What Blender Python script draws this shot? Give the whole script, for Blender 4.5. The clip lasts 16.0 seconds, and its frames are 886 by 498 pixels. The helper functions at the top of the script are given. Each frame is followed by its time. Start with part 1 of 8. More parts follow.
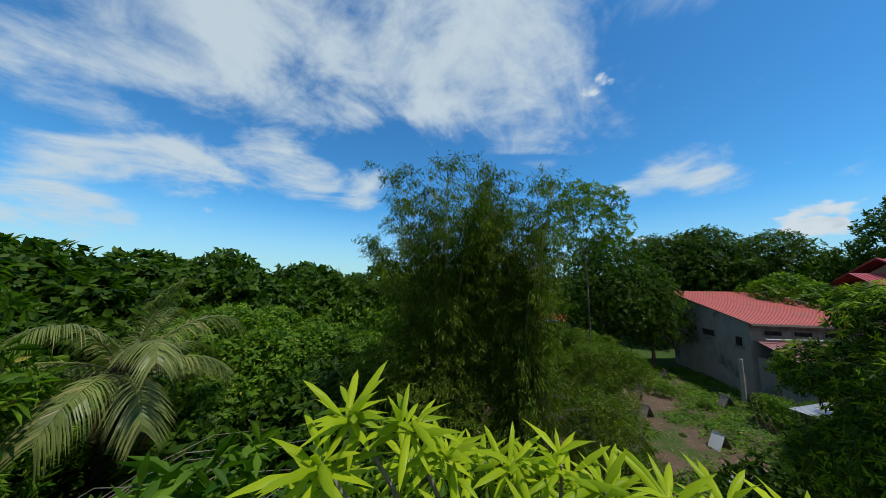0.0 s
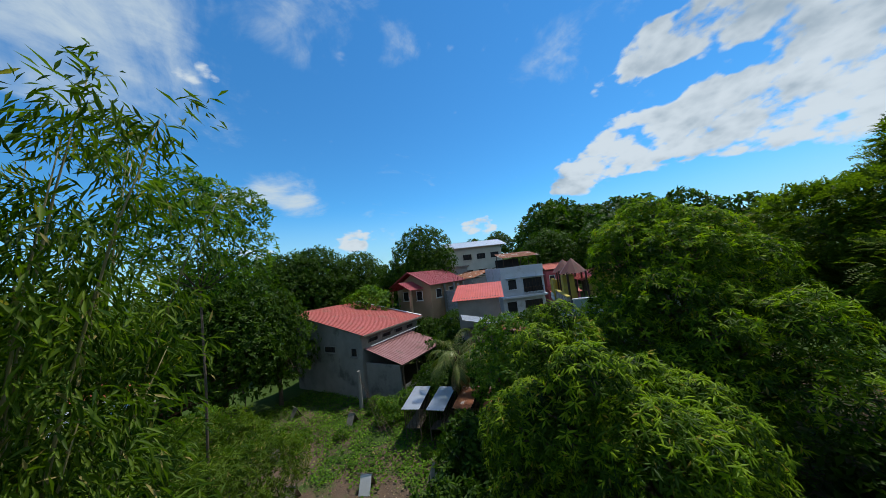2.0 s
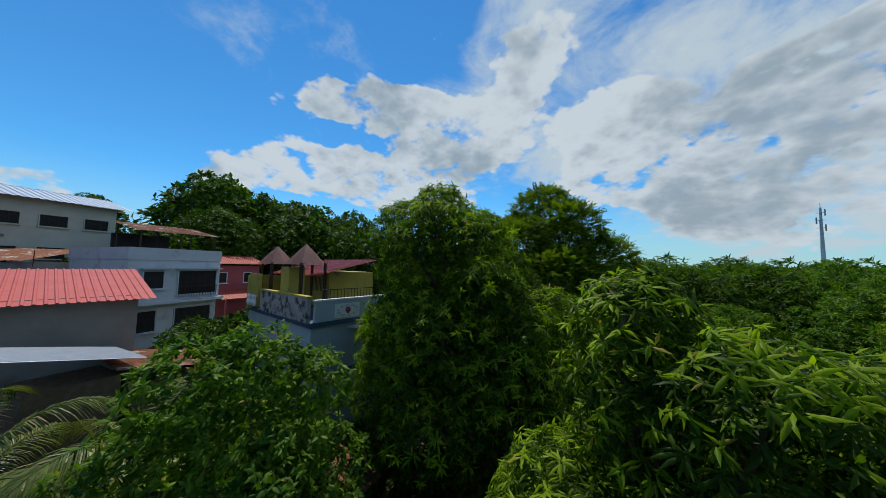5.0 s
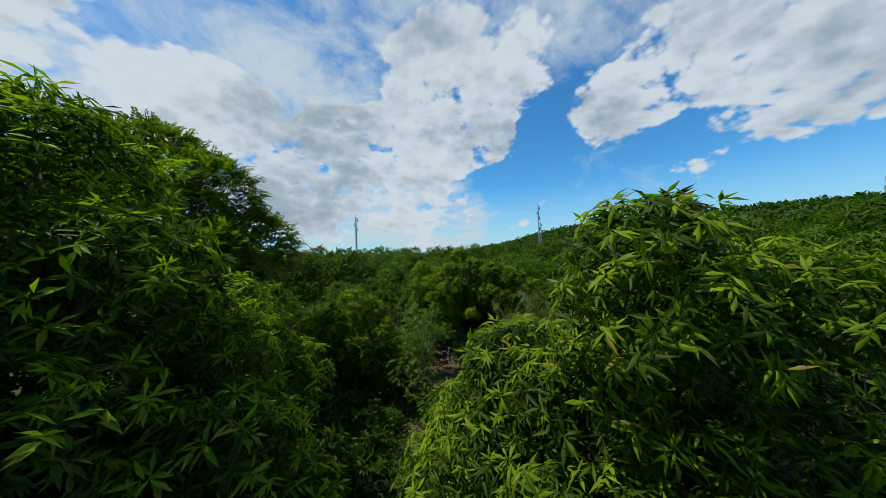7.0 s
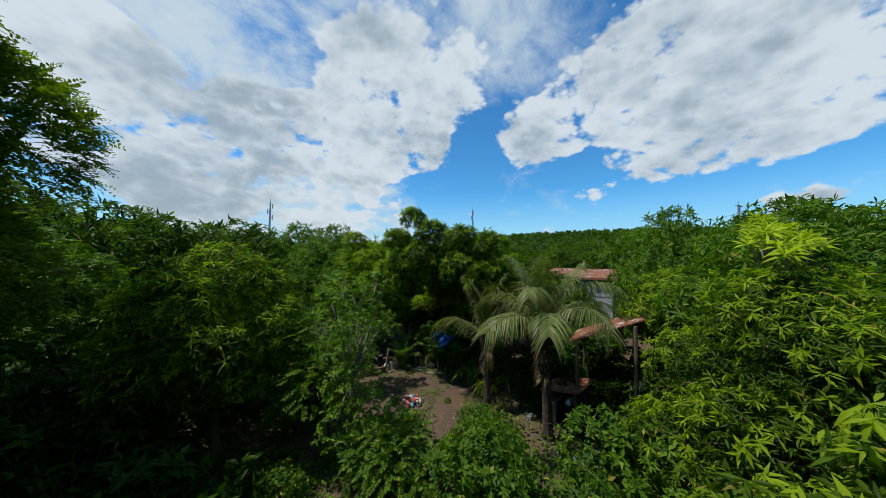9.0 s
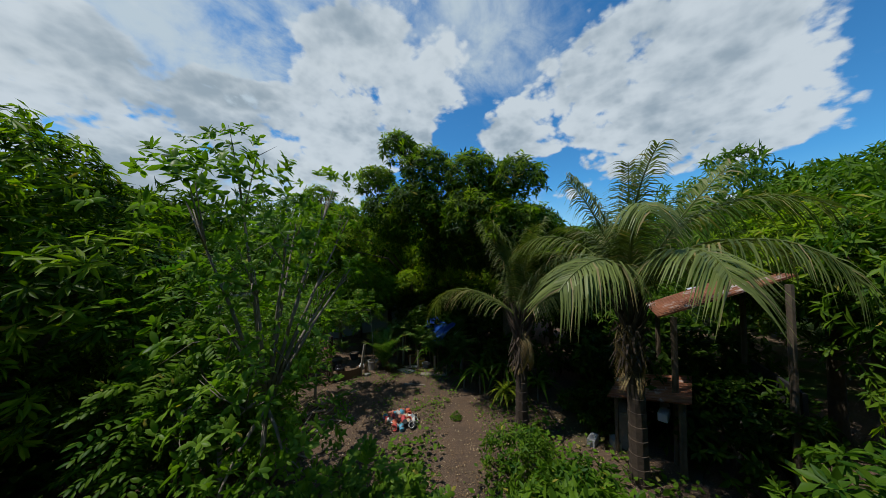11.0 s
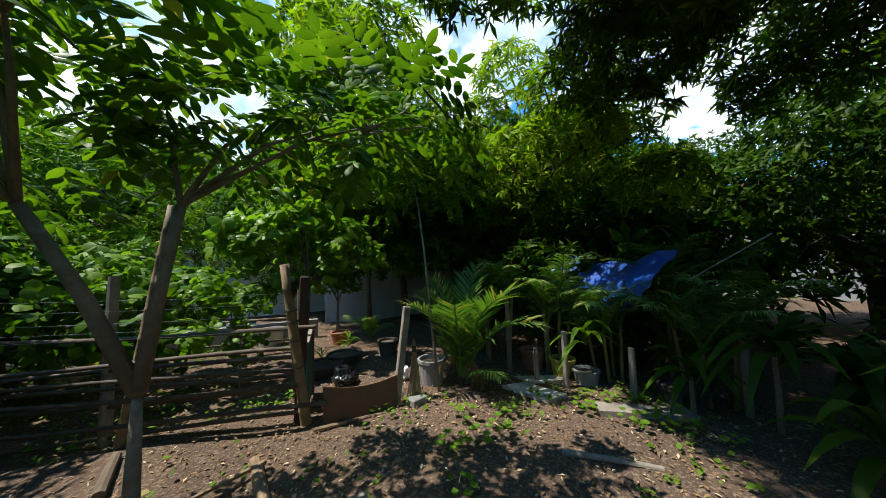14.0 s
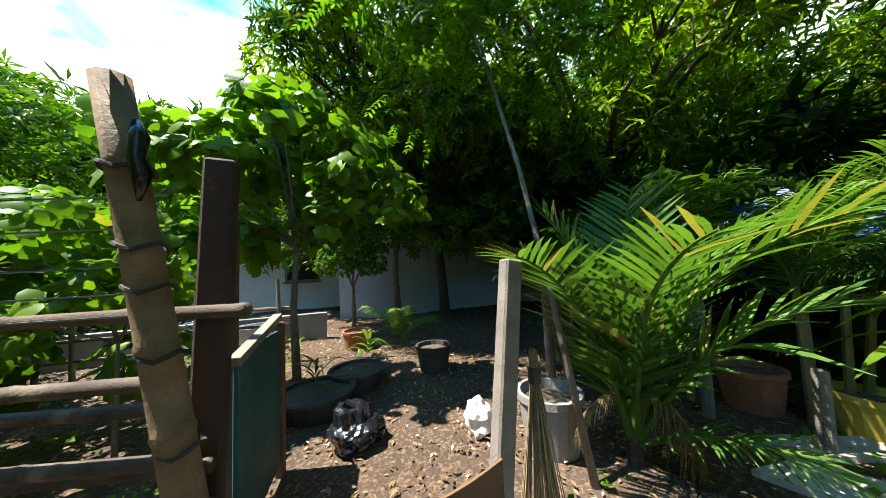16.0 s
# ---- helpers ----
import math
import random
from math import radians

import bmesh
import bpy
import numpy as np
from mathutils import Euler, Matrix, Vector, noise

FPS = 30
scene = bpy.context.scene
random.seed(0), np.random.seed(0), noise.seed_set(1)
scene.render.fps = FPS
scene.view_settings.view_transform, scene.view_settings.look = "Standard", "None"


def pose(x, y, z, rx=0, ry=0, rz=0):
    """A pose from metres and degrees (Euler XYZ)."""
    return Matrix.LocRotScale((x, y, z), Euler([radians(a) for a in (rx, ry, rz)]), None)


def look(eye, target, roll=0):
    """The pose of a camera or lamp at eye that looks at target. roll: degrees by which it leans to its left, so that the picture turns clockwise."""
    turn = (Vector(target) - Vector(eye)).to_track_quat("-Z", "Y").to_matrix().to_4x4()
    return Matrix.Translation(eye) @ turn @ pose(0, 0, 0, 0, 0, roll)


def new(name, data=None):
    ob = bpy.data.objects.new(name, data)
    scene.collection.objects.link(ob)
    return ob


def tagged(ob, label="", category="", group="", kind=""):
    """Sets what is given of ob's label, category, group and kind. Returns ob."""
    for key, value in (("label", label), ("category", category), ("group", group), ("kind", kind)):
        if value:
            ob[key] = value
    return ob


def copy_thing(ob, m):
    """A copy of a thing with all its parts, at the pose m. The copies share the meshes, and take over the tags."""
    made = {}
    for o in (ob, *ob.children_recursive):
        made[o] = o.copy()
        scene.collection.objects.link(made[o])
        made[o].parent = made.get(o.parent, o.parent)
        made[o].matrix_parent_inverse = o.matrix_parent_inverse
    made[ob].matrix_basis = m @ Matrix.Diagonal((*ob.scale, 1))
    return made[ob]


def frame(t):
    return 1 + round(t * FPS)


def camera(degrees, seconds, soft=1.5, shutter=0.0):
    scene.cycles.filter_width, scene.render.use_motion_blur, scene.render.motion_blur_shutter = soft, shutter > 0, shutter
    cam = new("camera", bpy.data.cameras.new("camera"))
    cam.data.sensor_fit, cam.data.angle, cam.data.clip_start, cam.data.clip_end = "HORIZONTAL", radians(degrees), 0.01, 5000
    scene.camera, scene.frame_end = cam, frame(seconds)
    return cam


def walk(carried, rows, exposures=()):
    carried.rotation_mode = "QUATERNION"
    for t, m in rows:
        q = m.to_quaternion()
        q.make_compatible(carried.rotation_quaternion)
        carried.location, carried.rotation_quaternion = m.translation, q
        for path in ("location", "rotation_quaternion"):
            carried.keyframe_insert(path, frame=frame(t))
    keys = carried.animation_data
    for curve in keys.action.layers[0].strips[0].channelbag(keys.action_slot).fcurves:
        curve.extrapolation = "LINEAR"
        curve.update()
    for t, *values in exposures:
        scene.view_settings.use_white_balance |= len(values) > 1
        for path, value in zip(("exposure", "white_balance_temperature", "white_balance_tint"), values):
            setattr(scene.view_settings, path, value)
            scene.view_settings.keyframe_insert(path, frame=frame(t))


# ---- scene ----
cam = camera(115.7, 16.0, soft=0.8)
PATH = [
    (0, (0.426, -6.235, 9.177), (0.049, -4.285, 9.405), 0.7),
    (0.5, (0.55, -4.755, 9.468), (0.49, -2.77, 9.7), 3.3),
    (1, (0.75, -2.702, 9.949), (1.232, -0.776, 10.193), 0.7),
    (1.5, (1.192, -0.878, 10.638), (2.449, 0.662, 10.856), -6.0),
    (2, (1.614, 0.65, 11.039), (3.345, 1.638, 11.208), -6.6),
    (2.5, (3.128, 1.615, 11.051), (4.97, 2.378, 11.216), -1.4),
    (3, (4.85, 2.339, 10.758), (6.738, 2.972, 10.943), 4.6),
    (3.2, (5.584, 2.664, 10.664), (7.498, 3.215, 10.849), 6.2),
    (5.3, (9.698, 6.23, 9.759), (11.094, 4.801, 9.864), 0.3),
    (5.5, (10.184, 6.187, 9.74), (11.397, 4.599, 9.834), 0.2),
    (6, (11.661, 5.946, 9.903), (12.277, 4.044, 9.928), 0.4),
    (6.5, (12.704, 5.202, 9.691), (12.658, 3.202, 9.719), -0.8),
    (7, (13.399, 4.102, 9.25), (12.77, 2.204, 9.308), -1.9),
    (7.5, (13.545, 2.71, 8.612), (12.619, 0.939, 8.697), -1.5),
    (8, (13.288, 0.945, 8.162), (12.312, -0.798, 8.252), 0.2),
    (8.5, (12.827, -0.711, 7.547), (11.824, -2.439, 7.638), 1.1),
    (9, (12.148, -2.488, 6.849), (11.071, -4.171, 6.939), 0.7),
    (9.2, (11.859, -3.19, 6.602), (10.756, -4.857, 6.694), 0.8),
    (11.3, (9.527, -7.948, 4.707), (8.34, -9.555, 4.782), 0.2),
    (11.5, (9.092, -8.698, 4.479), (7.926, -10.321, 4.545), 1.1),
    (12, (8.153, -10.496, 3.913), (7.067, -12.172, 4.02), 2.8),
    (12.5, (7.719, -12.012, 3.364), (6.667, -13.709, 3.484), 1.6),
    (13, (7.291, -13.201, 2.533), (6.316, -14.943, 2.65), -0.2),
    (13.5, (7.05, -14.133, 2.233), (6.124, -15.901, 2.361), -1.3),
    (14, (6.815, -15.086, 1.901), (5.932, -16.876, 2.026), -1.6),
    (14.5, (6.614, -15.919, 1.691), (5.807, -17.745, 1.811), -1.8),
    (15, (6.531, -16.609, 1.593), (5.773, -18.455, 1.722), -2.5),
    (15.5, (6.474, -17.208, 1.458), (5.723, -19.057, 1.583), -2.7),
    (16, (6.382, -17.764, 1.304), (5.641, -19.617, 1.437), -2.5),
]
EXPOSURES = [(0, -0.05), (3, 0.0), (5.3, -0.2), (7.5, -0.05), (9, 0.0), (11.5, -0.2), (12.5, 0.05), (13.2, 0.35), (13.6, 0.75), (14, 1.0), (14.5, 1.7), (15, 1.95), (16, 2.0)]
walk(cam, [(t, look(eye, target, roll)) for t, eye, target, roll in PATH], EXPOSURES)

# ---- light ----
SUN_AZ, SUN_EL = 110.0, 64.0
world = bpy.data.worlds.new("sky")
scene.world = world
world.use_nodes = True
wn = world.node_tree.nodes
wl = world.node_tree.links
wn.clear()


def wnode(kind, **props):
    n = wn.new(kind)
    for k, v in props.items():
        if k == "operation":
            n.operation = v
        elif k == "sky_type":
            n.sky_type = v
    return n


def wmath(op, a, b=None, c=None):
    n = wn.new("ShaderNodeMath")
    n.operation = op
    for i, v in enumerate((a, b, c)):
        if v is None:
            continue
        if isinstance(v, (int, float)):
            n.inputs[i].default_value = v
        else:
            wl.new(v, n.inputs[i])
    return n.outputs[0]


sky = wn.new("ShaderNodeTexSky")
sky.sky_type = "NISHITA"
sky.sun_disc = False
sky.sun_elevation = radians(SUN_EL)
sky.sun_rotation = radians(SUN_AZ)
sky.air_density, sky.dust_density, sky.ozone_density = 1.0, 0.0, 2.0
tc = wn.new("ShaderNodeTexCoord")
sep = wn.new("ShaderNodeSeparateXYZ")
wl.new(tc.outputs["Generated"], sep.inputs[0])
dx, dy, dz = sep.outputs
# a flat layer for the high veil, the direction itself for heaped clouds
low = wmath("ADD", wmath("MAXIMUM", dz, 0.0), 0.16)
comb = wn.new("ShaderNodeCombineXYZ")
wl.new(wmath("DIVIDE", dx, low), comb.inputs[0])
wl.new(wmath("DIVIDE", dy, low), comb.inputs[1])
flat = wn.new("ShaderNodeVectorMath")
flat.operation = "MULTIPLY"
flat.inputs[1].default_value = (1, 1, 1.75)
wl.new(tc.outputs["Generated"], flat.inputs[0])
flatn = wn.new("ShaderNodeVectorMath")
flatn.operation = "NORMALIZE"
wl.new(flat.outputs[0], flatn.inputs[0])


def wnoise(vec, scale, detail, rough, dist=0.0):
    n = wn.new("ShaderNodeTexNoise")
    n.inputs["Scale"].default_value = scale
    n.inputs["Detail"].default_value = detail
    n.inputs["Roughness"].default_value = rough
    n.inputs["Distortion"].default_value = dist
    wl.new(vec, n.inputs["Vector"])
    return n.outputs["Fac"]


def wrange(v, a, b, c=0.0, d=1.0):
    n = wn.new("ShaderNodeMapRange")
    n.interpolation_type = "SMOOTHSTEP"
    for i, x in zip((1, 2, 3, 4), (a, b, c, d)):
        n.inputs[i].default_value = x
    wl.new(v, n.inputs[0])
    return n.outputs[0]


def blobs(rows):
    """Sum of soft cloud masses; rows of compass bearing, height, radius (degrees) and weight."""
    total = None
    for az, el, rad, wt in rows:
        d = Vector((math.sin(radians(az)) * math.cos(radians(el)), math.cos(radians(az)) * math.cos(radians(el)), 1.75 * math.sin(radians(el)))).normalized()
        n = wn.new("ShaderNodeVectorMath")
        n.operation = "DOT_PRODUCT"
        wl.new(flatn.outputs[0], n.inputs[0])
        n.inputs[1].default_value = d
        m = wrange(n.outputs["Value"], math.cos(radians(rad)), 1.0, 0.0, wt)
        total = m if total is None else wmath("ADD", total, m)
    return total


HEAPS = [
    (98.6, 29.4, 6, 0.7),
    (106.9, 29.4, 7, 0.8),
    (115.3, 27.3, 9, 0.95),
    (122.2, 25.6, 10, 1.0),
    (127.0, 23.2, 11, 1.0),
    (86.7, 14.5, 7, 0.75),
    (97.7, 17.4, 9, 0.95),
    (108.7, 15.8, 10, 1.0),
    (117.4, 13.4, 11, 1.0),
    (124.1, 15.1, 11, 1.0),
    (107.7, 21.2, 5, 0.6),
    (114.7, 19.9, 5, 0.6),
    (42.9, 6.6, 3.5, 0.75),
    (68.3, 8.3, 5, 0.85),
    (42.3, 8.5, 5, 0.85),
    (19.2, 33.6, 3.2, 0.45),
    (25.9, 7.2, 4, 0.7),
    (103.0, 29.3, 5, 0.85),
    (111.8, 31.3, 5, 0.7),
    (117.5, 28.9, 7.1, 0.85),
    (127.0, 28.7, 9.4, 1.0),
    (143.2, 35.3, 8.3, 1.0),
    (97.6, 16.5, 9.4, 0.9),
    (106.5, 16.9, 9.4, 1.0),
    (117.9, 16.0, 9.4, 0.9),
    (91.3, 16.0, 7.1, 0.7),
    (86.4, 13.0, 5, 0.7),
    (138.5, 24.8, 10.6, 1.0),
    (156.1, 25.3, 10.6, 1.0),
    (153.7, 15.1, 10.6, 0.9),
    (166.5, 14.2, 11.8, 1.0),
    (178.2, 22.4, 10.6, 0.95),
    (175.4, 7.3, 10.6, 0.9),
    (-174.6, 22.0, 10.6, 1.0),
    (-175.6, 11.7, 10.6, 0.95),
    (-169.1, 10.5, 10.6, 0.9),
    (-164.4, 21.7, 15.3, 1.05),
    (-159.5, 24.5, 14.2, 1.0),
    (-163.5, 10.7, 10.6, 0.8),
    (-164.3, 2.2, 7.1, 0.8),
    (125.6, 38.4, 4, 0.6),
    (160.8, 24.1, 9.4, 0.9),
    (158.9, 17.4, 10.6, 0.95),
    (164.7, 15.2, 10.6, 1.0),
    (169.7, 9.1, 9.4, 0.95),
    (175.3, 24.7, 5, 0.6),
    (-178.1, 22.2, 9.4, 0.9),
    (-175.9, 13.2, 10.6, 1.0),
    (-168.0, 7.7, 8.3, 0.9),
    (-164.6, 34.3, 9.4, 0.85),
    (-153.1, 33.8, 14.2, 1.1),
    (-159.8, 24.1, 10.6, 1.0),
    (-151.6, 21.6, 7.1, 0.7),
    (-141.0, 10.8, 4, 0.85),
    (-153.7, 7.2, 4, 0.8),
    (-146.7, 6.2, 4, 0.7),
    (-127.6, 23.7, 10.6, 0.95),
    (-118.7, 27.6, 13.0, 1.05),
    (-108.0, 29.4, 14.2, 1.05),
    (-99.2, 29.3, 14.2, 1.0),
    (-108.3, 17.6, 10.6, 0.9),
    (-99.0, 18.3, 10.6, 0.9),
    (-93.4, 18.3, 8.3, 0.8),
    (-118.0, 12.3, 5, 0.55),
    (-95.9, 7.9, 5, 0.8),
    (-90.1, 22.9, 5, 0.5),
    (-125.7, 6.6, 2.5, 0.6),
]
VEILS = [
    (148.8, 28.5, 24, 1.2),
    (165.1, 36.4, 16, 1.0),
    (-50.5, 37.3, 20, 0.8),
    (-33.4, 37.2, 16, 0.95),
    (-9.4, 39.6, 14, 1.05),
    (3.1, 44.9, 14, 0.9),
    (-56.7, 16.4, 10, 0.95),
    (-42.0, 19.2, 10, 1.0),
    (-30.0, 18.0, 9, 0.9),
    (-65.5, 13.6, 6, 0.8),
    (-66.9, 7.8, 9, 1.0),
    (-68.8, 21.4, 10, 0.7),
    (31.6, 17.8, 6, 0.6),
    (12.4, 29.8, 14, 0.8),
    (41.4, 43.8, 12, 0.7),
    (26.2, 17.6, 6, 0.55),
    (34.6, 15.0, 5, 0.55),
    (-173.7, 11.4, 16, 1.1),
    (-163.6, 9.4, 16, 1.2),
    (175.4, 6.4, 12, 1.2),
    (-161.9, 2.4, 12, 1.2),
    (167.8, 10.5, 14, 1.0),
    (-172.0, 8.5, 12, 1.0),
    (156.2, 39.6, 18, 1.0),
    (176.2, 35.4, 16, 0.9),
    (177.1, 35.7, 20, 1.0),
    (-146.1, 43.1, 20, 1.0),
    (163.9, 31.3, 16, 0.9),
    (-118.6, 38.9, 16, 0.8),
]
def moved(v, off):
    n = wn.new("ShaderNodeVectorMath")
    n.operation = "ADD"
    wl.new(v, n.inputs[0])
    n.inputs[1].default_value = off
    return n.outputs[0]


def billow(vec, scale):
    n = wn.new("ShaderNodeTexVoronoi")
    n.feature = "SMOOTH_F1"
    n.inputs["Scale"].default_value, n.inputs["Detail"].default_value = scale, 2.0
    n.inputs["Roughness"].default_value, n.inputs["Smoothness"].default_value = 0.55, 0.35
    wl.new(vec, n.inputs["Vector"])
    return n.outputs["Distance"]


heap_sum = wmath("MINIMUM", blobs(HEAPS), 1.15)


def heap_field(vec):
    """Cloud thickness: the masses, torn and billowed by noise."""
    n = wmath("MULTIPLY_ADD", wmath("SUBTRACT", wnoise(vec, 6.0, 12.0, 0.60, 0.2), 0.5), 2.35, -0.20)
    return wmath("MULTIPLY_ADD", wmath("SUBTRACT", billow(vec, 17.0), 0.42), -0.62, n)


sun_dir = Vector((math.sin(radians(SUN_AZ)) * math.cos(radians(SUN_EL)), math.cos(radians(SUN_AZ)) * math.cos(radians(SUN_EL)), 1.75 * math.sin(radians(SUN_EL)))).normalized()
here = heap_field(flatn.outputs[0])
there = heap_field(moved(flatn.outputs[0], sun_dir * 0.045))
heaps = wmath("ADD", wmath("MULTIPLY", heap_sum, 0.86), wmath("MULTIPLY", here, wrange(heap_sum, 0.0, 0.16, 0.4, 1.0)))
heap_mask = wrange(heaps, -0.04, 0.30, 0.0, 0.97)
veil_noise = wnoise(comb.outputs[0], 1.5, 10.0, 0.60, 0.9)
streaks = wnoise(flatn.outputs[0], 9.0, 8.0, 0.62, 0.6)
veils = wmath("ADD", wmath("MULTIPLY", wmath("MINIMUM", blobs(VEILS), 1.1), 0.78), wmath("ADD", wmath("MULTIPLY", wmath("SUBTRACT", veil_noise, 0.5), 2.6), wmath("MULTIPLY", wmath("SUBTRACT", streaks, 0.5), 1.0)))
veil_mask = wrange(veils, 0.25, 1.15, 0.0, 0.93)
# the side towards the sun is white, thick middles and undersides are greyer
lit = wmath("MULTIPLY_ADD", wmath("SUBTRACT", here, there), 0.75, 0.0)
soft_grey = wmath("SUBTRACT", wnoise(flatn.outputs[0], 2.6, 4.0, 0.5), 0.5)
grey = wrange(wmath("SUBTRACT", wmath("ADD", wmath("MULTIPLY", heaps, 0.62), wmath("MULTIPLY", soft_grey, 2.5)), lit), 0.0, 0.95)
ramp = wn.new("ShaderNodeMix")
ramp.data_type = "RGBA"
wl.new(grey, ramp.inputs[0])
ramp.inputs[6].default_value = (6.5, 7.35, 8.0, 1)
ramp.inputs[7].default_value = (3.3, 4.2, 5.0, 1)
hue = wn.new("ShaderNodeHueSaturation")
hue.inputs["Saturation"].default_value = 1.12
hue.inputs["Value"].default_value = 1.0
wl.new(sky.outputs[0], hue.inputs["Color"])
mix1 = wn.new("ShaderNodeMix")
mix1.data_type = "RGBA"
wl.new(veil_mask, mix1.inputs[0])
tint = wn.new("ShaderNodeMix")
tint.data_type, tint.blend_type = "RGBA", "MULTIPLY"
tint.inputs[0].default_value = 1.0
tint.inputs[7].default_value = (0.58, 1.32, 1.62, 1)
wl.new(hue.outputs[0], tint.inputs[6])
haze = wn.new("ShaderNodeMix")
haze.data_type = "RGBA"
wl.new(wrange(dz, 0.26, 0.0, 0.0, 0.72), haze.inputs[0])
wl.new(tint.outputs[2], haze.inputs[6])
haze.inputs[7].default_value = (4.3, 6.2, 7.3, 1)
wl.new(haze.outputs[2], mix1.inputs[6])
mix1.inputs[7].default_value = (5.7, 6.8, 7.5, 1)
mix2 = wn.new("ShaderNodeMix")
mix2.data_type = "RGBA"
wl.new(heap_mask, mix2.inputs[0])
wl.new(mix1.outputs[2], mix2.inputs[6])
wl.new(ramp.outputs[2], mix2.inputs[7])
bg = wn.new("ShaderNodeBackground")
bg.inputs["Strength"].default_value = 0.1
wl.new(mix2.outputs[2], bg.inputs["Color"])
wout = wn.new("ShaderNodeOutputWorld")
wl.new(bg.outputs[0], wout.inputs[0])

sun_data = bpy.data.lights.new("sun", "SUN")
sun_data.energy, sun_data.angle, sun_data.color = 4.0, radians(0.6), (1.0, 0.96, 0.88)
sun = new("sun", sun_data)
sun_from = Vector((math.sin(radians(SUN_AZ)) * math.cos(radians(SUN_EL)), math.cos(radians(SUN_AZ)) * math.cos(radians(SUN_EL)), math.sin(radians(SUN_EL))))
sun.matrix_world = look(sun_from * 200, (0, 0, 0))


# ---- materials ----
def mat(name, col, rough=0.8, col2=None, scale=6.0, metal=0.0, bump=0.2, fine=60.0, spec=0.4, stain=None, stain_scale=1.2, stain_at=0.55):
    """A surface with coarse and fine variation, optional stains of another colour, and relief."""
    m = bpy.data.materials.new(name)
    m.use_nodes = True
    nt = m.node_tree
    b = nt.nodes["Principled BSDF"]
    b.inputs["Roughness"].default_value, b.inputs["Metallic"].default_value = rough, metal
    b.inputs["Specular IOR Level"].default_value = spec
    co = nt.nodes.new("ShaderNodeTexCoord")
    info = nt.nodes.new("ShaderNodeObjectInfo")

    def noise_node(s, det=5.0):
        n = nt.nodes.new("ShaderNodeTexNoise")
        n.inputs["Scale"].default_value, n.inputs["Detail"].default_value, n.inputs["Roughness"].default_value = s, det, 0.62
        nt.links.new(co.outputs["Object"], n.inputs["Vector"])
        return n.outputs["Fac"]

    def blend(fac, a, c):
        n = nt.nodes.new("ShaderNodeMix")
        n.data_type = "RGBA"
        nt.links.new(fac, n.inputs[0])
        for sock, v in ((6, a), (7, c)):
            if isinstance(v, tuple):
                n.inputs[sock].default_value = (*v, 1)
            else:
                nt.links.new(v, n.inputs[sock])
        return n.outputs[2]

    def rng(v, lo, hi, to0=0.0, to1=1.0):
        n = nt.nodes.new("ShaderNodeMapRange")
        for i, x in zip((1, 2, 3, 4), (lo, hi, to0, to1)):
            n.inputs[i].default_value = x
        nt.links.new(v, n.inputs[0])
        return n.outputs[0]

    col2 = col2 or tuple(c * 0.72 for c in col)
    coarse, grain = noise_node(scale), noise_node(fine)
    c = blend(rng(coarse, 0.32, 0.68), col, col2)
    c = blend(rng(grain, 0.35, 0.75, 0.0, 0.35), c, tuple(x * 0.55 for x in col))
    if stain:
        c = blend(rng(noise_node(stain_scale, 8.0), stain_at, stain_at + 0.1), c, stain)
    hsv = nt.nodes.new("ShaderNodeHueSaturation")
    nt.links.new(rng(info.outputs["Random"], 0, 1, 0.88, 1.12), hsv.inputs["Value"])
    nt.links.new(c, hsv.inputs["Color"])
    nt.links.new(hsv.outputs[0], b.inputs["Base Color"])
    nt.links.new(rng(coarse, 0.2, 0.8, max(rough - 0.12, 0.05), min(rough + 0.12, 1.0)), b.inputs["Roughness"])
    bm_ = nt.nodes.new("ShaderNodeBump")
    bm_.inputs["Strength"].default_value, bm_.inputs["Distance"].default_value = bump, 0.02
    nt.links.new(grain, bm_.inputs["Height"])
    nt.links.new(bm_.outputs[0], b.inputs["Normal"])
    return m


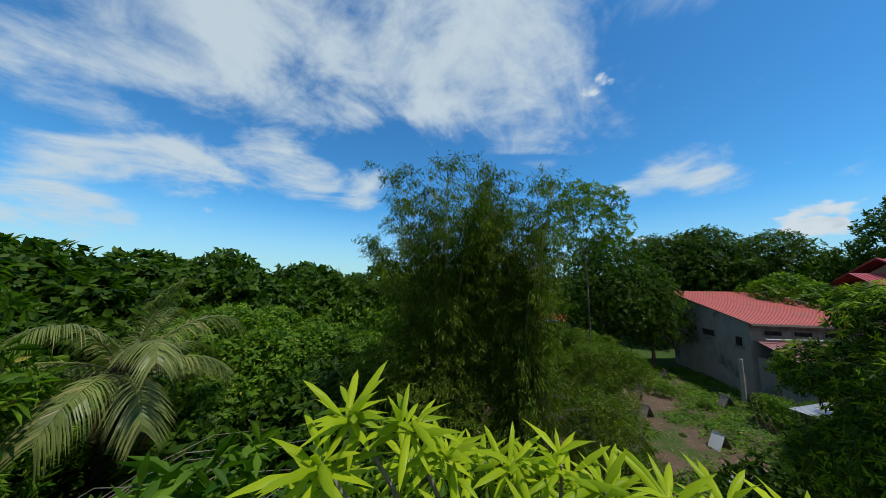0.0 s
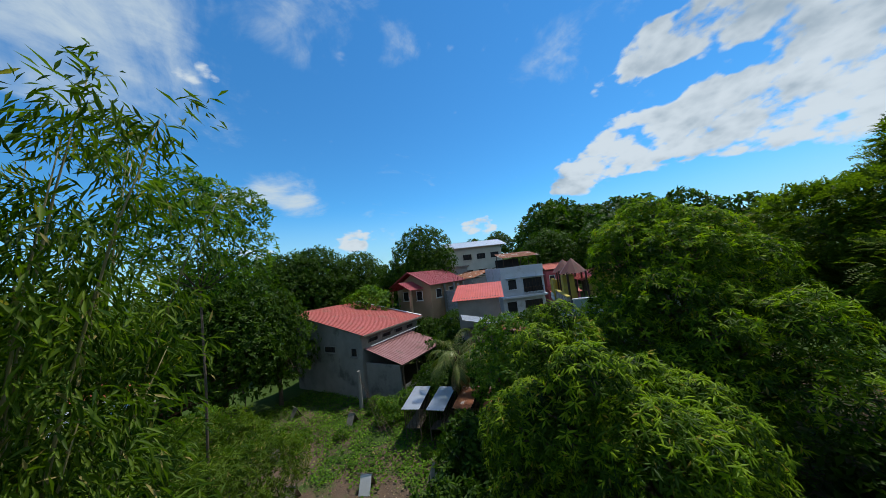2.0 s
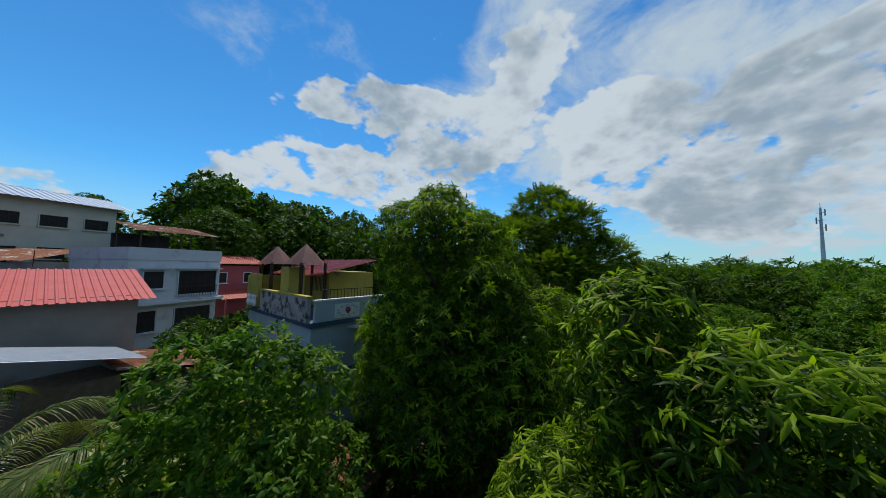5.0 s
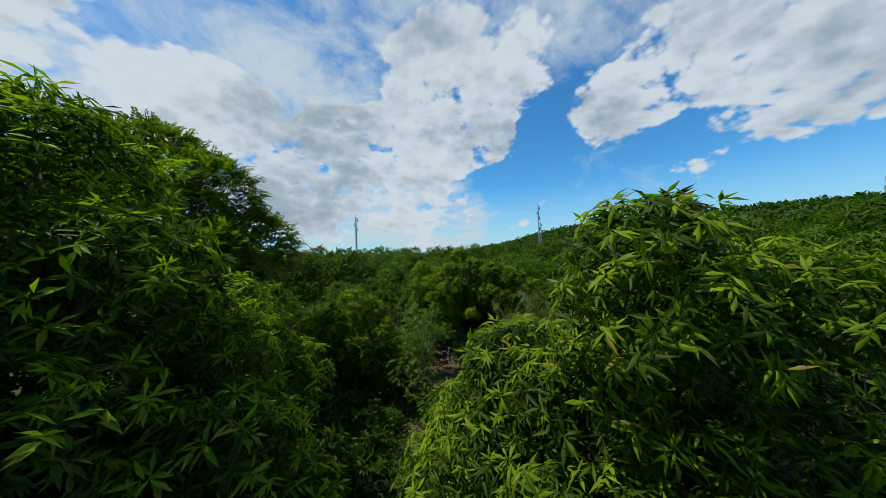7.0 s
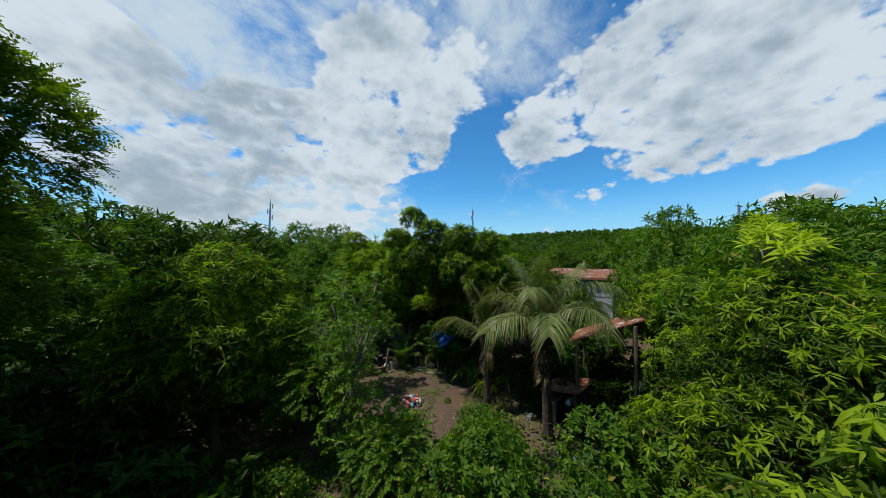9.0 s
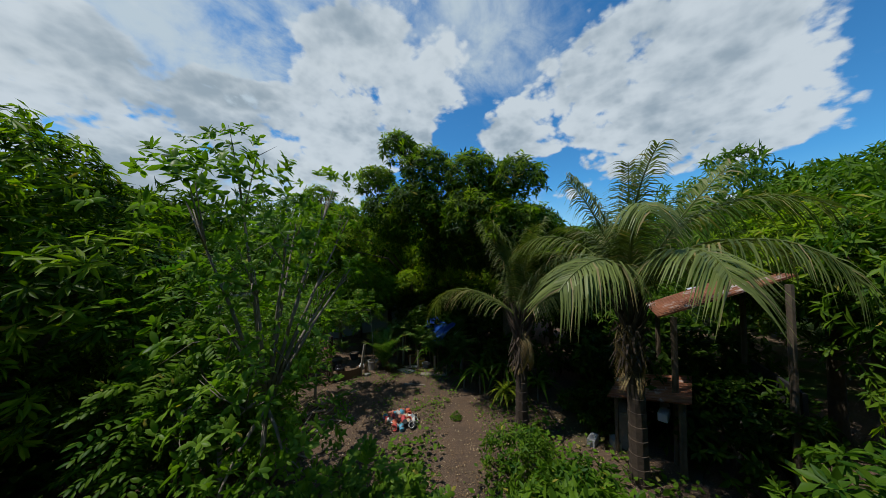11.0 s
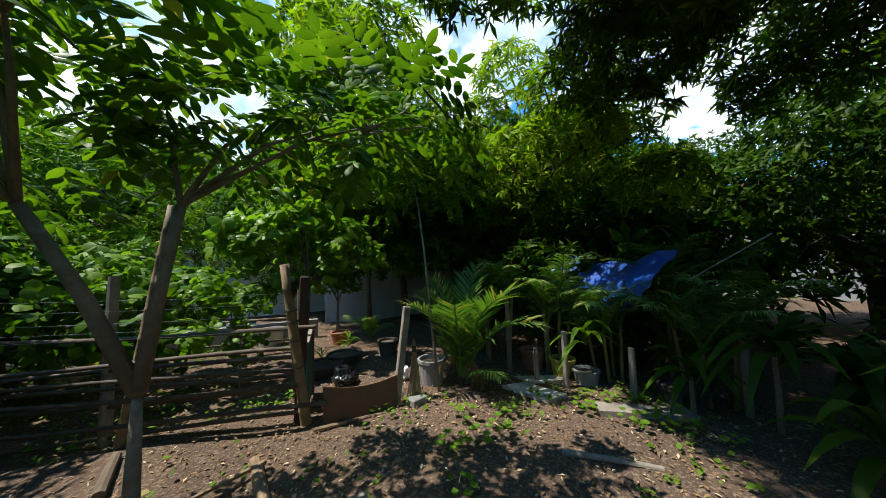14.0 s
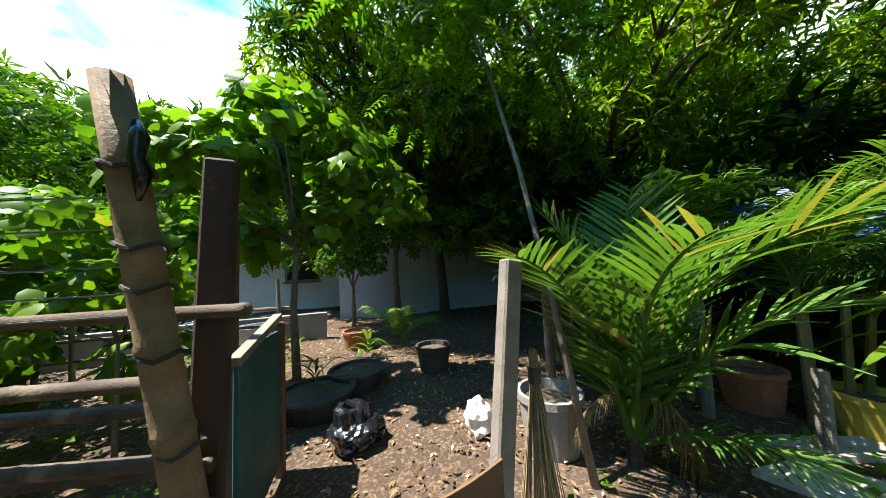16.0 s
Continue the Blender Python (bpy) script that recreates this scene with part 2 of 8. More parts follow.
def leaf_mat(name, dark, light, odd=None, odd_share=0.0, rough=0.42, through_light=0.4):
    """Leaves: each its own tint, with light shining through."""
    m = bpy.data.materials.new(name)
    m.use_nodes = True
    nt = m.node_tree
    b = nt.nodes["Principled BSDF"]
    geo = nt.nodes.new("ShaderNodeNewGeometry")
    co = nt.nodes.new("ShaderNodeTexCoord")
    no = nt.nodes.new("ShaderNodeTexNoise")
    no.inputs["Scale"].default_value, no.inputs["Detail"].default_value = 0.9, 3.0
    nt.links.new(co.outputs["Object"], no.inputs["Vector"])
    add = nt.nodes.new("ShaderNodeMath")
    add.operation = "MULTIPLY_ADD"
    nt.links.new(geo.outputs["Random Per Island"], add.inputs[0])
    add.inputs[1].default_value = 0.55
    sub = nt.nodes.new("ShaderNodeMath")
    sub.operation = "MULTIPLY_ADD"
    nt.links.new(no.outputs["Fac"], sub.inputs[0])
    sub.inputs[1].default_value, sub.inputs[2].default_value = 1.6, -0.58
    nt.links.new(sub.outputs[0], add.inputs[2])
    cr = nt.nodes.new("ShaderNodeValToRGB")
    nt.links.new(add.outputs[0], cr.inputs[0])
    cr.color_ramp.elements[0].position, cr.color_ramp.elements[0].color = 0.05, (*dark, 1)
    cr.color_ramp.elements[1].position, cr.color_ramp.elements[1].color = 0.95, (*light, 1)
    colour = cr.outputs[0]
    if odd:
        gt = nt.nodes.new("ShaderNodeMath")
        gt.operation = "GREATER_THAN"
        mul = nt.nodes.new("ShaderNodeMath")
        mul.operation = "FRACT"
        m7 = nt.nodes.new("ShaderNodeMath")
        m7.operation = "MULTIPLY"
        m7.inputs[1].default_value = 37.0
        nt.links.new(geo.outputs["Random Per Island"], m7.inputs[0])
        nt.links.new(m7.outputs[0], mul.inputs[0])
        nt.links.new(mul.outputs[0], gt.inputs[0])
        gt.inputs[1].default_value = 1 - odd_share
        mx = nt.nodes.new("ShaderNodeMix")
        mx.data_type = "RGBA"
        nt.links.new(gt.outputs[0], mx.inputs[0])
        nt.links.new(colour, mx.inputs[6])
        mx.inputs[7].default_value = (*odd, 1)
        colour = mx.outputs[2]
    nt.links.new(colour, b.inputs["Base Color"])
    b.inputs["Roughness"].default_value = rough
    b.inputs["Specular IOR Level"].default_value = 0.14
    tr = nt.nodes.new("ShaderNodeBsdfTranslucent")
    gain = nt.nodes.new("ShaderNodeMix")
    gain.data_type, gain.blend_type = "RGBA", "MULTIPLY"
    gain.inputs[0].default_value = 1.0
    gain.inputs[7].default_value = (1.15, 1.35, 0.35, 1)
    nt.links.new(colour, gain.inputs[6])
    nt.links.new(gain.outputs[2], tr.inputs["Color"])
    ms = nt.nodes.new("ShaderNodeMixShader")
    ms.inputs[0].default_value = through_light
    out = nt.nodes["Material Output"]
    nt.links.new(b.outputs[0], ms.inputs[1])
    nt.links.new(tr.outputs[0], ms.inputs[2])
    nt.links.new(ms.outputs[0], out.inputs["Surface"])
    return m


M_MANGO = leaf_mat("mango_leaves", (0.007, 0.030, 0.003), (0.110, 0.190, 0.009), (0.24, 0.20, 0.03), 0.015, 0.45, 0.48)
M_MANGO_NEW = leaf_mat("fresh_mango_leaves", (0.11, 0.20, 0.007), (0.31, 0.42, 0.013), (0.36, 0.28, 0.04), 0.03, 0.45, 0.48)
M_BAMBOO = leaf_mat("bamboo_leaves", (0.016, 0.052, 0.004), (0.140, 0.210, 0.014), (0.30, 0.25, 0.08), 0.03, 0.5)
M_FEATHER = leaf_mat("feathery_leaves", (0.034, 0.068, 0.006), (0.165, 0.225, 0.018), None, 0, 0.6, 0.5)
M_BROAD = leaf_mat("broad_leaves", (0.006, 0.030, 0.003), (0.080, 0.148, 0.009), None, 0, 0.5)
M_CONE = mat("rust_red_sheet", (0.17, 0.055, 0.045), 0.7, (0.12, 0.05, 0.04), 2, bump=0.2, stain=(0.09, 0.05, 0.04), stain_scale=2.5)
M_SHOOT = leaf_mat("young_mango_leaves", (0.20, 0.30, 0.008), (0.50, 0.58, 0.02), None, 0, 0.4, 0.45)
M_PALE = leaf_mat("pale_leaves", (0.018, 0.072, 0.007), (0.165, 0.275, 0.018), (0.34, 0.30, 0.05), 0.015, 0.48)
M_PALM = leaf_mat("palm_leaflets", (0.060, 0.088, 0.022), (0.22, 0.26, 0.075), (0.30, 0.24, 0.11), 0.10, 0.34, 0.28)
M_PALMTRUNK = mat("dark_palm_trunk", (0.085, 0.060, 0.042), 0.92, (0.045, 0.032, 0.024), 7, bump=0.7, fine=40)
M_DRYFROND = leaf_mat("dry_palm_leaflets", (0.17, 0.11, 0.045), (0.36, 0.27, 0.13), None, 0, 0.7, 0.2)
M_WEED = leaf_mat("ground_creeper", (0.030, 0.085, 0.006), (0.15, 0.27, 0.018), (0.30, 0.26, 0.08), 0.03, 0.6)
M_LITTER = leaf_mat("fallen_leaves", (0.08, 0.045, 0.022), (0.34, 0.22, 0.12), (0.45, 0.36, 0.22), 0.15, 0.8, 0.05)
M_CROTON = leaf_mat("yellow_green_leaves", (0.16, 0.24, 0.02), (0.50, 0.52, 0.04), None, 0, 0.4)
M_BARK = mat("bark", (0.13, 0.095, 0.065), 0.9, (0.07, 0.055, 0.04), 9, bump=0.7, fine=45)
M_GREYBARK = mat("pale_bark", (0.26, 0.22, 0.18), 0.9, (0.15, 0.12, 0.09), 9, bump=0.6, fine=45)
M_CULM = mat("bamboo_culm", (0.16, 0.15, 0.05), 0.5, (0.24, 0.19, 0.09), 4, bump=0.1)
M_DRYCULM = mat("weathered_bamboo", (0.30, 0.205, 0.11), 0.7, (0.13, 0.085, 0.05), 7, bump=0.25, stain=(0.05, 0.035, 0.025), stain_scale=3.0)
M_OLDWOOD = mat("old_wood", (0.15, 0.11, 0.075), 0.88, (0.09, 0.065, 0.045), 5, bump=0.5, fine=80)
M_GREYWOOD = mat("grey_weathered_wood", (0.30, 0.26, 0.21), 0.9, (0.19, 0.16, 0.13), 6, bump=0.5, fine=90)
M_CEMENT = mat("bare_cement", (0.27, 0.26, 0.24), 0.92, (0.20, 0.195, 0.18), 0.8, bump=0.3, stain=(0.11, 0.11, 0.10), stain_scale=0.5, stain_at=0.56)
M_BLOCK = mat("concrete_block", (0.36, 0.36, 0.36), 0.93, (0.28, 0.28, 0.28), 3, bump=0.5)
M_MORTAR = mat("mortar", (0.24, 0.235, 0.22), 0.95, (0.17, 0.17, 0.16), 3, bump=0.5)
M_REDROOF = mat("red_roof_sheet", (0.47, 0.115, 0.085), 0.5, (0.40, 0.10, 0.085), 0.7, bump=0.05, stain=(0.33, 0.12, 0.085), stain_scale=0.6)
M_MAROON = mat("maroon_roof_sheet", (0.33, 0.045, 0.055), 0.45, (0.26, 0.04, 0.05), 0.8, bump=0.05)
M_DULLRED = mat("faded_red_roof_sheet", (0.33, 0.16, 0.155), 0.6, (0.25, 0.11, 0.105), 0.8, bump=0.08, stain=(0.19, 0.10, 0.085), stain_scale=0.7)
M_ORANGE = mat("orange_red_roof_sheet", (0.52, 0.10, 0.065), 0.5, (0.45, 0.09, 0.06), 0.8, bump=0.05)
M_TIN = mat("galvanised_sheet", (0.55, 0.58, 0.62), 0.42, (0.45, 0.48, 0.51), 2, 0.55, 0.1, stain=(0.32, 0.25, 0.19), stain_scale=1.3, stain_at=0.63)
M_RUST = mat("rusty_sheet", (0.33, 0.13, 0.06), 0.85, (0.20, 0.075, 0.04), 2.2, 0.1, 0.3, stain=(0.55, 0.50, 0.45), stain_scale=1.4, stain_at=0.56)
M_WHITEWALL = mat("grey_white_paint", (0.58, 0.62, 0.67), 0.8, (0.50, 0.54, 0.59), 0.7, bump=0.1, stain=(0.40, 0.42, 0.44), stain_scale=0.9)
M_CREAM = mat("cream_paint", (0.62, 0.60, 0.53), 0.8, (0.53, 0.51, 0.44), 0.6, bump=0.1)
M_PINKWALL = mat("pink_red_paint", (0.48, 0.11, 0.13), 0.75, (0.40, 0.09, 0.11), 0.7, bump=0.1)
M_YELLOW = mat("yellow_paint", (0.56, 0.44, 0.07), 0.75, (0.47, 0.36, 0.06), 0.8, bump=0.1, stain=(0.28, 0.24, 0.10), stain_scale=0.9)
M_TANWALL = mat("tan_paint", (0.46, 0.30, 0.18), 0.8, (0.38, 0.25, 0.15), 0.8, bump=0.1)
M_SOOT = mat("stained_plaster", (0.42, 0.40, 0.38), 0.9, (0.30, 0.285, 0.27), 1.5, bump=0.2, stain=(0.07, 0.055, 0.05), stain_scale=2.4, stain_at=0.48)
M_PALEBLUE = mat("pale_blue_paint", (0.46, 0.53, 0.58), 0.8, (0.38, 0.44, 0.48), 0.6, bump=0.1)
M_DARKBLUE = mat("dark_blue_paint", (0.05, 0.10, 0.18), 0.6, None, 2, bump=0.05)
M_WHITE = mat("white_paint", (0.78, 0.78, 0.76), 0.6, (0.68, 0.68, 0.66), 2, bump=0.05)
# near-black colour painted on panels in place of unlit interiors
M_DARK = mat("painted_interior_shade", (0.022, 0.022, 0.024), 0.8, None, 2, bump=0.1)
M_IRON = mat("dark_iron", (0.05, 0.045, 0.04), 0.6, (0.10, 0.05, 0.03), 5, 0.6, 0.15)
M_STEEL = mat("mast_steel", (0.40, 0.42, 0.44), 0.5, None, 3, 0.6, 0.05)
M_ORNRED = mat("red_ornament", (0.42, 0.05, 0.05), 0.6, None, 3)
M_TARP = mat("blue_tarpaulin", (0.015, 0.085, 0.40), 0.4, (0.012, 0.06, 0.30), 3, bump=0.15, fine=20)
M_TERRA = mat("terracotta", (0.42, 0.15, 0.08), 0.8, (0.33, 0.11, 0.06), 5)
M_RUBBER = mat("black_rubber", (0.035, 0.033, 0.03), 0.75, (0.075, 0.068, 0.06), 5, bump=0.2)
M_BAG = mat("black_plastic_bag", (0.012, 0.012, 0.015), 0.22, None, 5, bump=0.3, fine=14, spec=0.7)
M_GATEBROWN = mat("brown_plywood", (0.17, 0.095, 0.05), 0.7, (0.11, 0.06, 0.035), 2.0, bump=0.15, stain=(0.26, 0.17, 0.10), stain_scale=1.6, stain_at=0.6)
M_TEAL = mat("teal_painted_wood", (0.035, 0.13, 0.125), 0.65, (0.03, 0.09, 0.09), 3, bump=0.15)
M_BROOM = mat("midrib_bristles", (0.36, 0.27, 0.15), 0.8, (0.24, 0.17, 0.09), 20)
M_RAIL = mat("dark_weathered_bamboo", (0.115, 0.082, 0.058), 0.75, (0.065, 0.046, 0.034), 7, bump=0.3, stain=(0.20, 0.15, 0.10), stain_scale=4.0, stain_at=0.6)
M_ARECA = leaf_mat("green_palm_leaflets", (0.036, 0.095, 0.018), (0.155, 0.275, 0.055), (0.34, 0.27, 0.09), 0.05, 0.35, 0.32)
M_HEART = leaf_mat("heart_shaped_leaves", (0.055, 0.135, 0.012), (0.22, 0.35, 0.03), None, 0, 0.4, 0.45)
M_SAPLING = leaf_mat("sapling_leaves", (0.035, 0.110, 0.010), (0.185, 0.300, 0.022), (0.34, 0.30, 0.05), 0.015, 0.45, 0.55)
M_SLAB = mat("bleached_board", (0.60, 0.56, 0.48), 0.9, (0.38, 0.33, 0.26), 3, bump=0.3)


def ground_mat():
    m = bpy.data.materials.new("earth_and_grass")
    m.use_nodes = True
    nt = m.node_tree
    b = nt.nodes["Principled BSDF"]
    b.inputs["Roughness"].default_value, b.inputs["Specular IOR Level"].default_value = 0.95, 0.15
    co = nt.nodes.new("ShaderNodeTexCoord")

    def no(s, d=6.0):
        n = nt.nodes.new("ShaderNodeTexNoise")
        n.inputs["Scale"].default_value, n.inputs["Detail"].default_value, n.inputs["Roughness"].default_value = s, d, 0.6
        nt.links.new(co.outputs["Object"], n.inputs["Vector"])
        return n.outputs["Fac"]

    def rng(v, lo, hi):
        n = nt.nodes.new("ShaderNodeMapRange")
        n.inputs[1].default_value, n.inputs[2].default_value = lo, hi
        nt.links.new(v, n.inputs[0])
        return n.outputs[0]

    def blend(f, a, c):
        n = nt.nodes.new("ShaderNodeMix")
        n.data_type = "RGBA"
        nt.links.new(f, n.inputs[0])
        for s, v in ((6, a), (7, c)):
            if isinstance(v, tuple):
                n.inputs[s].default_value = (*v, 1)
            else:
                nt.links.new(v, n.inputs[s])
        return n.outputs[2]

    soil = blend(rng(no(1.1), 0.3, 0.7), (0.118, 0.078, 0.052), (0.066, 0.046, 0.034))
    soil = blend(rng(no(34), 0.5, 0.75), soil, (0.28, 0.20, 0.135))
    grass = blend(rng(no(2.3), 0.3, 0.7), (0.030, 0.066, 0.012), (0.060, 0.095, 0.020))
    # the wide land beyond the yards is green, the yards are trodden earth with patches of grass
    vm = nt.nodes.new("ShaderNodeVectorMath")
    vm.operation = "DISTANCE"
    nt.links.new(co.outputs["Object"], vm.inputs[0])
    vm.inputs[1].default_value = (8, -2, 0)
    far = rng(vm.outputs["Value"], 26, 34)
    mx = nt.nodes.new("ShaderNodeMath")
    mx.operation = "MAXIMUM"
    nt.links.new(far, mx.inputs[0])
    sx = nt.nodes.new("ShaderNodeSeparateXYZ")
    nt.links.new(co.outputs["Object"], sx.inputs[0])
    tilled = nt.nodes.new("ShaderNodeMath")
    tilled.operation = "MULTIPLY"
    nt.links.new(rng(sx.outputs[1], -13.0, -8.0), tilled.inputs[0])
    nt.links.new(rng(no(0.33, 8), 0.50, 0.60), tilled.inputs[1])
    nt.links.new(tilled.outputs[0], mx.inputs[1])
    nt.links.new(blend(mx.outputs[0], soil, grass), b.inputs["Base Color"])
    bp = nt.nodes.new("ShaderNodeBump")
    bp.inputs["Strength"].default_value, bp.inputs["Distance"].default_value = 0.8, 0.05
    nt.links.new(no(18, 8), bp.inputs["Height"])
    nt.links.new(bp.outputs[0], b.inputs["Normal"])
    return m


M_GROUND = ground_mat()


# ---- builders ----
def thing(name, label, category, at=(0, 0, 0), rz=0.0, group="", kind="", s=1.0):
    ob = new(name)
    ob.empty_display_size = 0.2
    ob.matrix_basis = pose(*at, 0, 0, rz) @ Matrix.Diagonal((s, s, s, 1))
    return tagged(ob, label, category, group, kind)


def mesh_np(name, V, F, material, smooth=False):
    V, F = np.asarray(V, np.float32), np.asarray(F, np.int32)
    me = bpy.data.meshes.new(name)
    me.vertices.add(len(V))
    me.vertices.foreach_set("co", V.ravel())
    k = F.shape[1]
    me.loops.add(F.size)
    me.loops.foreach_set("vertex_index", F.ravel())
    me.polygons.add(len(F))
    me.polygons.foreach_set("loop_start", np.arange(0, F.size, k, dtype=np.int32))
    if smooth:
        me.polygons.foreach_set("use_smooth", np.ones(len(F), bool))
    me.update(calc_edges=True)
    me.materials.append(material)
    return me


class Bits:
    """Gathers boxes, tubes and sheets into one mesh."""

    def __init__(self):
        self.v, self.f = [], []

    def add(self, V, F):
        n = len(self.v)
        self.v += [tuple(p) for p in V]
        self.f += [tuple(i + n for i in q) for q in F]
        return self

    def box(self, size, at=(0, 0, 0), rot=(0, 0, 0), bev=0.0):
        """A box, centred on at, with chamfered upright and level edges if bev > 0."""
        bm = bmesh.new()
        bmesh.ops.create_cube(bm, size=1.0, matrix=pose(*at, *rot) @ Matrix.Diagonal((*size, 1)))
        if bev:
            bmesh.ops.bevel(bm, geom=bm.edges[:], offset=bev, segments=1, affect="EDGES")
        bm.verts.index_update()
        self.add([v.co[:] for v in bm.verts], [[v.index for v in fc.verts] for fc in bm.faces])
        bm.free()
        return self

    def tube(self, pts, radii, sides=7, cap=True):
        pts = [Vector(p) for p in pts]
        if not hasattr(radii, "__len__"):
            radii = [radii] * len(pts)
        V, F = [], []
        side = None
        for i, p in enumerate(pts):
            d = (pts[min(i + 1, len(pts) - 1)] - pts[max(i - 1, 0)]).normalized()
            if side is None:
                side = d.orthogonal().normalized()
            side = (side - d * side.dot(d)).normalized()
            up = d.cross(side)
            for k in range(sides):
                a = 2 * math.pi * k / sides
                V.append(p + (math.cos(a) * side + math.sin(a) * up) * float(radii[i]))
        for i in range(len(pts) - 1):
            for k in range(sides):
                a, b = i * sides + k, i * sides + (k + 1) % sides
                F.append((a, b, b + sides, a + sides))
        if cap:
            F.append(tuple(range(sides))[::-1])
            F.append(tuple(range(len(V) - sides, len(V))))
        return self.add(V, F)

    def lathe(self, profile, at=(0, 0, 0), sides=16):
        V, F = [], []
        for r, z in profile:
            for k in range(sides):
                a = 2 * math.pi * k / sides
                V.append((at[0] + r * math.cos(a), at[1] + r * math.sin(a), at[2] + z))
        for i in range(len(profile) - 1):
            for k in range(sides):
                a, b = i * sides + k, i * sides + (k + 1) % sides
                F.append((a, b, b + sides, a + sides))
        return self.add(V, F)

    def ribbed(self, p, u, v, pitch=0.25, amp=0.035, thick=0.012):
        """A ribbed roof sheet from corner p, ribs running along v and repeated along u."""
        p, u, v = Vector(p), Vector(u), Vector(v)
        n = u.cross(v).normalized()
        if n.z < 0:
            n = -n
        w = u.length
        xs = []
        x = 0.0
        while x < w - 1e-6:
            xs += [(x, 0), (min(x + pitch * 0.55, w), 0), (min(x + pitch * 0.66, w), amp), (min(x + pitch * 0.89, w), amp)]
            x += pitch
        xs.append((w, 0))
        top = [(p + u * (a / w) + n * h, p + u * (a / w) + v + n * h) for a, h in xs]
        V, F = [], []
        for lift in (0.0, -thick):
            for a, b in top:
                V += [a + n * lift, b + n * lift]
        m = len(top)
        for i in range(m - 1):
            F.append((2 * i, 2 * i + 1, 2 * i + 3, 2 * i + 2))
            F.append((2 * (m + i), 2 * (m + i) + 2, 2 * (m + i) + 3, 2 * (m + i) + 1))
            F.append((2 * i, 2 * i + 2, 2 * (m + i) + 2, 2 * (m + i)))
            F.append((2 * i + 1, 2 * (m + i) + 1, 2 * (m + i) + 3, 2 * i + 3))
        return self.add(V, F)

    def quad(self, *pts):
        return self.add(pts, [tuple(range(len(pts)))])

    def mesh(self, name, material, smooth=False):
        me = bpy.data.meshes.new(name)
        me.from_pydata(self.v, [], self.f)
        me.update()
        me.materials.append(material)
        if smooth:
            me.polygons.foreach_set("use_smooth", np.ones(len(me.polygons), bool))
        return me


def part(name, shape, material, parent, label="", at=None, smooth=False, kind=""):
    """Links a shape as one mesh object under a thing or under a part."""
    if isinstance(shape, Bits):
        me = shape.mesh(name, material, smooth)
    elif isinstance(shape, bpy.types.Mesh):
        me = shape
    ob = new(name, me)
    ob.parent = parent
    if at is not None:
        ob.matrix_basis = at
    return tagged(ob, label, kind=kind)


def solo(name, shape, material, label, category, at=None, group="", smooth=False, kind=""):
    """A thing that is one single mesh."""
    me = shape.mesh(name, material, smooth) if isinstance(shape, Bits) else shape
    ob = new(name, me)
    if at is not None:
        ob.matrix_basis = at
    return tagged(ob, label, category, group, kind)


def smooth01(a, b, x):
    t = np.clip((np.asarray(x, float) - a) / (b - a), 0, 1)
    return t * t * (3 - 2 * t)


def ground_z(x, y):
    """Height of the land: level yards, rising east to the houses and the wooded hill, far ridge to the south-west."""
    x, y = np.asarray(x, float), np.asarray(y, float)
    north = smooth01(-22, 2, y)
    z = north * (2.4 * smooth01(20, 33, x) + 3.6 * smooth01(38, 56, x) + 7 * smooth01(58, 120, x))
    z = z + 1.6 * smooth01(26, 36, y) * smooth01(20, 34, x) * (1 - smooth01(60, 90, y))
    r = np.hypot(x, y)
    az = np.degrees(np.arctan2(x, y)) % 360
    bump = np.exp(-(((az - 252) / 30) ** 2)) + 0.55 * np.exp(-(((az - 222) / 16) ** 2))
    z = z + 88 * bump * smooth01(420, 1000, r)
    z = z + 12 * smooth01(300, 1500, r) * (0.5 + 0.5 * np.sin(az * 0.11))
    z = z + 0.05 * np.sin(1.7 * x + 0.6 * y) * np.sin(1.3 * y - 0.4 * x) * (r < 80)
    return z


def gz(x, y):
    return float(ground_z(x, y))


def normed(a):
    return a / np.maximum(np.linalg.norm(a, axis=-1, keepdims=True), 1e-9)


LEAF5 = (np.array([(0, 0, 0), (0.5, 0.45, -0.05), (0, 0.5, 0.05), (-0.5, 0.45, -0.05), (0, 1, -0.16)]), np.array([(0, 1, 2), (0, 2, 3), (2, 1, 4), (2, 4, 3)]))
LEAF7 = (np.array([(0, 0, 0), (0.36, 0.2, -0.03), (0.5, 0.5, -0.05), (0.34, 0.8, -0.09), (0, 1, -0.15), (-0.34, 0.8, -0.09), (-0.5, 0.5, -0.05), (-0.36, 0.2, -0.03), (0, 0.5, 0.05)]), np.array([(0, 1, 8), (1, 2, 8), (2, 3, 8), (3, 4, 8), (4, 5, 8), (5, 6, 8), (6, 7, 8), (7, 0, 8)]))
LEAF4 = (np.array([(0, 0, 0), (0.5, 0.5, 0.04), (0, 1, -0.1), (-0.5, 0.5, 0.04)]), np.array([(0, 1, 2), (0, 2, 3)]))


